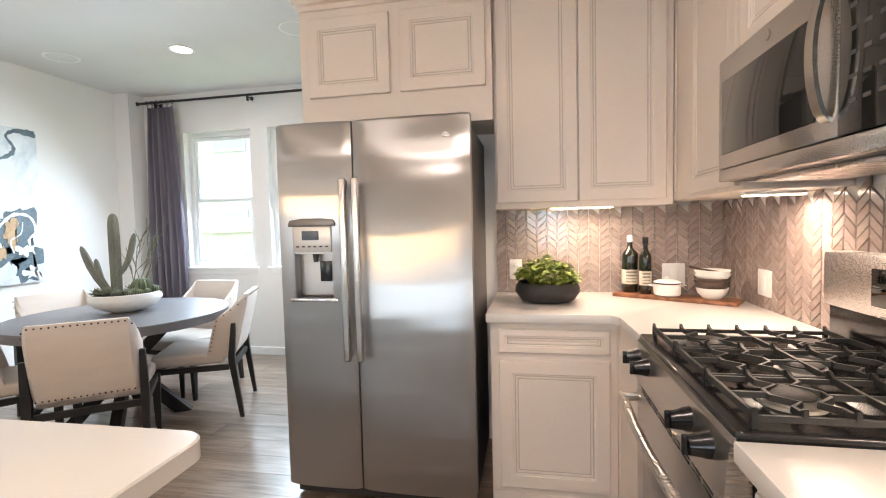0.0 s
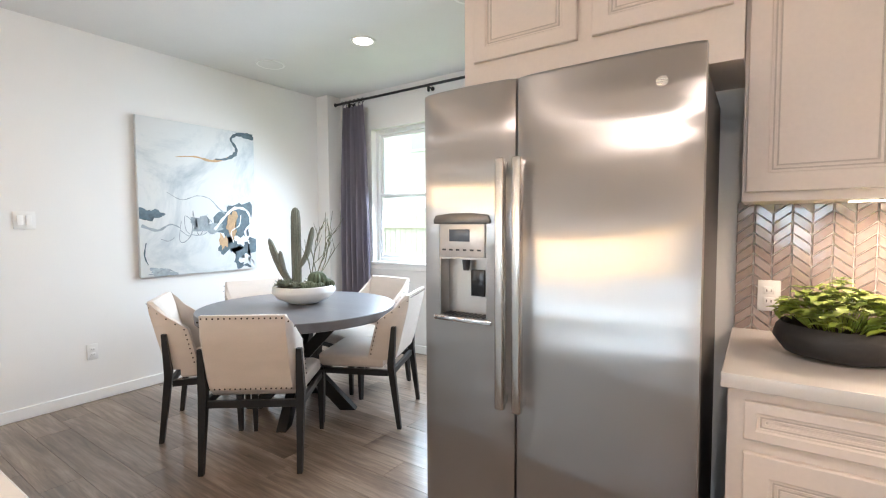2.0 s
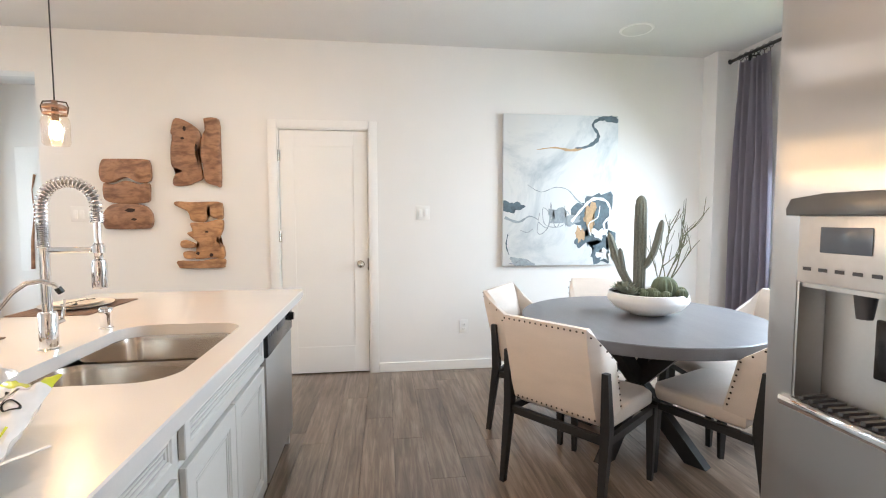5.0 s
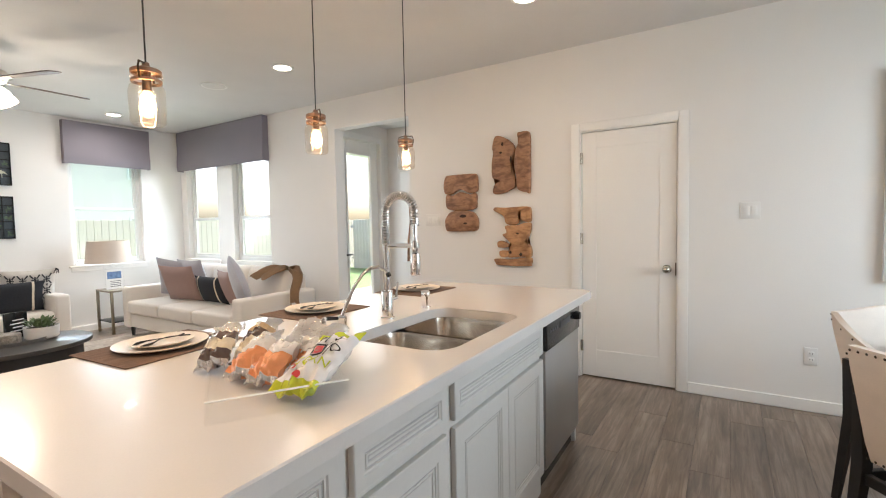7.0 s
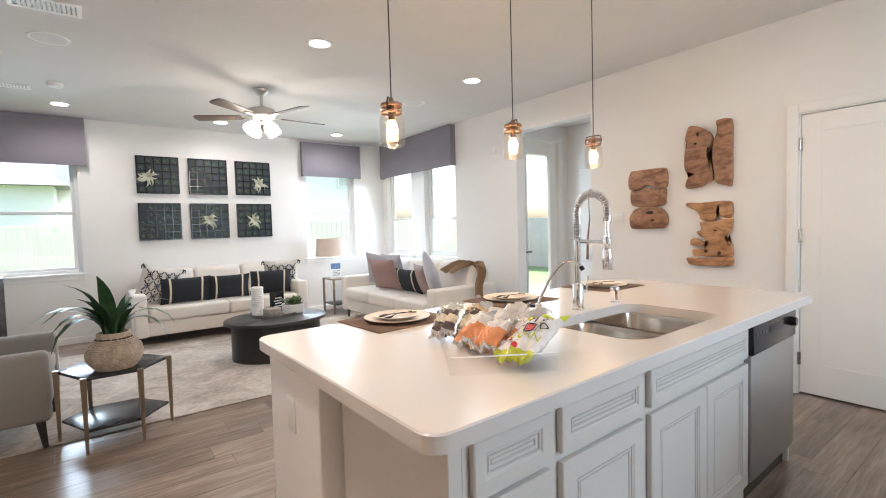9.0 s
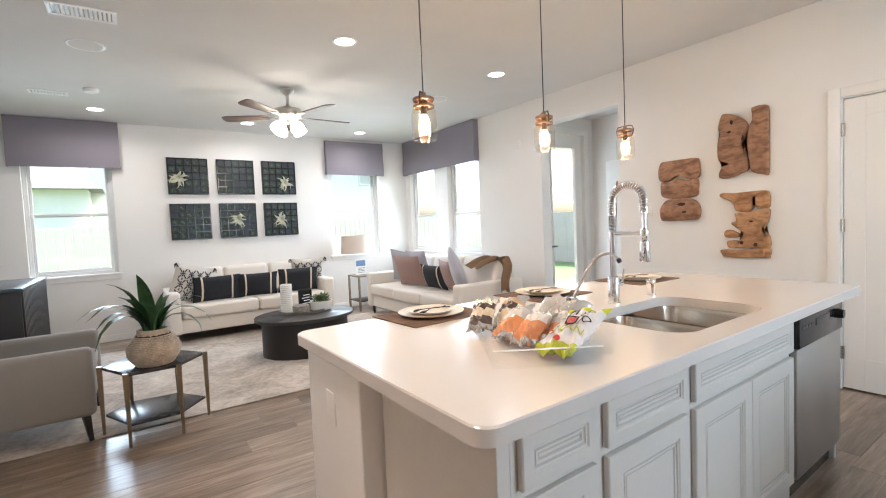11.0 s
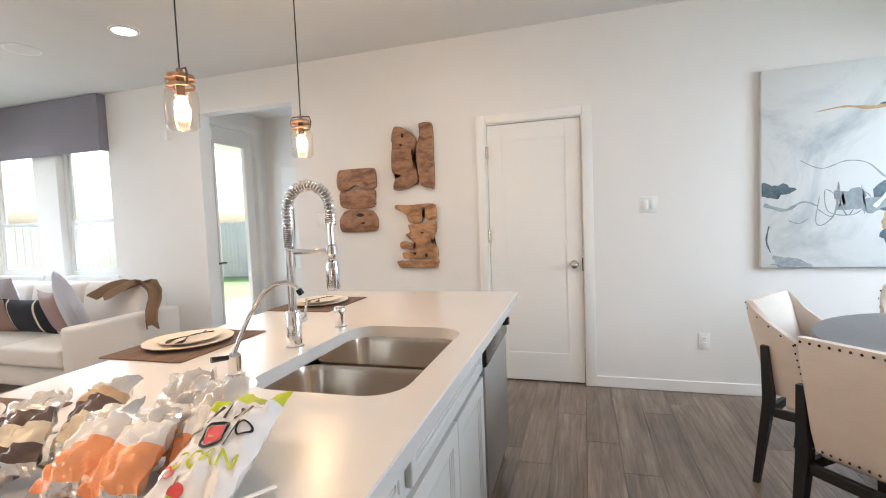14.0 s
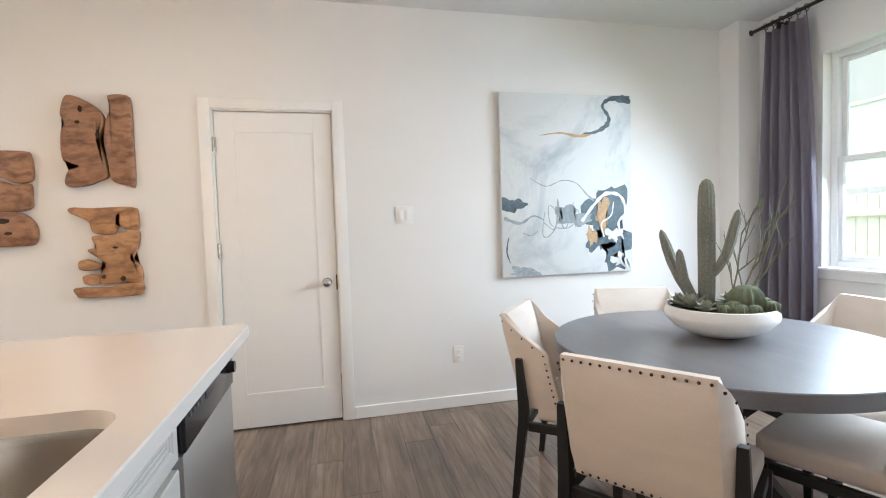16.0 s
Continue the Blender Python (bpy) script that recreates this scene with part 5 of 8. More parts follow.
# faucet with spring
fa = thing("spring_faucet", "tall chrome pull-down kitchen faucet with coiled spring", "faucet", -1.832, 0.358, CT, 0)
bm = B()
lathe(bm, [(0.030, 0), (0.030, 0.004), (0.025, 0.008), (0.025, 0.115), (0.022, 0.12)], seg=24, cap0=True, cap1=True)
part("base", bm, M_CHROME, fa, "", 40)
bm = B()
cyl(bm, (0, 0, 0.12), (0, 0, 0.318), 0.014, seg=16)
part("riser", bm, M_CHROME, fa)
arc = [(0, 0, 0.316 + 0.131 * i / 6) for i in range(7)]
RA = 0.08
arc += [(0.012 * i / 18, RA - RA * math.cos(math.pi * i / 18), 0.447 + RA * 0.95 * math.sin(math.pi * i / 18)) for i in range(1, 19)]
arc += [(0.012, 2 * RA, 0.447 - 0.05 * i / 4) for i in range(1, 5)]
bm = B()
tube(bm, arc, 0.0085, 10)
part("hose", bm, mat("hose_grey", (0.30, 0.29, 0.28), 0.4, 0.6), fa)
ap = [Vector(p) for p in arc]
acc = [0.0]
for p, q in zip(ap, ap[1:]):
    acc.append(acc[-1] + (q - p).length)


def along(s):
    for i in range(len(acc) - 1):
        if s <= acc[i + 1]:
            f = (s - acc[i]) / (acc[i + 1] - acc[i])
            return ap[i].lerp(ap[i + 1], f), (ap[i + 1] - ap[i]).normalized()
    return ap[-1], (ap[-1] - ap[-2]).normalized()


coil, s, ang = [], 0.0, 0.0
while s < acc[-1]:
    p, dd = along(s)
    e1 = Vector((1, 0, 0))
    e2 = dd.cross(e1).normalized()
    coil.append(p + (e1 * math.cos(ang) + e2 * math.sin(ang)) * 0.0170)
    tight = s < 0.075 or s > acc[-1] - 0.03
    ang += 2 * math.pi / 10
    s += (0.0064 if tight else 0.0118) / 10
bm = B()
tube(bm, coil, 0.0026, 5)
part("spring", bm, M_CHROME, fa, "coiled chrome spring", 60)
bm = B()
cyl(bm, (0.012, 2 * RA, 0.40), (0.012, 2 * RA, 0.33), 0.0095, seg=16)
lathe(bm, [(0.010, 0.335), (0.0155, 0.33), (0.0155, 0.305), (0.012, 0.30), (0.012, 0.285), (0.018, 0.28), (0.0205, 0.265), (0.0225, 0.20), (0.021, 0.194), (0.016, 0.196)], (0.012, 2 * RA, 0), 22, cap0=True, cap1=True)
part("spray_head", bm, M_CHROME, fa, "", 40)
bm = B()
box(bm, (-0.007, 0.0, 0.304), (0.007, 2 * RA - 0.014, 0.322), 0.003)
cyl(bm, (0, 0, 0.298), (0, 0, 0.326), 0.0165, seg=18)
cyl(bm, (0.012, 2 * RA, 0.304), (0.012, 2 * RA, 0.326), 0.0185, seg=18)
part("holder_arm", bm, M_CHROME, fa)
bm = B()
cyl(bm, (0, 0, 0.075), (-0.065, 0.0, 0.078), 0.010, seg=14)
cyl(bm, (-0.062, 0, 0.07), (-0.062, 0.012, 0.15), 0.006, 0.004, 12)
part("lever", bm, M_CHROME, fa)
wf = thing("filter_tap", "slim chrome filtered-water tap with black lever", "faucet", -1.55, 0.362, CT)
bm = B()
lathe(bm, [(0.026, 0), (0.026, 0.004), (0.018, 0.008), (0.018, 0.055), (0.012, 0.062)], seg=20, cap0=True, cap1=True)
part("base", bm, M_CHROME, wf, "", 40)
bm = B()
tube(bm, [(0, 0, 0.06), (-0.01, 0.012, 0.10), (-0.028, 0.04, 0.17), (-0.045, 0.066, 0.215), (-0.062, 0.09, 0.238), (-0.08, 0.115, 0.242), (-0.095, 0.137, 0.228), (-0.102, 0.146, 0.212)], 0.0065, 12)
part("spout", bm, M_CHROME, wf, "", 60)
bm = B()
tube(bm, [(-0.099, 0.142, 0.220), (-0.104, 0.149, 0.205)], 0.009, 10)
part("tip", bm, M_BLACK, wf)
bm = B()
cyl(bm, (0.0, 0, 0.052), (0.05, -0.03, 0.056), 0.006, 0.008, 12)
part("lever", bm, M_BLACK, wf)
ds = thing("soap_pump", "short chrome air gap cap beside the faucet", "sink fitting", -2.115, 0.37, CT)
bm = B()
lathe(bm, [(0.024, 0), (0.024, 0.004), (0.020, 0.006), (0.020, 0.05), (0.022, 0.054), (0.022, 0.075), (0.018, 0.08)], seg=22, cap0=True, cap1=True)
part("cap", bm, M_CHROME, ds, "", 40)
turn_with_island(known_names)

# ---- dining ----
TX, TY, TZ = -2.72, 2.86, 0.75
tb = thing("dining_table", "round grey-stained wood dining table on a black X pedestal", "table", TX, TY, 0)
bm = B()
lathe(bm, [(0.001, TZ - 0.062), (0.655, TZ - 0.062), (0.668, TZ - 0.058), (0.67, TZ - 0.004), (0.666, TZ), (0.001, TZ)], seg=72, cap0=True)
part("tabletop", bm, M_TABLE, tb, "round grey-brown top", 40)
for a in (32, 122):
    for s in (-1, 1):
        bm = B()
        ca, sa = math.cos(radians(a)), math.sin(radians(a))
        p, q = Vector((-0.30 * s * ca, -0.30 * s * sa, TZ - 0.064)), Vector((0.34 * s * ca, 0.34 * s * sa, 0.0))
        dvec = Vector((ca, sa, 0))
        nv = Vector((-sa, ca, 0))
        ring = []
        for c in (p, q):
            ring.append([bm.verts.new(c + dvec * i * 0.055 + nv * (j * 0.032 + s * 0.0)) for i, j in ((-1, -1), (1, -1), (1, 1), (-1, 1))])
        bm.faces.new(ring[0])
        bm.faces.new(ring[1])
        for i in range(4):
            bm.faces.new((ring[0][i], ring[0][(i + 1) % 4], ring[1][(i + 1) % 4], ring[1][i]))
        part("pedestal_beam", bm, M_EBONY, tb, "black crossed beam")


def dining_chair():
    """Upholstered chair: seat, wrapped curved back with nailheads, black wood frame. Faces +y; base at the middle."""
    c = thing("dining_chair", "cream upholstered dining chair with nailhead trim and black wood legs", "chair", group="chairs round the dining table")
    w, dp = 0.235, 0.245
    bm = B()
    n = 8
    outl = []
    for x, y in ((-w - 0.008, -dp + 0.05), (w + 0.008, -dp + 0.05), (w + 0.02, dp - 0.02), (w - 0.03, dp + 0.02), (-w + 0.03, dp + 0.02), (-w - 0.02, dp - 0.02)):
        outl.append((x, y))
    slab(bm, outl, 0.382, 0.462, 0.024, 4)
    part("seat", bm, M_LINEN, c, "cream linen seat pad", 60)
    # back: an upholstered panel wrapping forward at both sides, with clipped upper corners
    bm = B()
    W, thick = 0.238, 0.045
    cols = 21

    def path(u):
        """Plan line of the back, u from -1 to 1: straight across, then turning forward."""
        au, sg = abs(u), 1 if u >= 0 else -1
        if au < 0.62:
            return Vector((W * u / 0.62 * 0.93, 0)), Vector((0, -1))
        k = (au - 0.62) / 0.38
        ang = radians(78) * min(1, k * 2.2)
        x = W * 0.93 + 0.03 * math.sin(min(1, k * 2.2) * math.pi / 2)
        y = 0.185 * k
        return Vector((sg * x, y)), Vector((sg * math.sin(ang), -math.cos(ang)))

    def top(u):
        k = max(0, (abs(u) - 0.60) / 0.40)
        return 0.86 - 0.175 * k

    def low(u):
        return 0.438
    rows = 7
    outer, inner = [], []
    for i in range(cols):
        u = -1 + 2 * i / (cols - 1)
        p, nrm = path(u)
        z0, z1 = low(u), top(u)
        oc, ic = [], []
        for j in range(rows):
            z = z0 + (z1 - z0) * j / (rows - 1)
            lean = -0.24 * (z - 0.49)
            edge = 0.008 if j in (0, rows - 1) or i in (0, cols - 1) else 0.0
            oc.append(bm.verts.new((p.x + nrm.x * (-edge), p.y + nrm.y * (-edge) + lean, z)))
            ic.append(bm.verts.new((p.x - nrm.x * (thick - edge), p.y - nrm.y * (thick - edge) + lean, z)))
        outer.append(oc)
        inner.append(ic)
    for i in range(cols - 1):
        for j in range(rows - 1):
            bm.faces.new((outer[i][j], outer[i + 1][j], outer[i + 1][j + 1], outer[i][j + 1]))
            bm.faces.new((inner[i][j], inner[i][j + 1], inner[i + 1][j + 1], inner[i + 1][j]))
        for j in (0, rows - 1):
            bm.faces.new((outer[i][j], outer[i + 1][j], inner[i + 1][j], inner[i][j]))
    for i in (0, cols - 1):
        for j in range(rows - 1):
            bm.faces.new((outer[i][j], outer[i][j + 1], inner[i][j + 1], inner[i][j]))
    OFF = Vector((0, -dp - 0.045, 0))
    for v in bm.verts:
        v.co += OFF
    back = part("backrest", bm, M_LINEN, c, "cream linen wrapped back", 50)
    # nailheads along the outside edge
    nm = B()
    bmesh.ops.create_uvsphere(nm, u_segments=6, v_segments=4, radius=0.0052, matrix=Matrix.Diagonal((1, 1, 0.45, 1)))
    nail_mesh = finish(nm, "nailhead", M_NAIL, 60)

    def nail(u, z):
        p, nrm = path(u)
        lean = -0.24 * (z - 0.49)
        cc = Vector((p.x + nrm.x * 0.001, p.y + nrm.y * 0.001 + lean, z)) + OFF
        ob = new("nailhead", nail_mesh)
        ob.parent = back
        ob.matrix_basis = Matrix.Translation(cc) @ Vector((nrm.x, nrm.y, 0)).to_track_quat("Z", "Y").to_matrix().to_4x4()
    k = 25
    for i in range(k):
        u = -0.97 + 1.94 * i / (k - 1)
        nail(u, top(u) - 0.014)
    for i in range(17):
        u = -0.6 + 1.2 * i / 16
        nail(u, low(u) + 0.012)
    for sgn in (-1, 1):
        for i in range(1, 8):
            nail(sgn * 0.97, 0.45 + (top(0.97) - 0.47) * i / 8)
    # frame
    for sx in (-1, 1):
        bm = B()
        x0 = sx * (w + 0.022)
        rr = []
        for z, hw, yo in ((0.0, 0.013, -0.05), (0.40, 0.021, -0.0), (0.44, 0.021, 0.0), (0.665, 0.014, -0.018)):
            rr.append([bm.verts.new((x0 + i * hw, -dp - 0.012 + yo + j * hw, z)) for i, j in ((-1, -1), (1, -1), (1, 1), (-1, 1))])
        for a, b in zip(rr, rr[1:]):
            for i in range(4):
                bm.faces.new((a[i], a[(i + 1) % 4], b[(i + 1) % 4], b[i]))
        bm.faces.new(rr[0])
        bm.faces.new(rr[-1])
        part("rear_leg", bm, M_EBONY, c, "tapered black wood post")
        bm = B()
        rr = []
        for z, hw, yo in ((0.0, 0.012, 0.0), (0.34, 0.021, 0.0), (0.381, 0.021, 0.0)):
            rr.append([bm.verts.new((x0 + i * hw, dp - 0.02 + yo + j * hw, z)) for i, j in ((-1, -1), (1, -1), (1, 1), (-1, 1))])
        for a, b in zip(rr, rr[1:]):
            for i in range(4):
                bm.faces.new((a[i], a[(i + 1) % 4], b[(i + 1) % 4], b[i]))
        bm.faces.new(rr[0])
        bm.faces.new(rr[-1])
        part("front_leg", bm, M_EBONY, c)
        bm = B()
        box(bm, (x0 - 0.012, -dp + 0.009, 0.342), (x0 + 0.012, dp - 0.04, 0.381), 0.002, 1)
        part("side_rail", bm, M_EBONY, c)
    for yy in (-dp - 0.01, dp - 0.02):
        bm = B()
        box(bm, (-w - 0.001, yy - 0.012, 0.342), (w + 0.001, yy + 0.012, 0.381), 0.002, 1)
        part("rail", bm, M_EBONY, c)
    return c


# place by the middle of the rear feet and the facing direction
CHAIRS = [(-2.225, 2.135, 37), (-3.195, 2.195, -38), (-2.025, 3.225, 114), (-2.70, 3.76, 176), (-3.50, 3.02, -104)]
first = dining_chair()
for i, (cx, cy, rz) in enumerate(CHAIRS):
    m = pose(cx, cy, 0, 0, 0, rz) @ pose(0, 0.305, 0)
    if i == 0:
        first.matrix_basis = m
    else:
        copy_thing(first, m)

# cactus bowl
BX, BY = -2.76, 2.93
cb = thing("cactus_bowl", "low white bowl planted with cactus and succulents on the table", "plant", BX, BY, TZ)
bm = B()
lathe(bm, [(0.075, 0), (0.10, 0.006), (0.185, 0.043), (0.220, 0.082), (0.224, 0.098), (0.215, 0.132), (0.207, 0.134), (0.200, 0.112)], seg=44, cap0=True)
part("bowl", bm, M_CERAM, cb, "white stone bowl", 60)
bm = B()
lathe(bm, [(0.001, 0.128), (0.203, 0.12)], seg=30, cap0=True)
part("soil", bm, M_SOIL, cb)


def ribbed(bm, pts, rad, ribs=11, depth=0.13):
    """A ribbed column along points with a domed end."""
    pts = [Vector(p) for p in pts]
    n = ribs * 2
    rings, prev = [], None
    for i, p in enumerate(pts):
        dd = (pts[min(i + 1, len(pts) - 1)] - pts[max(i - 1, 0)]).normalized()
        e = Vector((1, 0, 0)) if prev is None else prev
        e = (e - dd * e.dot(dd)).normalized()
        prev = e
        k = dd.cross(e)
        rings.append([bm.verts.new(p + (e * math.cos(math.pi * j / ribs) + k * math.sin(math.pi * j / ribs)) * rad[i] * (1 - depth * (j % 2))) for j in range(n)])
    for a, b in zip(rings, rings[1:]):
        for i in range(n):
            bm.faces.new((a[i], a[(i + 1) % n], b[(i + 1) % n], b[i]))
    bm.faces.new(rings[-1])


# directions across the picture plane: along the wall
U = Vector((0.76, 0.65, 0))


def q(u, z, v=0.0):
    return Vector((0, 0, z + 0.024)) + U * u + Vector((-0.65, 0.76, 0)) * v


bm = B()
zz = [0.08, 0.2, 0.35, 0.5, 0.60, 0.645, 0.665, 0.672]
ribbed(bm, [q(-0.05, z) for z in zz], [0.033, 0.035, 0.036, 0.036, 0.034, 0.028, 0.017, 0.004], 13, 0.16)
part("cactus_column", bm, M_CACTUS, cb, "tall ribbed cactus", 40)
bm = B()
ribbed(bm, [q(-0.07, 0.10), q(-0.115, 0.15), q(-0.155, 0.22), q(-0.19, 0.30), q(-0.215, 0.375), q(-0.232, 0.43), q(-0.238, 0.45)], [0.02, 0.024, 0.025, 0.025, 0.023, 0.016, 0.004], 9, 0.16)
part("cactus_arm", bm, M_CACTUS, cb, "", 40)
bm = B()
ribbed(bm, [q(-0.10, 0.15, -0.03), q(-0.135, 0.22, -0.03), q(-0.15, 0.30, -0.03), q(-0.155, 0.345, -0.03), q(-0.156, 0.36, -0.03)], [0.016, 0.02, 0.02, 0.014, 0.004], 8, 0.16)
part("cactus_arm", bm, M_CACTUS, cb, "", 40)
bm = B()
ribbed(bm, [q(-0.03, 0.24), q(-0.005, 0.275), q(0.025, 0.335), q(0.045, 0.405), q(0.06, 0.475), q(0.068, 0.515), q(0.07, 0.53)], [0.015, 0.018, 0.02, 0.021, 0.02, 0.014, 0.004], 8, 0.16)
part("cactus_arm", bm, M_CACTUS, cb, "", 40)
for (u, v, r) in ((0.10, -0.03, 0.07), (0.06, -0.10, 0.036), (0.19, -0.02, 0.034), (0.09, -0.125, 0.03), (0.03, -0.14, 0.028), (0.135, -0.11, 0.03), (0.005, -0.09, 0.03), (0.16, 0.06, 0.035)):
    bm = B()
    zs = [0.085 + r * 1.75 * (1 - math.cos(math.pi * i / 9)) / 2 for i in range(10)]
    ribbed(bm, [q(u, z, v) for z in zs], [max(0.003, r * math.sin(math.pi * (i + 0.5) / 10)) for i in range(10)], 13, 0.18)
    part("globe_cactus", bm, mat("globe_skin", (0.135, 0.16, 0.10), 0.8, var=0.35, fine=50, bump=0.3) if "globe_skin" not in bpy.data.materials else bpy.data.materials["globe_skin"], cb, "round ribbed cactus", 40)
for (u, v, s) in ((-0.10, -0.085, 1.15), (-0.035, -0.145, 0.8), (-0.165, 0.0, 0.85), (-0.13, 0.07, 0.8), (0.02, 0.15, 0.8)):
    bm = B()
    for ring_, (cnt, el, L) in enumerate(((9, 0.25, 0.075), (8, 0.6, 0.065), (5, 1.1, 0.05))):
        for i in range(cnt):
            a = 6.283 * i / cnt + ring_ * 0.4
            leaf(bm, q(u, 0.10 + 0.006 * ring_, v), (math.cos(a) * math.cos(el), math.sin(a) * math.cos(el), math.sin(el)), (0, 0, 1), L * s, 0.016 * s, -0.15)
    part("rosette_succulent", bm, M_SUCC, cb, "pale grey-green rosette", 60)
rng = random.Random(9)
bm = B()


def twig(p, d, L, r, depth):
    d = d.normalized()
    pts = [p]
    for i in range(4):
        d = (d + Vector((rng.uniform(-0.12, 0.12), rng.uniform(-0.12, 0.12), 0.08))).normalized()
        pts.append(pts[-1] + d * L / 4)
    tube(bm, pts, [r, r * 0.9, r * 0.8, r * 0.7, r * 0.5], 5)
    if depth:
        for i in (1, 2, 3, 4):
            if rng.random() < 0.85:
                twig(pts[i], d + Vector((rng.uniform(-0.6, 0.7), rng.uniform(-0.6, 0.6), rng.uniform(-0.1, 0.3))), L * 0.55, r * 0.7, depth - 1)


for k in range(3):
    twig(q(0.03 + 0.02 * k, 0.09, 0.03), q(0.26 + 0.17 * k, 1.0, 0.05), 0.34 + 0.03 * k, 0.0046, 2)
part("pencil_stems", bm, M_TWIG, cb, "thin grey-green pencil stems", 60)["kind"] = "stuff"

# curtain and rod
cr = thing("curtain_rod", "black iron curtain rod with ball finial on brackets", "curtain rod", -3.97, NORTH - 0.075, 2.655)
bm = B()
cyl(bm, (0, 0, 0), (2.5, 0, 0), 0.0125, seg=14)
part("rod", bm, M_IRON, cr)
bm = B()
bmesh.ops.create_uvsphere(bm, u_segments=18, v_segments=12, radius=0.03, matrix=Matrix.Translation((-0.02, 0, 0)))
part("finial", bm, M_IRON, cr, "", 60)
for bx0 in (0.22, 1.29, 2.42):
    bm = B()
    cyl(bm, (bx0, 0.075, -0.02), (bx0, 0.0, -0.02), 0.007, seg=10)
    cyl(bm, (bx0, 0.066, -0.02), (bx0, 0.0749, -0.02), 0.02, seg=14)
    box(bm, (bx0 - 0.008, -0.012, -0.06), (bx0 + 0.008, 0.012, -0.012), 0.002)
    part("bracket", bm, M_IRON, cr)
cu = thing("curtain", "gathered charcoal-mauve linen curtain panel hanging from rings", "curtain", -3.70, NORTH - 0.075, 0.02)
bm = B()
cols, rows = 90, 24
grid = []
for j in range(rows + 1):
    z = 2.58 * j / rows
    tt = j / rows
    row = []
    for i in range(cols + 1):
        u = i / cols
        width = 0.46 - 0.14 * tt ** 3
        x = (u - 0.5) * width + 0.02 * (1 - tt)
        ph = u * 6 * 2 * math.pi
        amp = 0.032 + 0.012 * math.sin(3.1 * u + 1.7 * tt)
        y = amp * math.sin(ph + 0.5 * math.sin(2.2 * tt + 4 * u)) * (0.55 + 0.45 * math.sin(1.5 + tt)) + 0.006 * math.sin(ph * 2.3 + 5 * tt)
        row.append(bm.verts.new((x, y, z)))
    grid.append(row)
for a, b in zip(grid, grid[1:]):
    for i in range(cols):
        bm.faces.new((a[i], a[i + 1], b[i + 1], b[i]))
r = bmesh.ops.solidify(bm, geom=bm.faces[:], thickness=0.003)
part("panel", bm, M_CURTAIN, cu, "", 60)
for i in range(6):
    bm = B()
    cx = -0.15 + 0.06 * i
    ring = [(cx, 0.022 * math.cos(a * 0.3927), 2.632 + 0.022 * math.sin(a * 0.3927)) for a in range(17)]
    tube(bm, ring, 0.003, 6, caps=False)
    cyl(bm, (cx, 0, 2.61), (cx, 0, 2.575), 0.003, seg=6)
    part("ring", bm, M_IRON, cu, "black iron ring")

# abstract painting
pt = thing("painting", "large abstract canvas of white, grey-blue and black strokes", "painting", WEST, 2.925, 0.90)
bm = B()
box(bm, (0.002, -0.515, 0.0), (0.04, 0.515, 1.30), 0.003)
m, nodes, links, b = principled("abstract_paint")
tc = nodes.new("ShaderNodeTexCoord")
n1 = node(nodes, "ShaderNodeTexNoise", Scale=1.6, Detail=8.0, Roughness=0.66, Distortion=0.8)
links.new(tc.outputs["Object"], n1.inputs["Vector"])
rp = nodes.new("ShaderNodeValToRGB")
e = rp.color_ramp.elements
e[0].position, e[1].position = 0.28, 0.5
e[0].color, e[1].color = (0.36, 0.42, 0.46, 1), (0.68, 0.70, 0.70, 1)
links.new(n1.outputs[0], rp.inputs[0])
links.new(rp.outputs[0], b.inputs["Base Color"])
b.inputs["Roughness"].default_value = 0.7
n2 = node(nodes, "ShaderNodeTexNoise", Scale=120.0, Detail=2.0)
links.new(tc.outputs["Object"], n2.inputs["Vector"])
bp = node(nodes, "ShaderNodeBump", Strength=0.15, Distance=0.002)
links.new(n2.outputs[0], bp.inputs["Height"])
links.new(bp.outputs[0], b.inputs["Normal"])
cv = part("canvas", bm, m, pt, "stretched canvas, white and pale grey-blue")
M_INK = mat("ink_slate", (0.085, 0.125, 0.15), 0.5, var=0.5, scale=9, fine=40, bump=0.1)
M_INKG = mat("ink_grey", (0.30, 0.34, 0.36), 0.6, var=0.3, scale=9, fine=40, bump=0.1)
M_OCHRE = mat("paint_ochre", (0.50, 0.33, 0.18), 0.6, var=0.3, scale=12, fine=50, bump=0.1)
M_WHITEP = mat("paint_white", (0.74, 0.76, 0.77), 0.6, var=0.05, bump=0.1)


def blob(cu_, cz, ru, rz, seed, material, name, wob=0.35, x=0.0405, n=40):
    """A flat paint patch with a ragged rim on the canvas."""
    rg = random.Random(seed)
    ph = [rg.uniform(0, 6.28) for _ in range(6)]
    bm = B()
    vs = []
    for i in range(n):
        a = 2 * math.pi * i / n
        k = 1 + wob * (0.5 * math.sin(2 * a + ph[0]) + 0.35 * math.sin(3 * a + ph[1]) + 0.3 * math.sin(5 * a + ph[2]) + 0.22 * math.sin(9 * a + ph[3]) + 0.15 * math.sin(14 * a + ph[4]))
        vs.append(bm.verts.new((x, min(0.513, max(-0.513, cu_ + ru * k * math.cos(a))), min(1.298, max(0.002, cz + rz * k * math.sin(a))))))
    f = bm.faces.new(vs)
    bmesh.ops.triangulate(bm, faces=[f])
    return part(name, bm, material, cv)


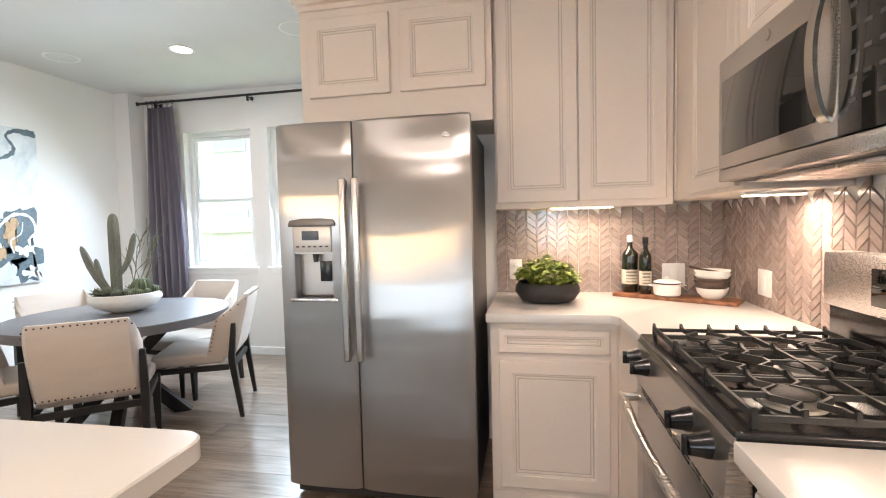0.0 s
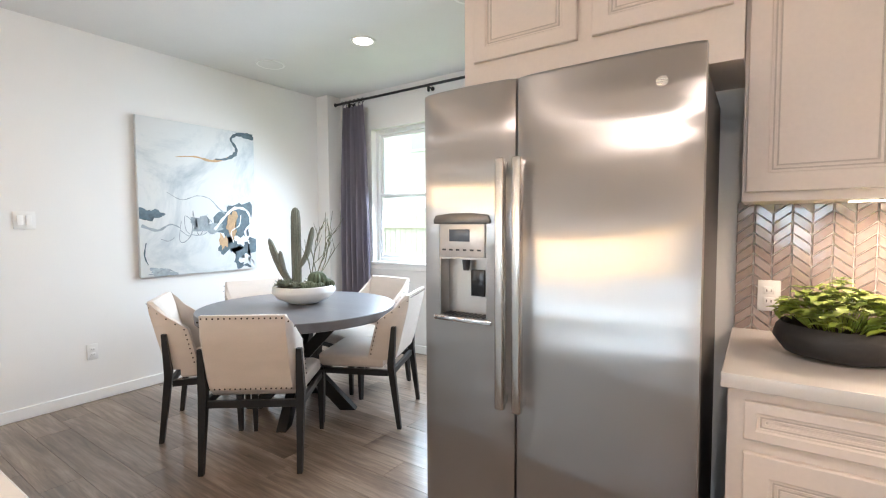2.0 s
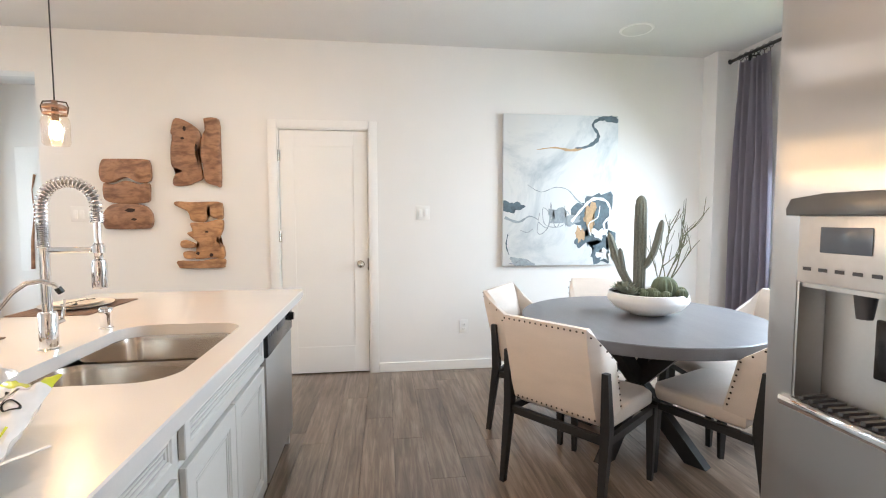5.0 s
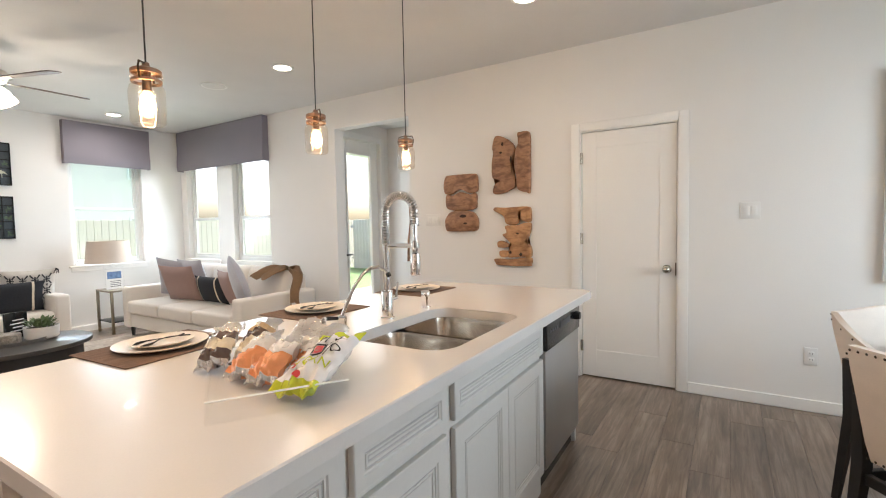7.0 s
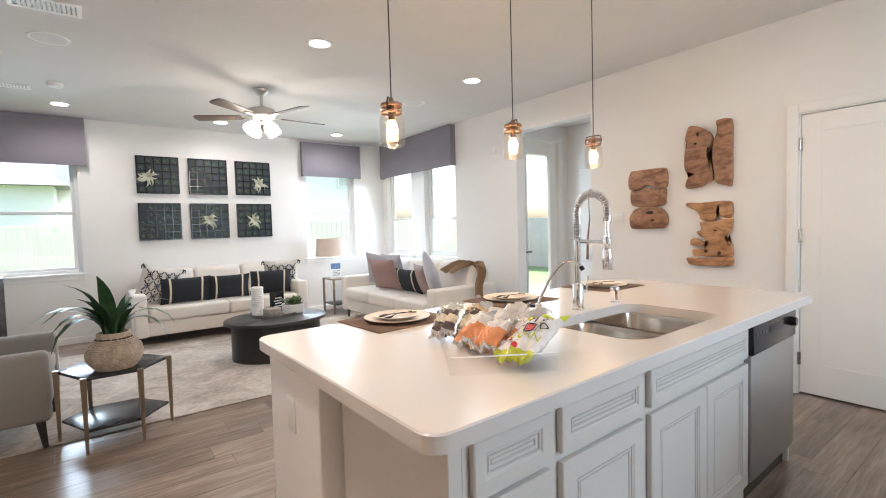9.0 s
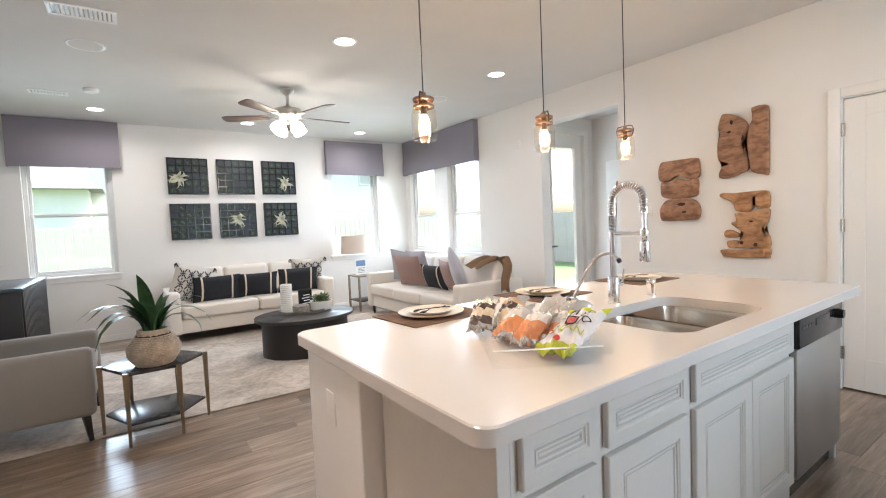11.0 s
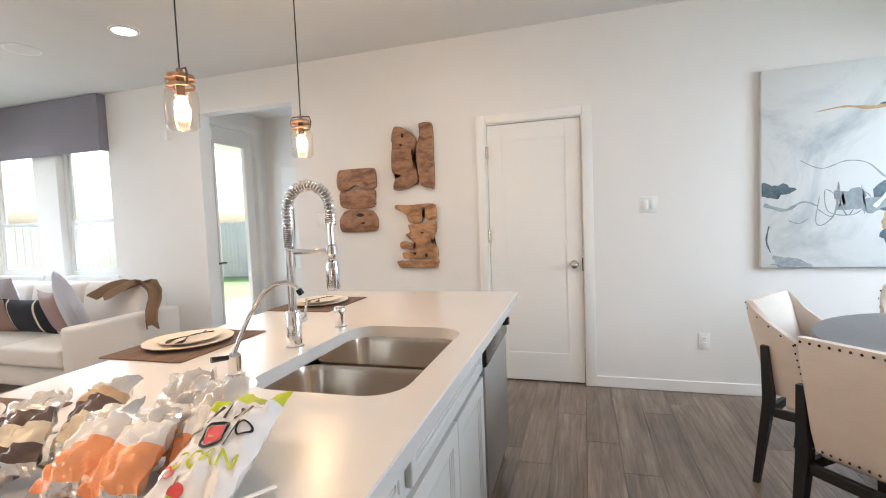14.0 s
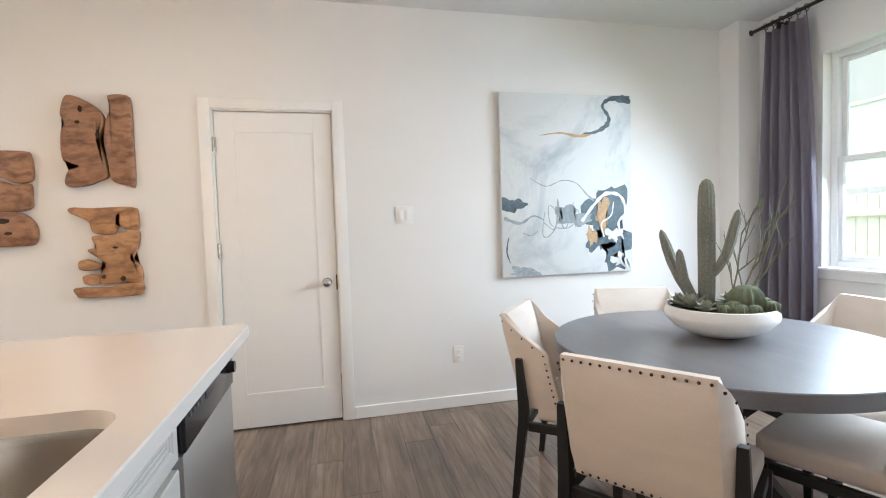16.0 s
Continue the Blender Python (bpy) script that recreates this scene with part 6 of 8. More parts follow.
def stroke(pts, wds, material, x=0.0415, name="brush_stroke"):
    """A flat ribbon of paint through points (u, z), smoothed."""
    P = [Vector((p[0], p[1])) for p in pts]
    out = []
    for i in range(len(P) - 1):
        p0, p1, p2, p3 = P[max(i - 1, 0)], P[i], P[i + 1], P[min(i + 2, len(P) - 1)]
        for k in range(6):
            tt = k / 6
            out.append((0.5 * ((2 * p1) + (p2 - p0) * tt + (2 * p0 - 5 * p1 + 4 * p2 - p3) * tt * tt + (3 * p1 - p0 - 3 * p2 + p3) * tt ** 3), wds[i] + (wds[i + 1] - wds[i]) * tt))
    out.append((P[-1], wds[-1]))
    bm = B()
    prev = None
    for i, (p, w) in enumerate(out):
        d_ = out[min(i + 1, len(out) - 1)][0] - out[max(i - 1, 0)][0]
        nn = Vector((-d_.y, d_.x)).normalized() * w * (1 + 0.25 * math.sin(i * 1.7))
        a = bm.verts.new((x, p.x - nn.x, p.y - nn.y))
        c_ = bm.verts.new((x, p.x + nn.x, p.y + nn.y))
        if prev:
            bm.faces.new((prev[0], prev[1], c_, a))
        prev = (a, c_)
    return part(name, bm, material, cv)


# u runs along the canvas, z up from its lower edge
blob(0.30, 0.45, 0.16, 0.20, 1, M_INK, "paint_patch", 0.35)
blob(0.40, 0.16, 0.12, 0.12, 2, M_INK, "paint_patch", 0.7)
blob(0.25, 0.24, 0.08, 0.10, 3, M_INK, "paint_patch", 0.6)
blob(-0.44, 0.51, 0.075, 0.055, 4, M_INK, "paint_patch", 0.6)
blob(0.44, 1.28, 0.09, 0.03, 5, M_INK, "paint_patch", 0.5)
blob(0.27, 0.43, 0.06, 0.10, 6, M_OCHRE, "paint_patch", 0.5, 0.0412)
blob(0.18, 0.27, 0.035, 0.07, 7, M_OCHRE, "paint_patch", 0.5, 0.0412)
blob(0.36, 0.28, 0.05, 0.05, 8, M_WHITEP, "paint_patch", 0.7, 0.0414)
blob(0.42, 0.08, 0.07, 0.05, 11, M_WHITEP, "paint_patch", 0.9, 0.0414)
blob(0.02, 0.42, 0.12, 0.07, 9, M_INKG, "paint_patch", 0.6, 0.0409)
blob(-0.36, 0.03, 0.10, 0.03, 10, M_INKG, "paint_patch", 0.7, 0.0409)
stroke([(0.46, 1.285), (0.34, 1.27), (0.28, 1.22), (0.33, 1.14), (0.31, 1.08), (0.22, 1.03), (0.12, 1.02)], [0.018, 0.015, 0.010, 0.013, 0.018, 0.010, 0.003], M_INK)
stroke([(0.27, 1.05), (0.1, 1.0), (-0.06, 1.02), (-0.22, 1.0)], [0.008, 0.012, 0.006, 0.002], M_OCHRE, 0.0412)
stroke([(-0.5, 0.42), (-0.38, 0.38), (-0.28, 0.43), (-0.2, 0.4)], [0.012, 0.01, 0.006, 0.004], M_INKG)
stroke([(-0.3, 0.70), (-0.18, 0.64), (-0.05, 0.68), (0.06, 0.66), (0.14, 0.58), (0.2, 0.53)], [0.002, 0.003, 0.003, 0.003, 0.006, 0.008], M_INKG)
stroke([(-0.2, 0.38), (-0.12, 0.33), (-0.10, 0.45), (-0.16, 0.50), (-0.14, 0.36), (0.0, 0.34), (0.08, 0.44), (0.02, 0.48), (0.05, 0.34)], [0.003] * 9, M_INKG)
stroke([(0.10, 0.38), (0.2, 0.50), (0.30, 0.58), (0.42, 0.56), (0.46, 0.44), (0.40, 0.36), (0.44, 0.24)], [0.012, 0.011, 0.014, 0.010, 0.012, 0.010, 0.006], M_WHITEP, 0.0420)
stroke([(0.28, 0.26), (0.26, 0.36), (0.34, 0.42), (0.36, 0.52)], [0.005, 0.006, 0.005, 0.004], M_WHITEP, 0.0420)
stroke([(-0.47, 0.28), (-0.485, 0.18), (-0.46, 0.1)], [0.003, 0.006, 0.003], M_INK)

M_PENCIL = mat("pencil_grey", (0.30, 0.33, 0.35), 0.7, var=0.4, scale=12, bump=0.05)
stroke([(-0.09, 0.55), (-0.10, 0.365), (-0.165, 0.28), (-0.21, 0.30), (-0.19, 0.46)], [0.003, 0.004, 0.003, 0.003, 0.002], M_PENCIL, 0.0424)
stroke([(-0.09, 0.55), (-0.06, 0.365), (-0.02, 0.35), (0.035, 0.52)], [0.003, 0.004, 0.003, 0.002], M_PENCIL, 0.0426)
stroke([(-0.36, 0.31), (-0.30, 0.29), (-0.25, 0.32)], [0.002, 0.004, 0.002], M_PENCIL, 0.0424)
stroke([(-0.40, 0.03), (-0.33, 0.055), (-0.26, 0.03)], [0.003, 0.010, 0.003], M_PENCIL, 0.0424)

# teak wall panels
# dark colour for flat patches that paint the shade inside the panels' holes
M_HOLESHADE = mat("hole_shade", (0.035, 0.016, 0.009), 0.8, var=0.4, scale=20, bump=0.3)


def wood_panel(label, y, z, pieces, material, hole_patches=()):
    t = thing("wood_wall_panel", label, "wall decor", WEST, y, z, group="teak root wall panels")
    for pts in pieces:
        P = [Vector(p) for p in pts]
        outl = []
        for i in range(len(P)):
            p0, p1, p2, p3 = P[i - 1], P[i], P[(i + 1) % len(P)], P[(i + 2) % len(P)]
            for k in range(4):
                tt = k / 4
                outl.append(0.5 * ((2 * p1) + (p2 - p0) * tt + (2 * p0 - 5 * p1 + 4 * p2 - p3) * tt * tt + (3 * p1 - p0 - 3 * p2 + p3) * tt ** 3))
        bm = B()
        lo = [bm.verts.new((0.002, p.x, p.y)) for p in outl]
        hi = [bm.verts.new((0.034, p.x, p.y)) for p in outl]
        cen = sum(outl, Vector((0, 0))) / len(outl)
        hi2 = [bm.verts.new((0.042, cen.x + (p.x - cen.x) * 0.90, cen.y + (p.y - cen.y) * 0.90)) for p in outl]
        n = len(outl)
        for i in range(n):
            j = (i + 1) % n
            bm.faces.new((lo[i], lo[j], hi[j], hi[i]))
            bm.faces.new((hi[i], hi[j], hi2[j], hi2[i]))
        f1, f2 = bm.faces.new(hi2), bm.faces.new(lo)
        bmesh.ops.triangulate(bm, faces=[f1, f2])
        part("slice", bm, material, t, "", 50)
    for ku, kv, ka, kb in hole_patches:
        bm = B()
        ring = [bm.verts.new((0.0428, ku + ka * math.cos(q * 0.5236) * (1 + 0.25 * math.sin(q * 2.3)), kv + kb * math.sin(q * 0.5236))) for q in range(12)]
        low = [bm.verts.new((0.0415, v.co.y, v.co.z)) for v in ring]
        for q in range(12):
            bm.faces.new((low[q], low[(q + 1) % 12], ring[(q + 1) % 12], ring[q]))
        bm.faces.new(ring)
        part("knot", bm, M_HOLESHADE, t, "flat dark patch painted for the shade in a hole")
    return t


wood_panel("brown teak root wall panel of two upright slices", -0.065, 1.57, [
    [(-0.15, 0.515), (-0.10, 0.52), (-0.03, 0.485), (0.025, 0.435), (0.042, 0.375), (0.022, 0.315), (0.006, 0.27), (0.025, 0.19), (0.04, 0.13), (0.042, 0.06), (-0.01, 0.033), (-0.063, 0.009), (-0.15, 0.0), (-0.176, 0.026), (-0.158, 0.075), (-0.10, 0.104), (-0.176, 0.15), (-0.183, 0.285), (-0.165, 0.385), (-0.178, 0.42)],
    [(0.074, 0.53), (0.15, 0.535), (0.183, 0.50), (0.185, 0.3), (0.182, 0.018), (0.148, 0.004), (0.08, 0.025), (0.056, 0.07), (0.053, 0.15), (0.038, 0.235), (0.040, 0.315), (0.055, 0.395), (0.08, 0.45), (0.076, 0.51)]], M_TEAK1, [(-0.072, 0.445, 0.011, 0.02), (-0.09, 0.37, 0.013, 0.010), (0.008, 0.30, 0.008, 0.03)])
wood_panel("dark brown teak wall panel of three stacked slices", -0.585, 1.235, [
    [(-0.16, 0.53), (-0.10, 0.54), (0.13, 0.54), (0.175, 0.52), (0.185, 0.42), (0.17, 0.37), (0.10, 0.36), (0.0, 0.40), (-0.10, 0.36), (-0.17, 0.37), (-0.185, 0.45)],
    [(-0.155, 0.352), (-0.08, 0.345), (0.0, 0.375), (0.10, 0.347), (0.165, 0.355), (0.17, 0.27), (0.15, 0.21), (0.0, 0.195), (-0.12, 0.21), (-0.16, 0.25)],
    [(-0.10, 0.19), (0.0, 0.2), (0.12, 0.185), (0.175, 0.13), (0.185, 0.06), (0.165, 0.01), (0.10, 0.0), (-0.12, 0.0), (-0.165, 0.02), (-0.175, 0.10), (-0.15, 0.15)]], M_TEAK1, [(0.03, 0.145, 0.035, 0.016), (0.055, 0.075, 0.02, 0.010)])
wood_panel("honey brown teak root wall panel with ragged slices", -0.06, 0.92, [
    [(-0.17, 0.50), (-0.16, 0.53), (-0.05, 0.525), (0.10, 0.53), (0.16, 0.525), (0.18, 0.50), (0.18, 0.40), (0.13, 0.395), (0.09, 0.42), (0.10, 0.49), (0.075, 0.48), (0.07, 0.42), (0.04, 0.37), (-0.05, 0.38), (-0.08, 0.45)],
    [(-0.06, 0.36), (0.05, 0.365), (0.13, 0.385), (0.18, 0.38), (0.175, 0.30), (0.14, 0.22), (0.18, 0.17), (0.18, 0.08), (0.10, 0.085), (-0.03, 0.075), (-0.03, 0.13), (0.0, 0.19), (-0.05, 0.24), (-0.09, 0.28), (-0.05, 0.30)],
    [(-0.14, 0.21), (-0.10, 0.225), (-0.03, 0.19), (-0.04, 0.165), (-0.13, 0.165)],
    [(-0.12, 0.13), (-0.05, 0.135), (-0.03, 0.11), (-0.04, 0.08), (-0.11, 0.08)],
    [(-0.165, 0.06), (-0.02, 0.055), (0.10, 0.075), (0.185, 0.07), (0.18, 0.015), (0.15, 0.0), (-0.12, 0.0), (-0.16, 0.02)]], M_TEAK2, [(0.06, 0.29, 0.014, 0.007), (0.09, 0.105, 0.014, 0.016), (-0.01, 0.12, 0.012, 0.014)])

# ---- pendants ----


def pendant():
    t = thing("pendant_light", "clear glass jar pendant with glowing filament bulb on a black cord", "pendant light", group="jar pendants over the island")
    H = CEIL - 1.63
    bm = B()
    cyl(bm, (0, 0, 0.19), (0, 0, H - 0.02), 0.0028, seg=6)
    part("cord", bm, M_IRON, t, "black cloth cord")
    bm = B()
    lathe(bm, [(0.06, H), (0.06, H - 0.012), (0.045, H - 0.022), (0.001, H - 0.024)], seg=28)
    part("canopy", bm, M_BRONZE, t)
    bm = B()
    lathe(bm, [(0.030, 0.0015), (0.043, 0.0), (0.050, 0.010), (0.051, 0.10), (0.047, 0.118), (0.040, 0.126), (0.040, 0.140), (0.044, 0.146), (0.044, 0.151), (0.040, 0.157)], seg=28)
    part("jar", bm, M_JAR, t, "clear glass jar", 60).visible_shadow = False
    bm = B()
    lathe(bm, [(0.0405, 0.156), (0.0435, 0.157), (0.0435, 0.168), (0.038, 0.172), (0.012, 0.174), (0.010, 0.192)], seg=28)
    part("lid", bm, M_COPPER, t, "copper jar lid", 40)
    bm = B()
    lathe(bm, [(0.0405, 0.130), (0.0435, 0.131), (0.0435, 0.139), (0.0405, 0.140)], seg=28)
    part("neck_band", bm, M_COPPER, t, "copper neck band", 40)
    bm = B()
    tube(bm, [(0.045, 0, 0.135), (0.050, 0, 0.165), (0.042, 0, 0.186), (0.0, 0, 0.190), (-0.042, 0, 0.186), (-0.050, 0, 0.165), (-0.045, 0, 0.135)], 0.0032, 6)
    part("wire_bail", bm, M_BRONZE, t)
    bm = B()
    lathe(bm, [(0.013, 0.172), (0.013, 0.105)], seg=14, cap0=True, cap1=True)
    part("socket", bm, M_BRONZE, t)
    bm = B()
    lathe(bm, [(0.011, 0.106), (0.018, 0.092), (0.0215, 0.07), (0.0205, 0.045), (0.013, 0.026), (0.001, 0.021)], seg=16)
    bulb = part("bulb", bm, M_BULBGLASS, t, "amber glowing bulb", 60)
    bulb.visible_shadow = False
    bm = B()
    lathe(bm, [(0.004, 0.10), (0.0085, 0.09), (0.010, 0.065), (0.0085, 0.042), (0.003, 0.034)], seg=10, cap0=True, cap1=True)
    for v in bm.verts:
        v.co.x, v.co.y = v.co.x * 2.2, v.co.y * 2.2
    part("filament", bm, M_BULB, bulb, "glowing filament", 60).visible_shadow = False
    return t


pd = pendant()
PEND = [(-1.04, 0.055), (-1.75, 0.035), (-2.465, 0.0)]
for i, (px, py) in enumerate(PEND):
    if i == 0:
        pd.matrix_basis = pose(px, py, 1.63, 0, 0, 40)
    else:
        copy_thing(pd, pose(px, py, 1.63, 0, 0, 40 + 30 * i))
    ld = bpy.data.lights.new("pendant_glow", "POINT")
    ld.energy, ld.color, ld.shadow_soft_size = 0.8, (1, 0.66, 0.38), 0.03
    lo_ = new("pendant_glow", ld)
    lo_.location = (px, py, 1.70)

# ---- on the island ----
known_names = {o.name for o in bpy.data.objects}


def setting(x, y, rz, wm):
    m = thing("placemat", "brown woven rectangular placemat on the island", "placemat", x, y, CT, rz, "place settings")
    bm = B()
    slab(bm, round_rect(-0.2, -0.165, 0.2, 0.165, 0.008), 0.0005, 0.004, 0.001)
    part("weave", bm, mat("mat_weave", (0.16, 0.10, 0.07), 0.85, var=0.5, scale=8, fine=110, bump=0.5, stretch=(1, 9, 1)) if "mat_weave" not in bpy.data.materials else bpy.data.materials["mat_weave"], m)
    p = thing("dinner_plate", "cream stoneware dinner plate on a placemat", "plate", x, y, CT + 0.004, rz, "place settings")
    bm = B()
    lathe(bm, [(0.085, 0), (0.10, 0.004), (0.14, 0.012), (0.143, 0.016), (0.135, 0.015), (0.095, 0.008), (0.001, 0.007)], seg=44, cap0=True)
    part("plate_body", bm, M_PLATE, p, "", 60)
    s = thing("salad_plate", "cream stoneware salad plate stacked on a dinner plate", "plate", x, y, CT + 0.012, rz, "place settings")
    bm = B()
    lathe(bm, [(0.06, 0), (0.075, 0.004), (0.098, 0.012), (0.101, 0.015), (0.095, 0.014), (0.065, 0.007), (0.001, 0.006)], seg=40, cap0=True)
    part("plate_body", bm, M_PLATE, s, "", 60)
    c = thing("cutlery", "black fork and knife crossed on the plate", "cutlery", x, y, CT + 0.026, rz, "place settings")
    for k in (0, 1):
        bm = B()
        pts = [(-0.085 + 0.17 * i / 10, (0.012 if k else -0.010) + 0.018 * math.sin(i * 0.62 + k * 2.2), 0.003 * math.sin(i * 0.5)) for i in range(11)]
        tube(bm, pts, [0.004, 0.0035, 0.0025, 0.0025, 0.0025, 0.0025, 0.003, 0.004, 0.007, 0.008, 0.003], 8)
        for v in bm.verts:
            v.co.z *= 0.6
        part("fork" if k else "knife", bm, M_BLACK, c, "", 60)


M_PLATE = mat("cream_stoneware", (0.72, 0.65, 0.56), 0.35, var=0.06, fine=60, bump=0.05)
setting(-1.105, -0.045, 3, 0)
setting(-1.815, -0.055, 0, 0)
setting(-2.58, 0.0, -1, 0)

tr = thing("acrylic_tray", "clear acrylic serving tray with raised ends on the island", "tray", -1.045, 0.594, CT, 56.5)
bm = B()
box(bm, (-0.225, -0.147, 0.002), (0.225, 0.147, 0.0048), 0.0005, 1)
part("tray_floor", bm, M_ACRYL, tr).visible_shadow = False
for x0, x1, y0, y1 in ((-0.225, 0.225, -0.147, -0.142), (-0.225, 0.225, 0.142, 0.147), (-0.225, -0.220, -0.142, 0.142), (0.220, 0.225, -0.142, 0.142)):
    bm = B()
    box(bm, (x0, y0, 0.005), (x1, y1, 0.05), 0.001, 1)
    part("tray_side", bm, M_ACRYL, tr).visible_shadow = False
# opaque near-white strips paint the glint along the clear end rims
for x0 in (-0.226, 0.2185):
    bm = B()
    box(bm, (x0, -0.146, 0.0495), (x0 + 0.0075, 0.146, 0.052), 0.0008, 1)
    part("polished_edge", bm, mat("glint_white", (0.82, 0.84, 0.84), 0.1, bump=0) if "glint_white" not in bpy.data.materials else bpy.data.materials["glint_white"], tr, "near-white strip painted as the glint on the clear edge")


def snack_bag(label, x, y, z, rz, tilt, cols, w, h, seed, roll=0, warp=2.0):
    """A puffed foil bag with flared crimped ends, leaning back by tilt."""
    t = thing("snack_bag", label, "snack bag", x, y, z, rz, "snack bags on the tray")
    T = pose(0, 0, 0.004, tilt, 0, 0) @ pose(0, 0, 0, 0, 0, roll)
    nu = 22

    def shape(u, v, side):
        puff = 0.028 * max(0.0, (1 - abs(2 * u - 1) ** 2.4)) ** 0.65 * max(0.0, 1 - abs(2 * v - 1) ** 3.5) ** 0.8
        wr = (0.006 * math.sin(13 * u + 7 * v + seed) + 0.004 * math.sin(29 * u - 17 * v + 2 * seed)) * (0.35 + abs(2 * v - 1))
        wr += 0.0065 * (abs(math.sin(9 * u + 12 * v + seed)) - 0.6) + 0.004 * (abs(math.sin(21 * v - 15 * u + 3 * seed)) - 0.6)
        v = v + 0.10 * math.sin(6 * u + seed) * v * (1 - v) * warp
        flare = 0.92 + 0.16 * abs(2 * v - 1) ** 5
        end = abs(2 * v - 1) ** 6
        return T @ Vector(((u - 0.5) * 2 * w * flare, side * puff + wr * 0.7 + 0.008 * math.sin(15 * u + seed) * end, v * 2 * h + 0.004 * math.sin(40 * u) * end))
    for lo, hi, material, lab in cols:
        bm = B()
        nv = max(3, int(34 * (hi - lo)))
        for side in (-1, 1):
            g = [[bm.verts.new(shape(i / nu, lo + (hi - lo) * j / nv, side)) for i in range(nu + 1)] for j in range(nv + 1)]
            for a, b in zip(g, g[1:]):
                for i in range(nu):
                    bm.faces.new((a[i], a[i + 1], b[i + 1], b[i]))
        bmesh.ops.remove_doubles(bm, verts=bm.verts[:], dist=0.0002)
        part("wrapper", bm, material, t, lab, 28)
    return t, T, shape


def foil(name, c, rough=0.25):
    return mat(name, c, rough, 0.0, var=0.12, scale=12, fine=30, bump=0.3, coat=0.7)


M_FW, M_FO, M_FY = foil("foil_white", (0.76, 0.75, 0.74)), foil("foil_orange", (0.80, 0.33, 0.14)), foil("foil_lime", (0.52, 0.58, 0.03))
M_FS = mat("foil_silver", (0.78, 0.76, 0.74), 0.18, 0.75, var=0.2, scale=14, fine=26, bump=0.6)
M_FC = foil("foil_cream", (0.66, 0.58, 0.44))
M_FB, M_FT, M_FR = foil("foil_brown", (0.10, 0.065, 0.055)), foil("foil_tan", (0.46, 0.33, 0.20)), foil("print_red", (0.62, 0.05, 0.05))
ZT = CT + 0.006
for bx0, by0, rz, tl, roll, sd, cols, lab in (
        (-1.000, 0.395, -55, 62, -18, 3, ((0, 0.10, M_FS, "silver crimp"), (0.10, 0.30, M_FB, "dark brown print"), (0.30, 0.55, M_FC, "cream print"), (0.55, 0.72, M_FB, "dark brown print"), (0.72, 1, M_FS, "")), "silver and brown foil snack bag leaning in the tray"),
        (-1.075, 0.435, -66, 62, -18, 5, ((0, 0.12, M_FS, "silver crimp"), (0.12, 0.42, M_FC, "cream print"), (0.42, 0.66, M_FB, "dark brown print"), (0.66, 0.78, M_FT, "tan print"), (0.78, 1, M_FS, "")), "cream and brown foil snack bag leaning in the tray"),
        (-0.990, 0.535, -70, 66, -16, 7, ((0, 0.08, M_FS, "silver crimp"), (0.08, 0.46, M_FO, "orange print"), (0.46, 0.74, M_FW, "white print"), (0.74, 1, M_FS, "")), "orange and white foil snack bag leaning in the tray"),
        (-0.985, 0.620, -74, 66, -16, 9, ((0, 0.07, M_FS, "silver crimp"), (0.07, 0.52, M_FO, "orange print"), (0.52, 0.78, M_FW, "white print"), (0.78, 1, M_FS, "")), "orange and silver foil snack bag leaning in the tray"),
        (-1.090, 0.655, -80, 58, -14, 11, ((0, 0.25, M_FO, "orange print"), (0.25, 0.55, M_FW, "white print"), (0.55, 1, M_FS, "")), "crumpled silver and orange foil snack bag"),
        (-1.115, 0.560, -78, 56, -14, 15, ((0, 0.25, M_FO, "orange print"), (0.25, 0.5, M_FW, "white print"), (0.5, 1, M_FS, "")), "crumpled silver foil snack bag at the back")):
    snack_bag(lab, bx0, by0, ZT + 0.012, rz, tl, cols, 0.05, 0.084, sd, roll)
t, T, shape = snack_bag("white popcorn bag with lime green ends leaning in the tray", -0.962, 0.760, ZT + 0.016, -80, 71, ((0, 0.13, M_FY, "lime green end"), (0.13, 0.88, M_FW, "white bag face"), (0.88, 1, M_FY, "lime green end")), 0.068, 0.118, 13, -8, 0.0)
N3 = (T.to_3x3() @ Vector((0, 1, 0))).normalized()


def on_bag(u, v, lift):
    """A point of the bag's upper face; u runs along the lines of print."""
    return shape(min(max(1 - u, 0.02), 0.98), min(max(v, 0), 1), 1) + N3 * lift


def ring_patch(u, v, ru, rv, material, label, lift, inner=0.0):
    bm = B()
    n = 24
    a_ = [bm.verts.new(on_bag(u + ru * math.cos(k * 6.2832 / n), v + rv * math.sin(k * 6.2832 / n), lift)) for k in range(n)]
    if inner:
        b_ = [bm.verts.new(on_bag(u + ru * inner * math.cos(k * 6.2832 / n), v + rv * inner * math.sin(k * 6.2832 / n), lift)) for k in range(n)]
        for k in range(n):
            bm.faces.new((a_[k], a_[(k + 1) % n], b_[(k + 1) % n], b_[k]))
    else:
        bm.faces.new(a_)
    part("print_patch", bm, material, t, label)


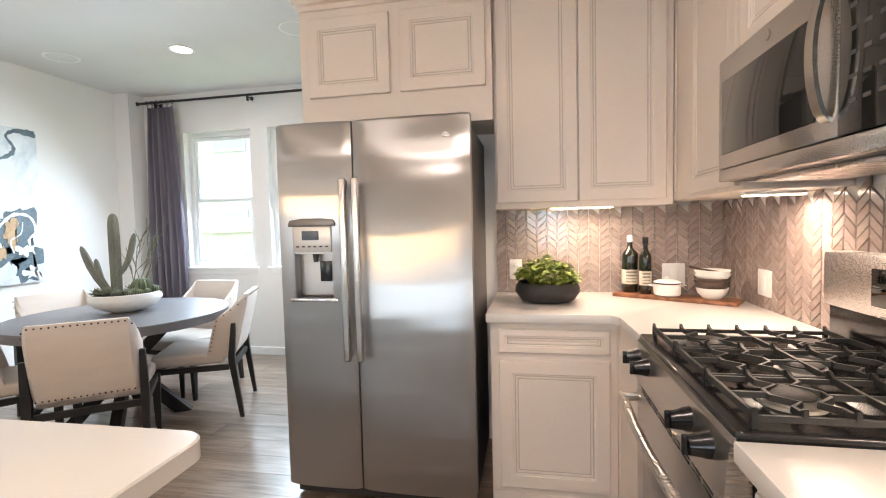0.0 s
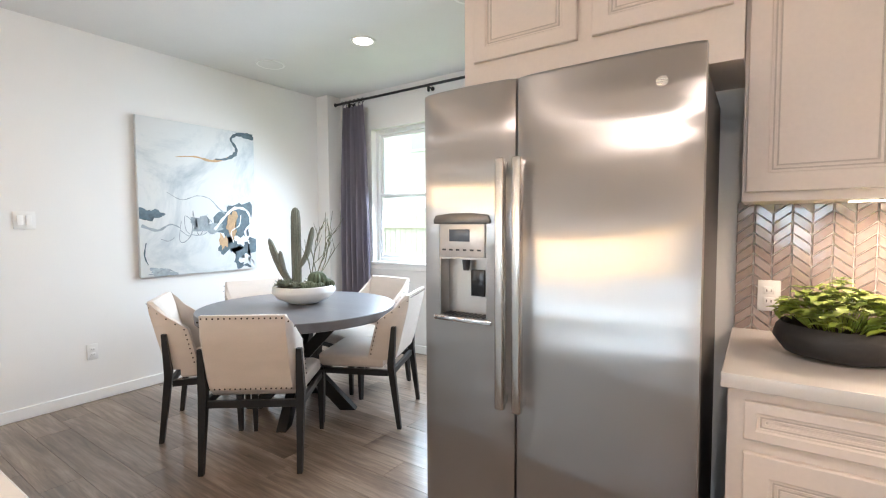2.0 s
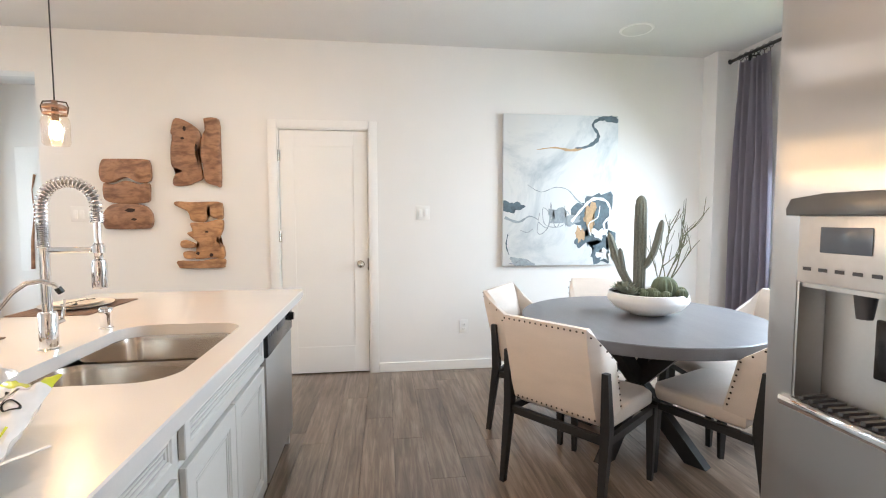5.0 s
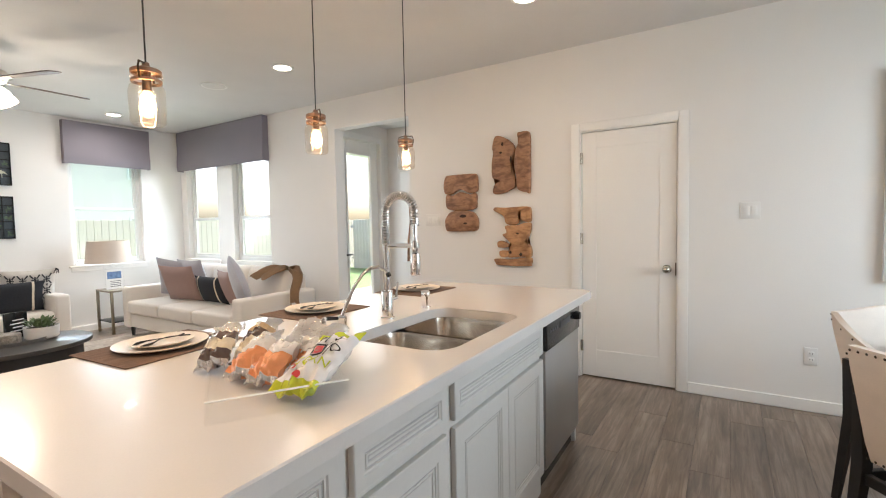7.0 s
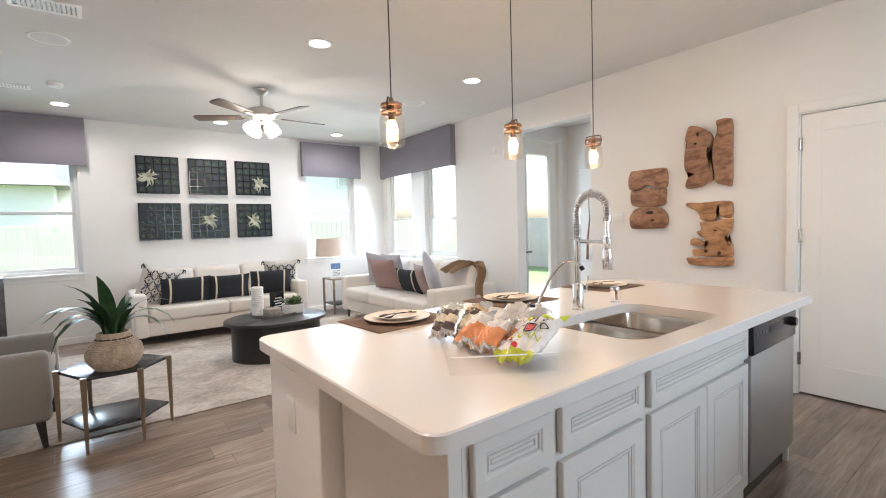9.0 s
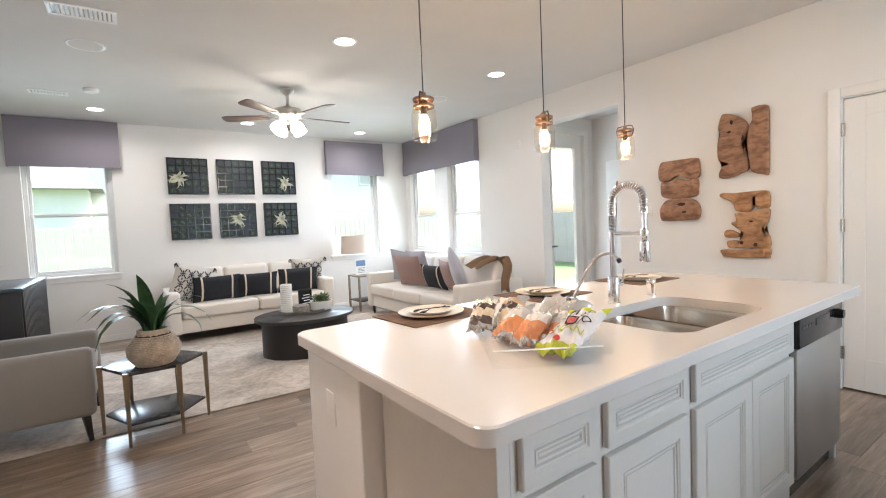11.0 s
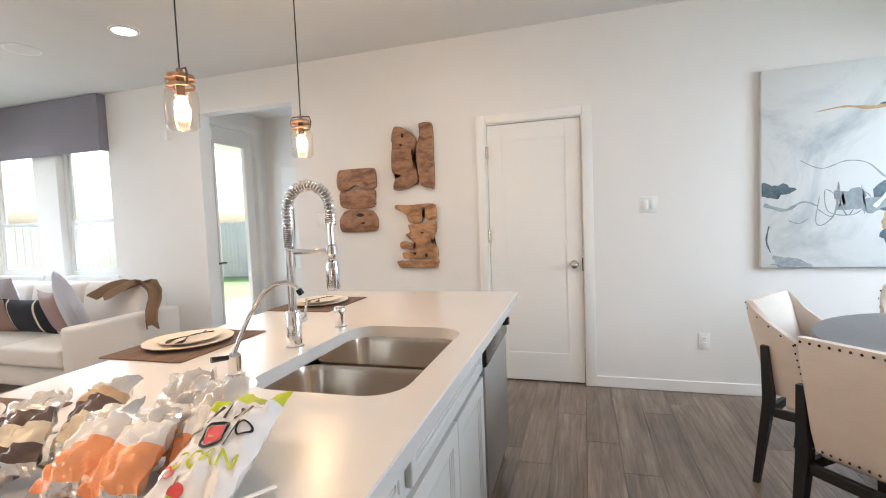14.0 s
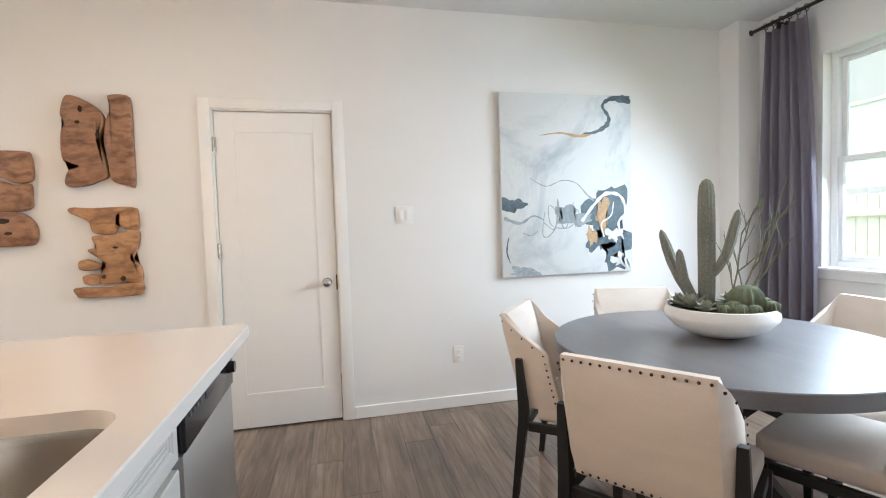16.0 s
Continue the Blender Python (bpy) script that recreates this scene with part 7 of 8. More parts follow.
def bar_patch(u0, v0, u1, v1, material, label, lift=0.0022):
    bm = B()
    n = 4
    lo_, hi_ = [], []
    for k in range(n + 1):
        f = k / n
        lo_.append(bm.verts.new(on_bag(u0 + (u1 - u0) * f, v0, lift)))
        hi_.append(bm.verts.new(on_bag(u0 + (u1 - u0) * f, v1, lift)))
    for k in range(n):
        bm.faces.new((lo_[k], lo_[k + 1], hi_[k + 1], hi_[k]))
    part("print_bar", bm, material, t, label)


for k in range(5):
    bar_patch(0.20 + k * 0.125, 0.70, 0.235 + k * 0.125, 0.82, M_BLACK, "dark logo bar")
ring_patch(0.5, 0.56, 0.17, 0.115, M_BLACK, "black logo ring", 0.0022, 0.82)
ring_patch(0.5, 0.56, 0.125, 0.085, M_FR, "round red patch", 0.0022)
ring_patch(0.5, 0.56, 0.06, 0.045, M_FT, "pale popcorn patch", 0.003)
for du in (-0.31, 0.31):
    bar_patch(0.5 + du - 0.10, 0.45, 0.5 + du - 0.075, 0.66, M_BLACK, "dark logo bar")
    ring_patch(0.5 + du, 0.605, 0.095, 0.055, M_BLACK, "dark logo ring", 0.0022, 0.75)
ring_patch(0.18, 0.30, 0.085, 0.05, M_FR, "pink-red patch", 0.0022)
ring_patch(0.38, 0.22, 0.07, 0.045, M_BLACK, "dark patch", 0.0022)
ring_patch(0.5, 0.16, 0.075, 0.04, M_FR, "pink-red patch", 0.0022)
cu_ = bpy.data.curves.new("lettering", "FONT")
cu_.body, cu_.size, cu_.align_x, cu_.align_y = "CORN", 0.036, "CENTER", "CENTER"
tmp = bpy.data.objects.new("lettering_source", cu_)
me = bpy.data.meshes.new_from_object(tmp)
bpy.data.objects.remove(tmp)
me.materials.append(M_FY)
for vv in me.vertices:
    vv.co = on_bag(0.55 + vv.co.x / 0.14, 0.37 + vv.co.y / 0.23, 0.0024)
ob = new("lettering", me)
ob.parent = t
tagged(ob, "lime green printed word")
plate("wall_outlet", "white blank cover plate on the end of the island", "y", -0.59, 0.085, 0.675, 0.072, 0.117, 1, sockets=0, cat="outlet")

turn_with_island(known_names)

# ---- living room ----


def valance(name_label, axis, face, out, u0, u1, z0, z1, dp):
    t = thing("valance", name_label, "valance", *((u0, face, z0) if axis == "x" else (face, u0, z0)))
    bm = B()
    L = u1 - u0
    n = 14

    def v3(u, d, z):
        return (u, out * d, z) if axis == "x" else (out * d, u, z)
    pts = [(0, 0.0), (0, dp)] + [(L * i / n, dp) for i in range(1, n)] + [(L, dp), (L, 0.0), (L - 0.004, 0.0), (L - 0.004, dp - 0.004), (0.004, dp - 0.004), (0.004, 0.0)]
    rows = []
    for k in range(9):
        f = k / 8
        row = []
        for (u, d) in pts:
            zz = (z1 - z0) * f
            drop = (0.012 * math.sin(u / L * math.pi) + 0.006 * math.sin(u * 9)) * (1 - f)
            bulge = 0.012 * math.sin(f * 8) * (1 - f) if d > 0 else 0
            row.append(bm.verts.new(v3(u, d + bulge, zz + drop)))
        rows.append(row)
    for a, b in zip(rows, rows[1:]):
        for i in range(len(pts) - 1):
            bm.faces.new((a[i], a[i + 1], b[i + 1], b[i]))
    bmesh.ops.recalc_face_normals(bm, faces=bm.faces[:])
    part("cloth", bm, M_VALANCE, t, "", 50)
    bm = B()
    a, b = v3(0.004, 0.002, z1 - z0 - 0.025), v3(L - 0.004, dp - 0.006, z1 - z0 - 0.004)
    box(bm, [min(p, q_) for p, q_ in zip(a, b)], [max(p, q_) for p, q_ in zip(a, b)])
    part("mounting_board", bm, M_TRIM, t)


valance("dark mauve-grey fabric valance above the double window", "y", WEST, 1, -5.42, -3.42, 2.165, 2.735, 0.09)
valance("dark mauve-grey fabric valance above the corner window", "x", SOUTH, 1, -3.68, -2.68, 2.16, 2.70, 0.08)
valance("dark mauve-grey fabric valance above the side window", "x", SOUTH, 1, 0.0, 1.06, 2.165, 2.735, 0.09)

# living wall panels
M_PANEL = mat("panel_back", (0.035, 0.045, 0.055), 0.6, var=0.4, scale=6, fine=50, bump=0.4)
M_MOSS = mat("panel_green", (0.075, 0.11, 0.075), 0.8, var=0.5, scale=20, fine=60, bump=0.5)
M_AIR = mat("air_plant", (0.46, 0.46, 0.36), 0.8, var=0.2, fine=50, bump=0.2)
rng = random.Random(21)
spec = [(0, 0, (0.12, -0.03)), (1, 0, None), (2, 0, (-0.06, -0.08)), (0, 1, None), (1, 1, (0.02, 0.02)), (2, 1, (0.02, 0.0))]
for ci, ri, flower in spec:
    x0, z0 = (-0.99, -1.59, -2.19)[ci], (1.85, 1.235)[ri]
    t = thing("wall_art_panel", "square dark panel of gridded succulents" + (" with a pale air plant" if flower else ""), "wall art", x0 + 0.247, SOUTH, z0 + 0.245, group="six gridded plant panels")
    bm = B()
    box(bm, (-0.245, 0.002, -0.245), (0.245, 0.035, 0.245), 0.003)
    part("panel", bm, M_PANEL, t, "near-black panel")
    for k in range(6):
        u = -0.235 + k * 0.094
        for ax in (0, 1):
            bm = B()
            if ax:
                box(bm, (-0.24, 0.0355, u - 0.004), (0.24, 0.046, u + 0.004))
            else:
                box(bm, (u - 0.004, 0.0355, -0.24), (u + 0.004, 0.0458, 0.24))
            part("grid_bar", bm, M_BLACK, t)
    bm = B()
    for gx in range(5):
        for gz in range(5):
            if rng.random() < 0.75:
                cx, cz = -0.188 + gx * 0.094, -0.188 + gz * 0.094
                for k in range(9):
                    a = k * 0.7 + rng.random()
                    leaf(bm, (cx + rng.uniform(-0.01, 0.01), 0.037, cz), (math.cos(a), rng.uniform(0.15, 0.5), math.sin(a)), (0, 1, 0.01), rng.uniform(0.025, 0.05), 0.007, 0.0, 3)
    part("succulents", bm, M_MOSS, t, "small dark succulents", 60)
    if flower:
        bm = B()
        for k in range(13):
            a = k * 6.283 / 13 + rng.uniform(-0.25, 0.25)
            L = rng.uniform(0.085, 0.145)
            bend = rng.uniform(-0.9, 0.9)
            rows_ = []
            for n_ in range(6):
                f_ = n_ / 5
                c_ = Vector((flower[0] + math.cos(a + bend * f_ * f_) * L * f_, 0.048 + 0.055 * math.sin(f_ * 2.6), flower[1] + math.sin(a + bend * f_ * f_) * L * f_ - 0.02 * f_ * f_))
                sd_ = Vector((-math.sin(a + bend * f_), 0, math.cos(a + bend * f_))) * (0.017 * (1 - f_ ** 2) + 0.002)
                rows_.append((bm.verts.new(c_ - sd_), bm.verts.new(c_ + Vector((0, 0.006, 0))), bm.verts.new(c_ + sd_)))
            for p0, p1 in zip(rows_, rows_[1:]):
                bm.faces.new((p0[0], p0[1], p1[1], p1[0]))
                bm.faces.new((p0[1], p0[2], p1[2], p1[1]))
        part("air_plant", bm, M_AIR, t, "pale curling air plant", 60)


M_PRINTBASE = mat("pillow_linen", (0.60, 0.57, 0.53), 0.95, var=0.08, fine=180, bump=0.3, dist=0.002)
M_TUFT = mat("tuft_yarn", (0.035, 0.034, 0.04), 0.95, var=0.2, fine=160, bump=0.5, dist=0.003)


def pillow(name, label, x, y, z, rz, rx, s, h, material, thick=0.11, stripes=None, group="", ry=0):
    """A stuffed square cushion leaning back by rx; base edge at z."""
    t = thing(name, label, "pillow", x, y, z, rz, group)
    T = pose(0, 0, 0, rx, 0, 0) @ Matrix.Translation((0, 0, h / 2)) @ pose(0, 0, 0, 0, ry, 0)
    n = 12

    def P(u, v, side):
        a, b = abs(2 * u - 1), abs(2 * v - 1)
        pf = thick / 2 * max(0.0, (1 - a ** 2.6) * (1 - b ** 2.6)) ** 0.55
        pinch = 1 - 0.07 * (1 - (a * b) ** 2)
        return T @ Vector(((u - 0.5) * s * (1 - 0.06 * (1 - b * b) * a), side * pf, (v - 0.5) * h * (1 - 0.06 * (1 - a * a) * b)))
    bm = B()
    for side in (-1, 1):
        g = [[bm.verts.new(P(i / n, j / n, side)) for i in range(n + 1)] for j in range(n + 1)]
        for a, b in zip(g, g[1:]):
            for i in range(n):
                bm.faces.new((a[i], a[i + 1], b[i + 1], b[i]))
    bmesh.ops.remove_doubles(bm, verts=bm.verts[:], dist=0.0004)
    part("cover", bm, M_PRINTBASE if material is M_PRINT else material, t, "", 80)
    if material is M_PRINT:
        bm = B()
        cell = [((0.08, 0.05), (0.36, 0.38)), ((0.92, 0.05), (0.64, 0.38)), ((0.08, 0.95), (0.36, 0.62)), ((0.92, 0.95), (0.64, 0.62)), ((0.5, 0.22), (0.5, 0.78)), ((0.2, 0.5), (0.8, 0.5)), ((0.5, -0.1), (0.5, 0.1))]
        for ci in range(4):
            for cj in range(3):
                for (ua, va), (ub, vb) in cell:
                    pa, pb = Vector((0.06 + 0.22 * (ci + ua), 0.08 + 0.28 * (cj + va))), Vector((0.06 + 0.22 * (ci + ub), 0.08 + 0.28 * (cj + vb)))
                    d = (pb - pa).normalized()
                    q = Vector((-d.y, d.x)) * 0.015
                    for side in (-1, 1):
                        off = T.to_3x3() @ Vector((0, side * 0.003, 0))
                        g = [[bm.verts.new(P(min(max(e.x, 0.01), 0.99), min(max(e.y, 0.01), 0.99), side) + off) for e in (pa + (pb - pa) * f - q, pa + (pb - pa) * f + q)] for f in (0, 0.5, 1)]
                        for a, b in zip(g, g[1:]):
                            bm.faces.new((a[0], a[1], b[1], b[0]))
        part("tufting", bm, M_TUFT, t, "black tufted line pattern", 80)["kind"] = "stuff"
        for u, v in ((0, 1), (1, 1), (0, 0), (1, 0)):
            bm = B()
            c = P(u, v, 1)
            for k in range(9):
                e = Vector((math.cos(k * 0.7) * 0.028, math.sin(k * 0.7) * 0.02, -0.05 - 0.006 * (k % 3)))
                tube(bm, [c, c + e * 0.5 + Vector((0.012 * (2 * u - 1), 0, 0.01)), c + e], [0.006, 0.004, 0.002], 4)
            part("tassel", bm, M_TUFT, t, "dark grey tassel")
    for u0, u1 in stripes or ():
        bm = B()
        for side in (-1, 1):
            off = T.to_3x3() @ Vector((0, side * 0.002, 0))
            g = [[bm.verts.new(P(u, j / n, side) + off) for u in (u0, (u0 + u1) / 2, u1)] for j in range(n + 1)]
            for a, b in zip(g, g[1:]):
                for i in range(2):
                    bm.faces.new((a[i], a[i + 1], b[i + 1], b[i]))
        part("stripe", bm, M_STRIPE, t, "cream woven stripe", 80)
    return t


def sofa(label, x, y, rz, L, D, seats, cushions):
    """A track-arm sofa facing +y in its own frame, base at the floor's middle."""
    t = thing("sofa", label, "sofa", x, y, 0, rz)
    h = L / 2
    bm = B()
    box(bm, (-h + 0.02, -D / 2 + 0.02, 0.13), (h - 0.02, D / 2 - 0.03, 0.30), 0.02, 3)
    part("base", bm, M_SOFA, t, "", 50)
    for s in (-1, 1):
        bm = B()
        a, b = sorted((s * h, s * (h - 0.14)))
        box(bm, (a, -D / 2, 0.125), (b, D / 2, 0.62), 0.03, 4)
        part("arm", bm, M_SOFA, t, "track arm", 50)
    bm = B()
    box(bm, (-h + 0.141, -D / 2, 0.28), (h - 0.141, -D / 2 + 0.20, 0.78), 0.04, 4)
    part("back", bm, M_SOFA, t, "", 50)
    w = (L - 0.285) / seats
    for i in range(seats):
        x0 = -h + 0.1425 + i * w
        bm = B()
        box(bm, (x0 + 0.003, -D / 2 + 0.203, 0.302), (x0 + w - 0.003, D / 2 + 0.01, 0.455), 0.035, 4)
        part("seat_cushion", bm, M_SOFA, t, "loose seat cushion", 60)
    wb = (L - 0.285) / cushions
    for i in range(cushions):
        x0 = -h + 0.1425 + i * wb
        bm = B()
        box(bm, (x0 + 0.004, -D / 2 + 0.17, 0.457), (x0 + wb - 0.004, -D / 2 + 0.36, 0.86), 0.06, 5)
        for v in bm.verts:
            v.co.y -= (v.co.z - 0.45) * 0.22
        part("back_cushion", bm, M_SOFA, t, "loose back cushion", 60)
    for sx in (-1, 1):
        for sy in (-1, 1):
            bm = B()
            cyl(bm, (sx * (h - 0.07), sy * (D / 2 - 0.08), 0.0), (sx * (h - 0.07), sy * (D / 2 - 0.08), 0.128), 0.017, 0.028, 4)
            part("leg", bm, M_EBONY, t, "tapered black leg")
    return t


sofa("white upholstered track-arm sofa below the wall panels", -1.35, -4.98, 0, 2.02, 0.90, 2, 3)
sofa("white upholstered track-arm sofa in front of the double window", -3.40, -3.52, -90, 2.36, 0.95, 3, 3)
SY = -4.90
pillow("throw_pillow", "black and cream geometric print pillow with tassels", -0.60, SY - 0.02, 0.455, 200, 14, 0.48, 0.48, M_PRINT, 0.14, ry=14)
pillow("throw_pillow", "black and cream geometric print pillow with tassels", -2.12, SY - 0.04, 0.455, 168, 14, 0.46, 0.46, M_PRINT, 0.14)
pillow("lumbar_pillow", "black lumbar pillow with cream stripes", -0.90, SY + 0.10, 0.455, 184, 14, 0.56, 0.33, M_NAVY, 0.12, ((0.16, 0.20), (0.80, 0.84)))
pillow("lumbar_pillow", "black lumbar pillow with cream stripes", -1.40, SY + 0.09, 0.455, 178, 14, 0.50, 0.32, M_NAVY, 0.12, ((0.16, 0.20), (0.80, 0.84)))
pillow("lumbar_pillow", "black lumbar pillow with cream stripes", -1.93, SY + 0.10, 0.455, 175, 14, 0.54, 0.34, M_NAVY, 0.12, ((0.16, 0.20), (0.80, 0.84)))
PX = -3.46
pillow("throw_pillow", "grey velvet throw pillow", PX + 0.02, -4.30, 0.455, 112, 16, 0.52, 0.50, M_LAV, 0.14, ry=8)
pillow("throw_pillow", "grey velvet throw pillow", PX - 0.06, -4.02, 0.455, 92, 16, 0.50, 0.50, M_LAV, 0.13)
pillow("throw_pillow", "mauve-brown leather throw pillow", PX + 0.17, -3.92, 0.455, 98, 18, 0.58, 0.45, M_MAUVE, 0.13)
pillow("lumbar_pillow", "black lumbar pillow with cream stripes", PX + 0.13, -3.38, 0.455, 88, 16, 0.56, 0.33, M_NAVY, 0.13, ((0.16, 0.20), (0.80, 0.84)))
pillow("throw_pillow", "mauve-brown leather throw pillow", PX + 0.15, -2.96, 0.455, 72, 18, 0.48, 0.42, M_MAUVE, 0.12)
pillow("throw_pillow", "grey velvet throw pillow", PX + 0.22, -2.66, 0.455, 60, 16, 0.54, 0.52, M_LAV, 0.15, ry=36)
th = thing("throw_blanket", "tan fringed throw draped over the sofa back", "blanket", -3.64, -2.55, 0.46)
bm = B()
g = []
for i in range(19):
    s = i / 18
    row = []
    for j in range(9):
        u = j / 8
        if s < 0.45:
            x_, z_ = 0.20 - 0.20 * s / 0.45, 0.30 + 0.11 * math.sin(s / 0.45 * 1.57)
            y_ = -0.35 + 0.5 * s + u * 0.28
        else:
            k = (s - 0.45) / 0.55
            x_, z_ = 0.0 + 0.18 * k + 0.02 * math.sin(k * 9), 0.41 - 0.36 * k * k
            y_ = -0.12 + 0.42 * k ** 0.6 + u * (0.28 - 0.12 * k)
        row.append(bm.verts.new((x_ + 0.03 * math.sin(u * 9 + s * 6), y_, z_ + 0.025 * math.sin(u * 12 + s * 4))))
    g.append(row)
for a, b in zip(g, g[1:]):
    for i in range(8):
        bm.faces.new((a[i], a[i + 1], b[i + 1], b[i]))
bmesh.ops.solidify(bm, geom=bm.faces[:], thickness=0.008)
part("cloth", bm, M_THROW, th, "", 60)

# rug
bm = B()
box(bm, (-3.4, -4.75, 0.001), (1.55, -2.05, 0.011), 0.003, 1)
single("area_rug", bm, M_RUG, "large mottled beige and brown low-pile rug", "rug")

# coffee table
ct = thing("coffee_table", "dark oval drum coffee table on the rug", "coffee table", -1.54, -3.27, 0.011)
bm = B()
lathe(bm, [(0.44, 0.0), (0.44, 0.36)], seg=48, cap0=True, sx=1.02, sy=0.88)
part("drum", bm, M_EBONY, ct, "ribbed black drum base", 60)
bm = B()
lathe(bm, [(0.001, 0.362), (0.50, 0.362), (0.505, 0.366), (0.505, 0.392), (0.50, 0.396), (0.001, 0.396)], seg=56, cap0=True, sx=1.02, sy=0.88)
part("tabletop", bm, mat("dark_top", (0.045, 0.042, 0.04), 0.3, var=0.2, bump=0.05), ct, "smooth dark top", 40)
CZ = 0.011 + 0.396
ty = thing("round_tray", "round grey metal tray on the coffee table", "tray", -1.56, -3.40, CZ)
bm = B()
lathe(bm, [(0.25, 0), (0.255, 0.03), (0.248, 0.03), (0.243, 0.006), (0.001, 0.005)], seg=40, cap0=True)
part("dish", bm, mat("tray_zinc", (0.30, 0.29, 0.28), 0.4, 0.7, var=0.2), ty, "", 50)
ca = thing("ribbed_vase", "tall white ribbed ceramic vase on the tray", "vase", -1.40, -3.45, CZ + 0.006)
bm = B()
prof = []
for i in range(31):
    prof.append((0.060 + (0.004 if i % 2 else 0.0), 0.30 * i / 30))
lathe(bm, prof + [(0.05, 0.305), (0.048, 0.29)], seg=28, cap0=True)
part("vase_body", bm, M_CERAM, ca, "", 20)
bx = thing("woven_box", "small round grey woven box on the tray", "box", -1.50, -3.27, CZ + 0.006)
bm = B()
lathe(bm, [(0.085, 0), (0.09, 0.01), (0.09, 0.075), (0.085, 0.085), (0.001, 0.086)], seg=28, cap0=True)
part("box_body", bm, mat("grey_weave", (0.30, 0.27, 0.24), 0.8, var=0.6, scale=40, fine=120, bump=0.8), bx, "", 50)
bo = thing("book", "dark upright book with pale lettering bars", "book", -1.62, -3.50, CZ + 0.006, 25)
bm = B()
box(bm, (-0.09, -0.012, 0), (0.09, 0.012, 0.22), 0.003)
part("cover", bm, M_BLKGLASS, bo)
for k in range(4):
    bm = B()
    box(bm, (-0.06, 0.0122, 0.06 + k * 0.03), (0.055 - 0.02 * (k % 2), 0.0126, 0.07 + k * 0.03))
    part("print_bar", bm, M_CERAM, bo)
sp = thing("planter", "green succulent in a round white planter", "plant", -1.74, -3.33, CZ + 0.006)
bm = B()
lathe(bm, [(0.10, 0), (0.115, 0.01), (0.12, 0.10), (0.112, 0.10), (0.108, 0.085)], seg=30, cap0=True)
part("pot", bm, M_CERAM, sp, "", 50)
bm = B()
lathe(bm, [(0.001, 0.09), (0.11, 0.086)], seg=20, cap0=True)
part("soil", bm, M_SOIL, sp)
bm = B()
rng = random.Random(5)
for i in range(120):
    a, rr = rng.uniform(0, 6.28), 0.09 * math.sqrt(rng.random())
    leaf(bm, (rr * math.cos(a), rr * math.sin(a), 0.088 + rng.uniform(0, 0.06)), (math.cos(a) * 0.6, math.sin(a) * 0.6, rng.uniform(0.3, 1)), (0, 0.1, 1), rng.uniform(0.03, 0.06), 0.01, 0.1, 3)
part("foliage", bm, mat("dull_green", (0.10, 0.15, 0.06), 0.7, var=0.4), sp, "grey-green leaves", 60)

# hexagonal side table with snake plant
hx = thing("side_table", "hexagonal two-tier side table with brass legs and dark shelves", "side table", -0.115, -1.94, 0.0)
HEX = [(-0.30, -0.08), (-0.125, 0.15), (0.155, 0.16), (0.295, -0.15), (0.14, -0.33), (-0.14, -0.31)]
HT = 0.462
for z0, z1, nm in ((HT - 0.02, HT, "tabletop"), (0.128, 0.143, "shelf")):
    bm = B()
    k = 0.97 if nm == "shelf" else 1.0
    slab(bm, [(x_ * k, y_ * k) for x_, y_ in HEX], z0, z1, 0.002)
    part(nm, bm, mat("dark_glass_top", (0.035, 0.035, 0.038), 0.22, var=0.3, scale=5, fine=20, bump=0.03) if "dark_glass_top" not in bpy.data.materials else bpy.data.materials["dark_glass_top"], hx, "dark reflective surface")
for x_, y_ in HEX:
    bm = B()
    rr = []
    for z, w in ((0.0, 0.008), (HT, 0.016)):
        rr.append([bm.verts.new((x_ * 1.02 + i * w, y_ * 1.02 + j * w, z)) for i, j in ((-1, -1), (1, -1), (1, 1), (-1, 1))])
    for i in range(4):
        bm.faces.new((rr[0][i], rr[0][(i + 1) % 4], rr[1][(i + 1) % 4], rr[1][i]))
    bm.faces.new(rr[0])
    bm.faces.new(rr[1])
    part("leg", bm, M_GOLD, hx, "tapered aged-brass leg")
sn = thing("snake_plant", "snake plant in a round woven basket on the side table", "plant", -0.12, -1.93, HT)
bm = B()
k, rows = 36, 22
prof = []
for j in range(rows + 1):
    tt = j / rows
    prof.append((0.105 + 0.055 * math.sin(math.pi * min(1, tt * 1.12)) - 0.02 * tt, 0.22 * tt))
for j, (r_, z_) in enumerate(prof):
    ring = [((r_ + 0.002 * math.sin(a * 9 + j * 1.6)) * math.cos(a * 2 * math.pi / k), (r_ + 0.002 * math.sin(a * 9 + j * 1.6)) * math.sin(a * 2 * math.pi / k), z_ + 0.006) for a in range(k + 1)]
    tube(bm, ring, 0.0062, 5, caps=False)
bsk = part("basket", bm, M_WICKER, sn, "coiled seagrass basket", 60)
bm = B()
lathe(bm, [(0.001, 0.002), (0.10, 0.002), (0.15, 0.1), (0.098, 0.20), (0.001, 0.2)], seg=24, cap0=True)
part("soil", bm, M_SOIL, sn)
rng = random.Random(14)
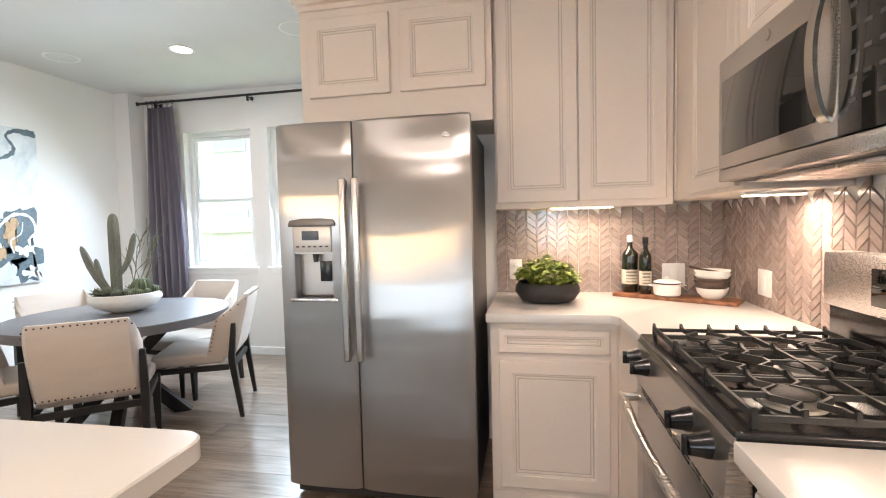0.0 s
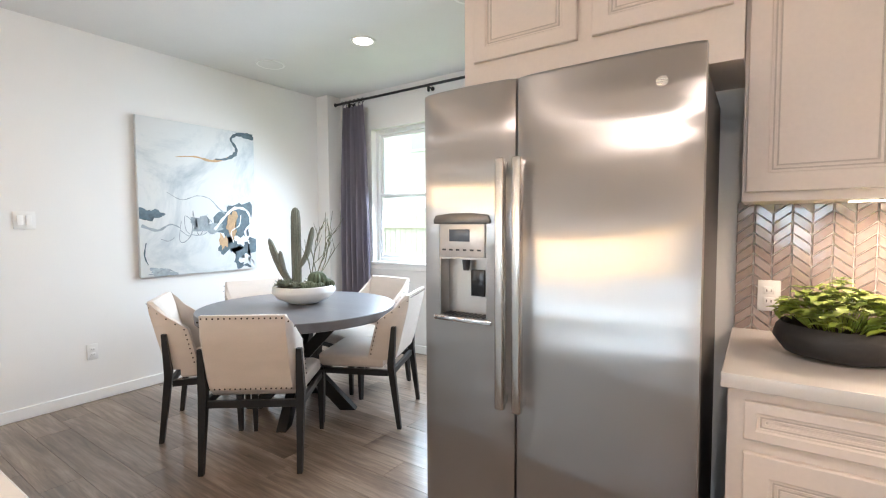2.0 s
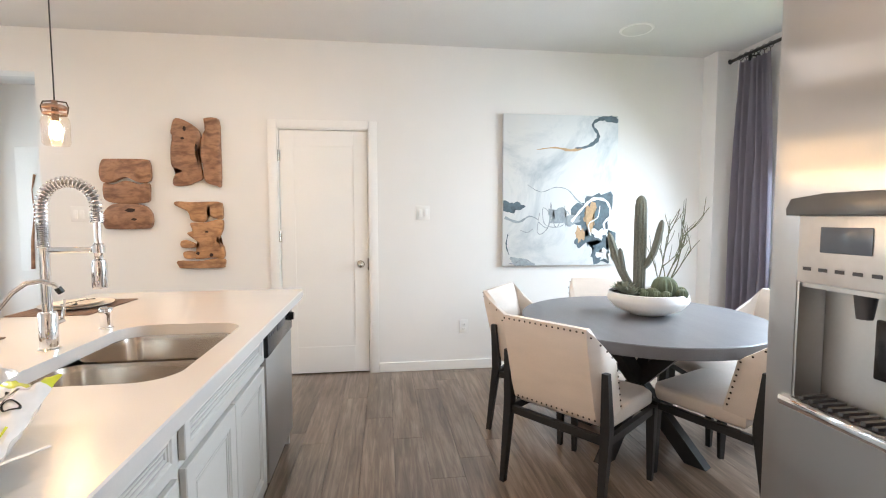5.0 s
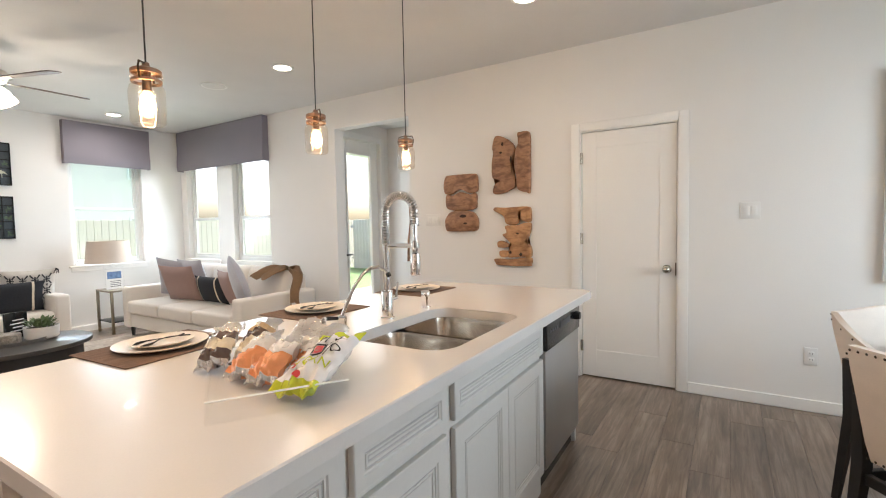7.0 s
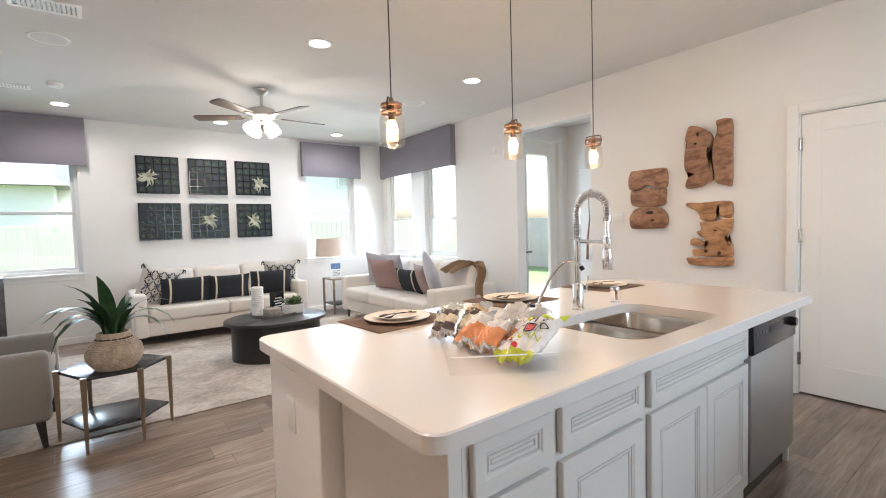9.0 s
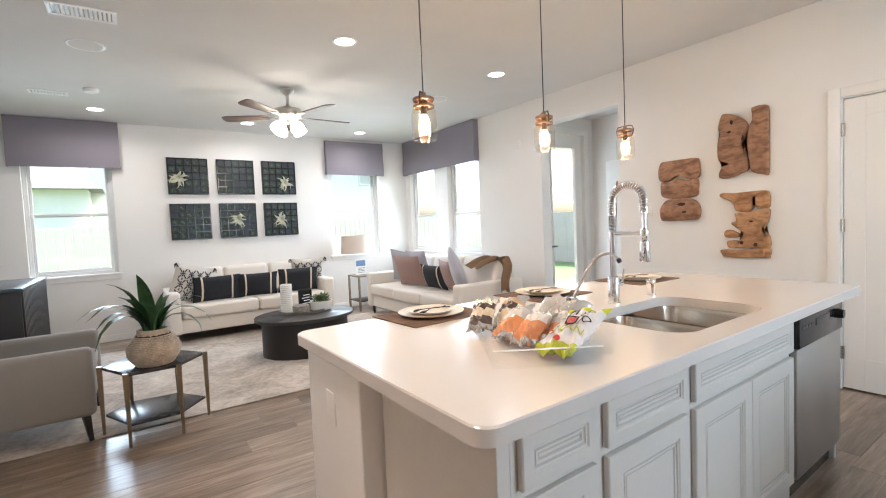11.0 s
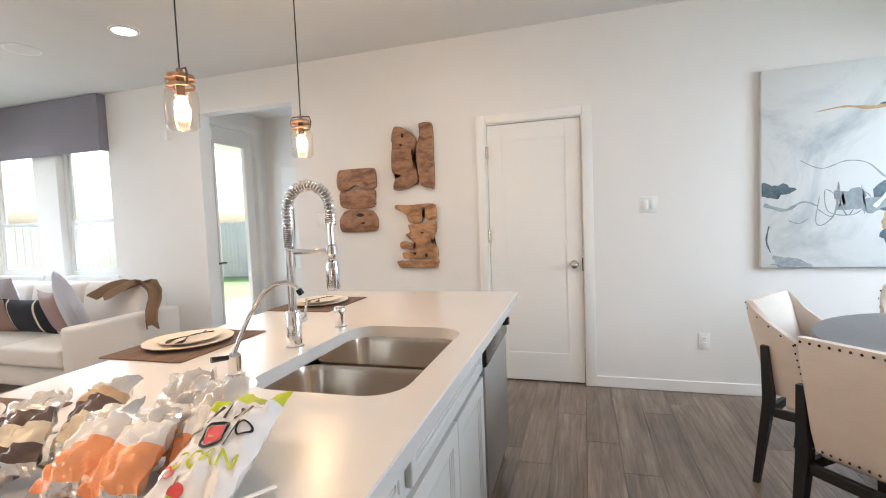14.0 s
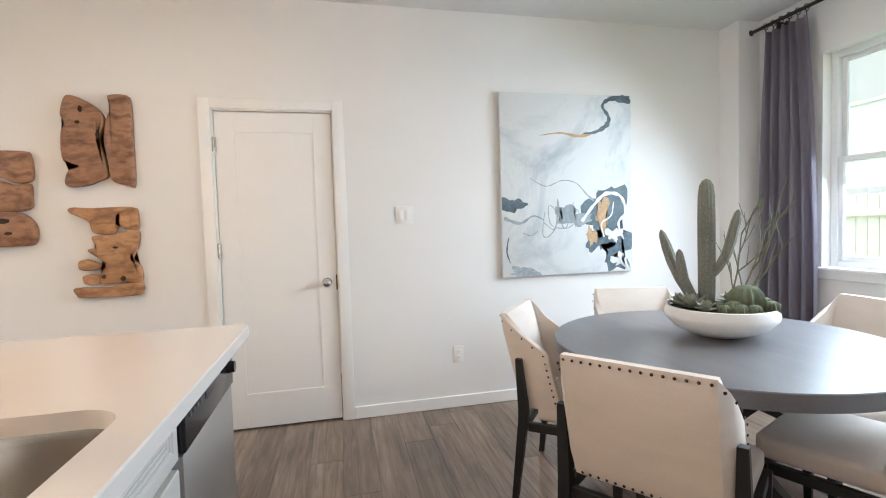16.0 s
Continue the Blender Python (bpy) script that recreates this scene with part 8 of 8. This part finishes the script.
for i in range(17):
    a = rng.uniform(0, 6.28) if i else 0
    L = rng.uniform(0.26, 0.48)
    out = rng.uniform(0.05, 0.9) if i < 11 else rng.uniform(0.9, 1.5)
    bm = B()
    w = rng.uniform(0.022, 0.036)
    rows_, prev_ = [], None
    for s in range(9):
        tt = s / 8
        th_ = out * tt * (0.6 + 0.7 * tt)
        c = Vector((0.03 * math.cos(a) + math.cos(a) * L * tt * math.sin(th_) * 0.9, 0.03 * math.sin(a) + math.sin(a) * L * tt * math.sin(th_) * 0.9, 0.19 + L * tt * math.cos(th_ * 0.95)))
        sd_ = Vector((-math.sin(a), math.cos(a), 0))
        ww = w * (0.75 + 0.6 * math.sin(math.pi * tt * 0.8)) * (1 - tt ** 3) + 0.001
        fw = Vector((math.cos(a), math.sin(a), 0)) * ww * 0.35
        rows_.append((bm.verts.new(c - sd_ * ww + fw), bm.verts.new(c), bm.verts.new(c + sd_ * ww + fw)))
    for p0, p1 in zip(rows_, rows_[1:]):
        bm.faces.new((p0[0], p0[1], p1[1], p1[0]))
        bm.faces.new((p0[1], p0[2], p1[2], p1[1]))
    part("leaf", bm, M_LEAF, sn, "", 60)

# grey armchair, its back toward the kitchen
ac = thing("armchair", "grey upholstered armchair with tapered dark legs on the rug", "armchair", 0.63, -2.41, 0.011, -90)
bm = B()
box(bm, (-0.40, -0.40, 0.17), (0.40, 0.40, 0.36), 0.03, 3)
part("base", bm, M_GREYSOFA, ac, "", 50)
for s in (-1, 1):
    bm = B()
    a_, b_ = sorted((s * 0.41, s * 0.30))
    box(bm, (a_, -0.42, 0.165), (b_, 0.42, 0.60), 0.035, 4)
    part("arm", bm, M_GREYSOFA, ac, "", 50)
bm = B()
box(bm, (-0.298, 0.24, 0.3), (0.298, 0.42, 0.74), 0.04, 4)
part("back", bm, M_GREYSOFA, ac, "", 50)
bm = B()
box(bm, (-0.295, -0.41, 0.362), (0.295, 0.238, 0.47), 0.03, 4)
part("seat_cushion", bm, M_GREYSOFA, ac, "", 60)
for sx in (-1, 1):
    for sy in (-1, 1):
        bm = B()
        cyl(bm, (sx * 0.37, sy * 0.38, 0), (sx * 0.36, sy * 0.36, 0.172), 0.016, 0.03, 4)
        part("leg", bm, M_EBONY, ac, "tapered dark wood leg")

# dark ribbed console by the side window
cs = thing("console_cabinet", "dark ribbed wood console cabinet near the window", "cabinet", 1.02, -4.55, 0.0)
bm = B()
box(bm, (-0.22, -0.7, 0.08), (0.22, 0.7, 0.86), 0.004)
part("body", bm, M_EBONY, cs)
bm = B()
box(bm, (-0.24, -0.72, 0.862), (0.24, 0.72, 0.89), 0.004)
part("top", bm, mat("console_top", (0.05, 0.07, 0.08), 0.25, var=0.3), cs)
for i in range(23):
    bm = B()
    box(bm, (-0.236, -0.685 + i * 0.06, 0.085), (-0.2205, -0.645 + i * 0.06, 0.855), 0.006, 2)
    part("rib", bm, M_EBONY, cs)
for sx in (-1, 1):
    for sy in (-1, 1):
        bm = B()
        cyl(bm, (sx * 0.18, sy * 0.62, 0), (sx * 0.18, sy * 0.62, 0.082), 0.018, seg=10)
        part("foot", bm, M_EBONY, cs)

# corner end table with lamp and picture stand
et = thing("end_table", "small round-cornered metal and glass end table between the sofas", "side table", -3.12, -5.16, 0)
bm = B()
slab(bm, round_rect(-0.22, -0.22, 0.22, 0.22, 0.04), 0.53, 0.55, 0.002)
part("tabletop", bm, M_GOLD, et)
bm = B()
slab(bm, round_rect(-0.2, -0.2, 0.2, 0.2, 0.03), 0.14, 0.155, 0.002)
part("shelf", bm, M_BLKGLASS, et)
for sx in (-1, 1):
    for sy in (-1, 1):
        bm = B()
        box(bm, (sx * 0.195 - 0.014, sy * 0.195 - 0.014, 0), (sx * 0.195 + 0.014, sy * 0.195 + 0.014, 0.529), 0.002)
        part("leg", bm, M_GOLD, et)
lm = thing("table_lamp", "table lamp with a beige drum shade and clear base", "lamp", -3.02, -5.22, 0.55)
bm = B()
lathe(bm, [(0.07, 0), (0.075, 0.012), (0.03, 0.02), (0.025, 0.30), (0.012, 0.32), (0.010, 0.40)], seg=24, cap0=True)
part("base", bm, M_ACRYL, lm, "clear base", 50)
bm = B()
lathe(bm, [(0.255, 0.345), (0.225, 0.625), (0.222, 0.625), (0.252, 0.345)], seg=40)
part("shade", bm, M_SHADE, lm, "beige linen drum shade", 60)
pf = thing("display_stand", "clear acrylic stand holding a printed card", "sign", -2.98, -5.0, 0.55, 8)
bm = B()
box(bm, (-0.12, -0.004, 0.0), (0.12, 0.0, 0.33))
part("acrylic_sheet", bm, M_ACRYL, pf)
bm = B()
box(bm, (-0.10, 0.0005, 0.02), (0.10, 0.0015, 0.27))
card = part("card", bm, M_PLASTIC, pf, "white printed card")
bm = B()
box(bm, (-0.085, 0.0018, 0.15), (0.085, 0.0024, 0.24))
part("photo", bm, mat("photo_blue", (0.12, 0.20, 0.36), 0.4, var=0.6, scale=18, fine=50), card, "blue landscape photo")
for k in range(4):
    bm = B()
    box(bm, (-0.075, 0.0018, 0.05 + k * 0.022), (0.05, 0.0022, 0.057 + k * 0.022))
    part("print_bar", bm, M_DARKGREY, card)

# tall narrow canvas in the entry nook
nc = thing("narrow_canvas", "tall narrow white canvas with a thin brown figure of driftwood", "painting", -5.30, -2.03, 0.80)
bm = B()
box(bm, (0.002, -0.14, 0), (0.03, 0.14, 1.22), 0.003)
part("canvas", bm, M_CERAM, nc)
bm = B()
tube(bm, [(0.034, -0.03, 0.02), (0.036, -0.02, 0.3), (0.034, 0.01, 0.55), (0.036, 0.0, 0.8), (0.034, 0.03, 0.95)], [0.018, 0.014, 0.006, 0.004, 0.012], 8)
part("driftwood", bm, M_TEAK1, nc)

# ceiling fan
fn = thing("ceiling_fan", "five-blade ceiling fan with lit frosted glass shades", "ceiling fan", -1.462, -3.19, CEIL)
bm = B()
lathe(bm, [(0.001, -0.002), (0.07, -0.002), (0.068, -0.03), (0.03, -0.06), (0.016, -0.065), (0.016, -0.165), (0.035, -0.172), (0.05, -0.19), (0.125, -0.205), (0.142, -0.225), (0.142, -0.255), (0.12, -0.285), (0.085, -0.30), (0.062, -0.31), (0.055, -0.345), (0.001, -0.35)], seg=32)
part("motor_housing", bm, mat("fan_nickel", (0.55, 0.53, 0.49), 0.3, 0.9, var=0.05), fn, "brushed nickel housing", 50)
for i in range(5):
    a = i * 72 + 38
    bm = B()
    box(bm, (0.11, -0.02, -0.287), (0.26, 0.02, -0.281), 0.002)
    part("blade_bracket", bm, M_NICKEL, fn, at=pose(0, 0, 0, 0, 0, a))
    bm = B()
    outl = [(0.20, -0.045), (0.62, -0.065), (0.66, -0.05), (0.67, 0.0), (0.66, 0.05), (0.62, 0.065), (0.20, 0.045)]
    slab(bm, outl, -0.004, 0.004, 0.001)
    part("blade", bm, mat("blade_walnut", (0.13, 0.095, 0.078), 0.45, var=0.3, stretch=(1, 9, 9)) if "blade_walnut" not in bpy.data.materials else bpy.data.materials["blade_walnut"], fn, "dark wood blade", at=pose(0, 0, -0.277, 0, 0, a) @ pose(0, 0, 0, 11, 0, 0))
for i in range(4):
    a = radians(i * 90 + 20)
    bm = B()
    lathe(bm, [(0.022, 0.0), (0.03, -0.02), (0.056, -0.06), (0.07, -0.105), (0.066, -0.125), (0.001, -0.126)], seg=20, cap0=True)
    part("shade", bm, M_FROST, fn, "glowing frosted glass shade", 60, at=pose(0.075 * math.cos(a), 0.075 * math.sin(a), -0.335, 0, 0, math.degrees(a)) @ pose(0, 0, 0, 0, -38, 0))
fl = bpy.data.lights.new("fan_glow", "POINT")
fl.energy, fl.color, fl.shadow_soft_size = 4.2, (1, 0.84, 0.66), 0.12
flo = new("fan_glow", fl)
flo.location = (-1.462, -3.19, CEIL - 0.56)

# ---- outdoors ----
bm = B()
box(bm, (-80, -80, -0.4), (80, 80, -0.25))
structure("ground", bm, M_GRASS, "mown green lawn", "ground")
bm = B()
box(bm, (-8.6, -5.2, -0.25), (-4.29, -2.55, -0.05))
structure("patio", bm, M_CONC, "pale concrete patio slab", "patio")
bm = B()
box(bm, (-8.6, -5.0, 2.75), (-4.29, -2.55, 2.9))
structure("patio_roof", bm, M_TRIM, "white covered patio ceiling", "roof")


def fence(label, x0, y0, x1, y1):
    t = thing("fence", label, "fence", x0, y0, -0.25)
    L = math.hypot(x1 - x0, y1 - y0)
    t.matrix_basis = pose(x0, y0, -0.25, 0, 0, math.degrees(math.atan2(y1 - y0, x1 - x0)))
    bm = B()
    box(bm, (0, 0, 0), (0.14, 0.02, 1.8), 0.004, 1)
    first_ = part("board", bm, M_FENCE, t)
    for i in range(1, int(L / 0.145)):
        ob = new("board", first_.data)
        ob.parent = t
        ob.matrix_basis = pose(i * 0.145, 0, 0.012 * math.sin(i * 2.3))
    bm = B()
    for z in (0.35, 1.5):
        box(bm, (0, -0.04, z), (L, -0.001, z + 0.09))
    part("rail", bm, M_FENCE, t)


fence("pale cedar board fence behind the house", -14, -10.5, 8, -10.5)
fence("pale cedar board fence at the side", -13, 8, -13, -10.4)
fence("pale cedar board fence beyond the dining window", -9, 8.4, 3, 8.4)


def house(label, x, y, w, dp, h, ridge, rz):
    t = thing("house", label, "house", x, y, -0.25, rz)
    bm = B()
    box(bm, (-w / 2, -dp / 2, 0), (w / 2, dp / 2, h))
    part("wall", bm, M_SIDING, t)
    bm = B()
    e = 0.4
    vs = [bm.verts.new(p) for p in ((-w / 2 - e, -dp / 2 - e, h), (w / 2 + e, -dp / 2 - e, h), (w / 2 + e, dp / 2 + e, h), (-w / 2 - e, dp / 2 + e, h), (-w / 4, 0, h + ridge), (w / 4, 0, h + ridge))]
    for f in ((0, 1, 5, 4), (1, 2, 5), (2, 3, 4, 5), (3, 0, 4), (0, 3, 2, 1)):
        bm.faces.new([vs[i] for i in f])
    part("roof", bm, M_ROOF, t, "grey shingle hip roof")
    bm = B()
    g = [bm.verts.new(p) for p in ((-w / 4 - 1.6, dp / 2 + 0.3, h), (-w / 4 + 1.6, dp / 2 + 0.3, h), (-w / 4, dp / 2 + 0.3, h + 1.9), (-w / 4 - 1.6, 0.4, h), (-w / 4 + 1.6, 0.4, h), (-w / 4, 0.4, h + 1.9))]
    for f in ((0, 1, 2), (0, 3, 5, 2), (1, 4, 5, 2)):
        bm.faces.new([g[i] for i in f])
    part("gable", bm, M_SIDING, t)
    for i in range(3):
        for zz in ((0.9, 2.1), (3.6, 4.8)) if h > 4 else ((0.9, 2.1),):
            bm = B()
            xx = -w / 3 + i * w / 3
            box(bm, (xx - 0.5, dp / 2, zz[0]), (xx + 0.5, dp / 2 + 0.05, zz[1]), 0.01, 1)
            wd = part("window", bm, M_VINYL, t)
            bm = B()
            box(bm, (xx - 0.43, dp / 2 + 0.05, zz[0] + 0.07), (xx + 0.43, dp / 2 + 0.06, zz[1] - 0.07))
            part("pane", bm, M_CONC, wd)


house("pale two-storey house with grey hip roof beyond the fence", -5.5, -24, 13, 10, 5.6, 2.6, 0)
house("pale house with gable beyond the fence", 6.5, -22, 11, 9, 3.2, 2.8, 0)
house("pale one-storey house with grey roof beyond the side fence", -27, -9, 13, 10, 3.2, 2.8, -90)
house("pale neighbouring house beyond the dining window", -3.0, 15, 14, 8, 5.6, 2.4, 180)
pt2 = thing("patio_planter", "potted plant on a metal stand on the patio", "plant", -5.85, -5.0, -0.05)
bm = B()
for sx in (-1, 1):
    for sy in (-1, 1):
        box(bm, (sx * 0.17 - 0.01, sy * 0.17 - 0.01, 0), (sx * 0.17 + 0.01, sy * 0.17 + 0.01, 0.45))
box(bm, (-0.19, -0.19, 0.45), (0.19, 0.19, 0.47))
part("stand", bm, M_DARKGREY, pt2)
bm = B()
lathe(bm, [(0.10, 0.47), (0.16, 0.5), (0.17, 0.75), (0.155, 0.75), (0.15, 0.7), (0.001, 0.7)], seg=20, cap0=True)
part("pot", bm, M_CONC, pt2, "grey pot", 50)
bm = B()
rng = random.Random(3)
for i in range(60):
    a = rng.uniform(0, 6.28)
    leaf(bm, (0, 0, 0.7), (math.cos(a), math.sin(a), rng.uniform(0.4, 2)), (0, 0.1, 1), rng.uniform(0.15, 0.32), 0.03, 0.3)
part("foliage", bm, M_HERB, pt2, "", 60)

# ---- backsplash tiles ----
TW, TH, RISE, GAP = 1.22 / 21, 0.0395, 0.046, 0.004


def tile_mesh(up):
    bm = B()
    w, h, s = TW - GAP, TH - GAP, RISE if up else -RISE
    lo = [(0, 0), (w, s), (w, s + h), (0, h)]
    b = 0.0018
    cx, cz = w / 2, s / 2 + h / 2
    v0 = [bm.verts.new((x, 0, z)) for x, z in lo]
    v1 = [bm.verts.new((x, -0.006, z)) for x, z in lo]
    v2 = [bm.verts.new((cx + (x - cx) * (1 - 2 * b / w), -0.008, cz + (z - cz) * 0.90)) for x, z in lo]
    for i in range(4):
        j = (i + 1) % 4
        bm.faces.new((v0[i], v0[j], v1[j], v1[i]))
        bm.faces.new((v1[i], v1[j], v2[j], v2[i]))
    bm.faces.new(v2)
    return finish(bm, "tile", M_TILE, 0)


T_UP, T_DN = tile_mesh(True), tile_mesh(False)
rng = random.Random(2)
bm = B()
box(bm, (-0.112, KN - 0.006, CT + 0.001), (EAST - 0.0065, KN - 0.0005, 1.394))
north_splash = structure("backsplash_north", bm, M_GROUT, "glossy taupe chevron tile backsplash", "backsplash")
bm = B()
box(bm, (EAST - 0.006, -0.2, CT + 0.001), (EAST - 0.0005, KN - 0.0005, 1.404))
east_splash = structure("backsplash_east", bm, M_GROUT, "glossy taupe chevron tile backsplash", "backsplash")
count = 0
Z0, Z1 = CT + 0.004, 1.392


def fill(parent, length, where, budget, nm):
    """Chevron columns along a wall; the first columns are single tiles, the others one joined mesh."""
    verts, faces = [], []
    cols = round(length / TW)
    done = 0
    for c in range(cols):
        up = c % 2 == 0
        me = T_UP if up else T_DN
        z = 0.80 + (0.0 if up else RISE)
        while z < Z1:
            lo_, hi_ = (z, z + RISE + TH) if up else (z - RISE, z + TH)
            if hi_ >= Z0 and lo_ <= Z1 and lo_ > 0.80 and hi_ < 1.46:
                m = where(c * TW, z) @ pose(0, 0, 0, rng.uniform(-0.8, 0.8), 0, rng.uniform(-0.8, 0.8))
                if done < budget:
                    ob = new("tile", me)
                    ob.parent = parent
                    ob.matrix_basis = m
                    done += 1
                else:
                    k = len(verts)
                    verts += [m @ v.co for v in me.vertices]
                    faces += [[k + i for i in p.vertices] for p in me.polygons]
            z += TH
    if verts:
        me2 = bpy.data.meshes.new(nm)
        me2.from_pydata(verts, [], faces)
        me2.materials.append(M_TILE)
        ob = new(nm, me2)
        ob.parent = parent
        ob["kind"] = "stuff"


fill(north_splash, EAST - 0.008 + 0.108, lambda u, z: pose(-0.108 + u, KN - 0.006, z), 300, "tile_rest")
fill(east_splash, 1.9, lambda u, z: pose(EAST - 0.006, KN - 0.008 - u, z, 0, 0, -90), 300, "tile_rest")

# ---- floor planks ----
PL, PW = 1.22, 0.178
bm = B()
box(bm, (0.0006, 0.0006, -0.006), (PL - 0.0006, PW - 0.0006, 0.0), 0.0008, 1)
plank = finish(bm, "plank", M_FLOOR, 0)
verts, faces, done = [], [], 0
rng = random.Random(8)
row = 0
y = SOUTH
while y < 4.59 - 0.01:
    mid = y + PW / 2
    west_end = -5.42 if -2.46 < mid < -0.95 else -4.2
    east_end = 2.44 if mid < -0.9 else (1.18 if mid < 2.98 else -1.1)
    x = -5.44 - rng.uniform(0, PL)
    while x < 2.5:
        a, b = max(x, west_end), min(x + PL, east_end)
        whole = b - a > PL - 0.001
        near = -4.3 < x < 0.4 and -3.4 < y < 4.4
        if b - a < 0.02:
            x += PL
            continue
        if whole and near and done < 300:
            ob = new("plank", plank)
            ob.parent = floor
            ob.matrix_basis = pose(x, y, 0)
            done += 1
        else:
            k = len(verts)
            for v in plank.vertices:
                verts.append(Vector((min(max(x + v.co.x, a), b), y + v.co.y, v.co.z)))
            faces += [[k + i for i in p.vertices] for p in plank.polygons]
        x += PL
    y += PW
me2 = bpy.data.meshes.new("plank_rest")
me2.from_pydata(verts, [], faces)
me2.materials.append(M_FLOOR)
ob = new("plank_rest", me2)
ob.parent = floor
ob["kind"] = "stuff"
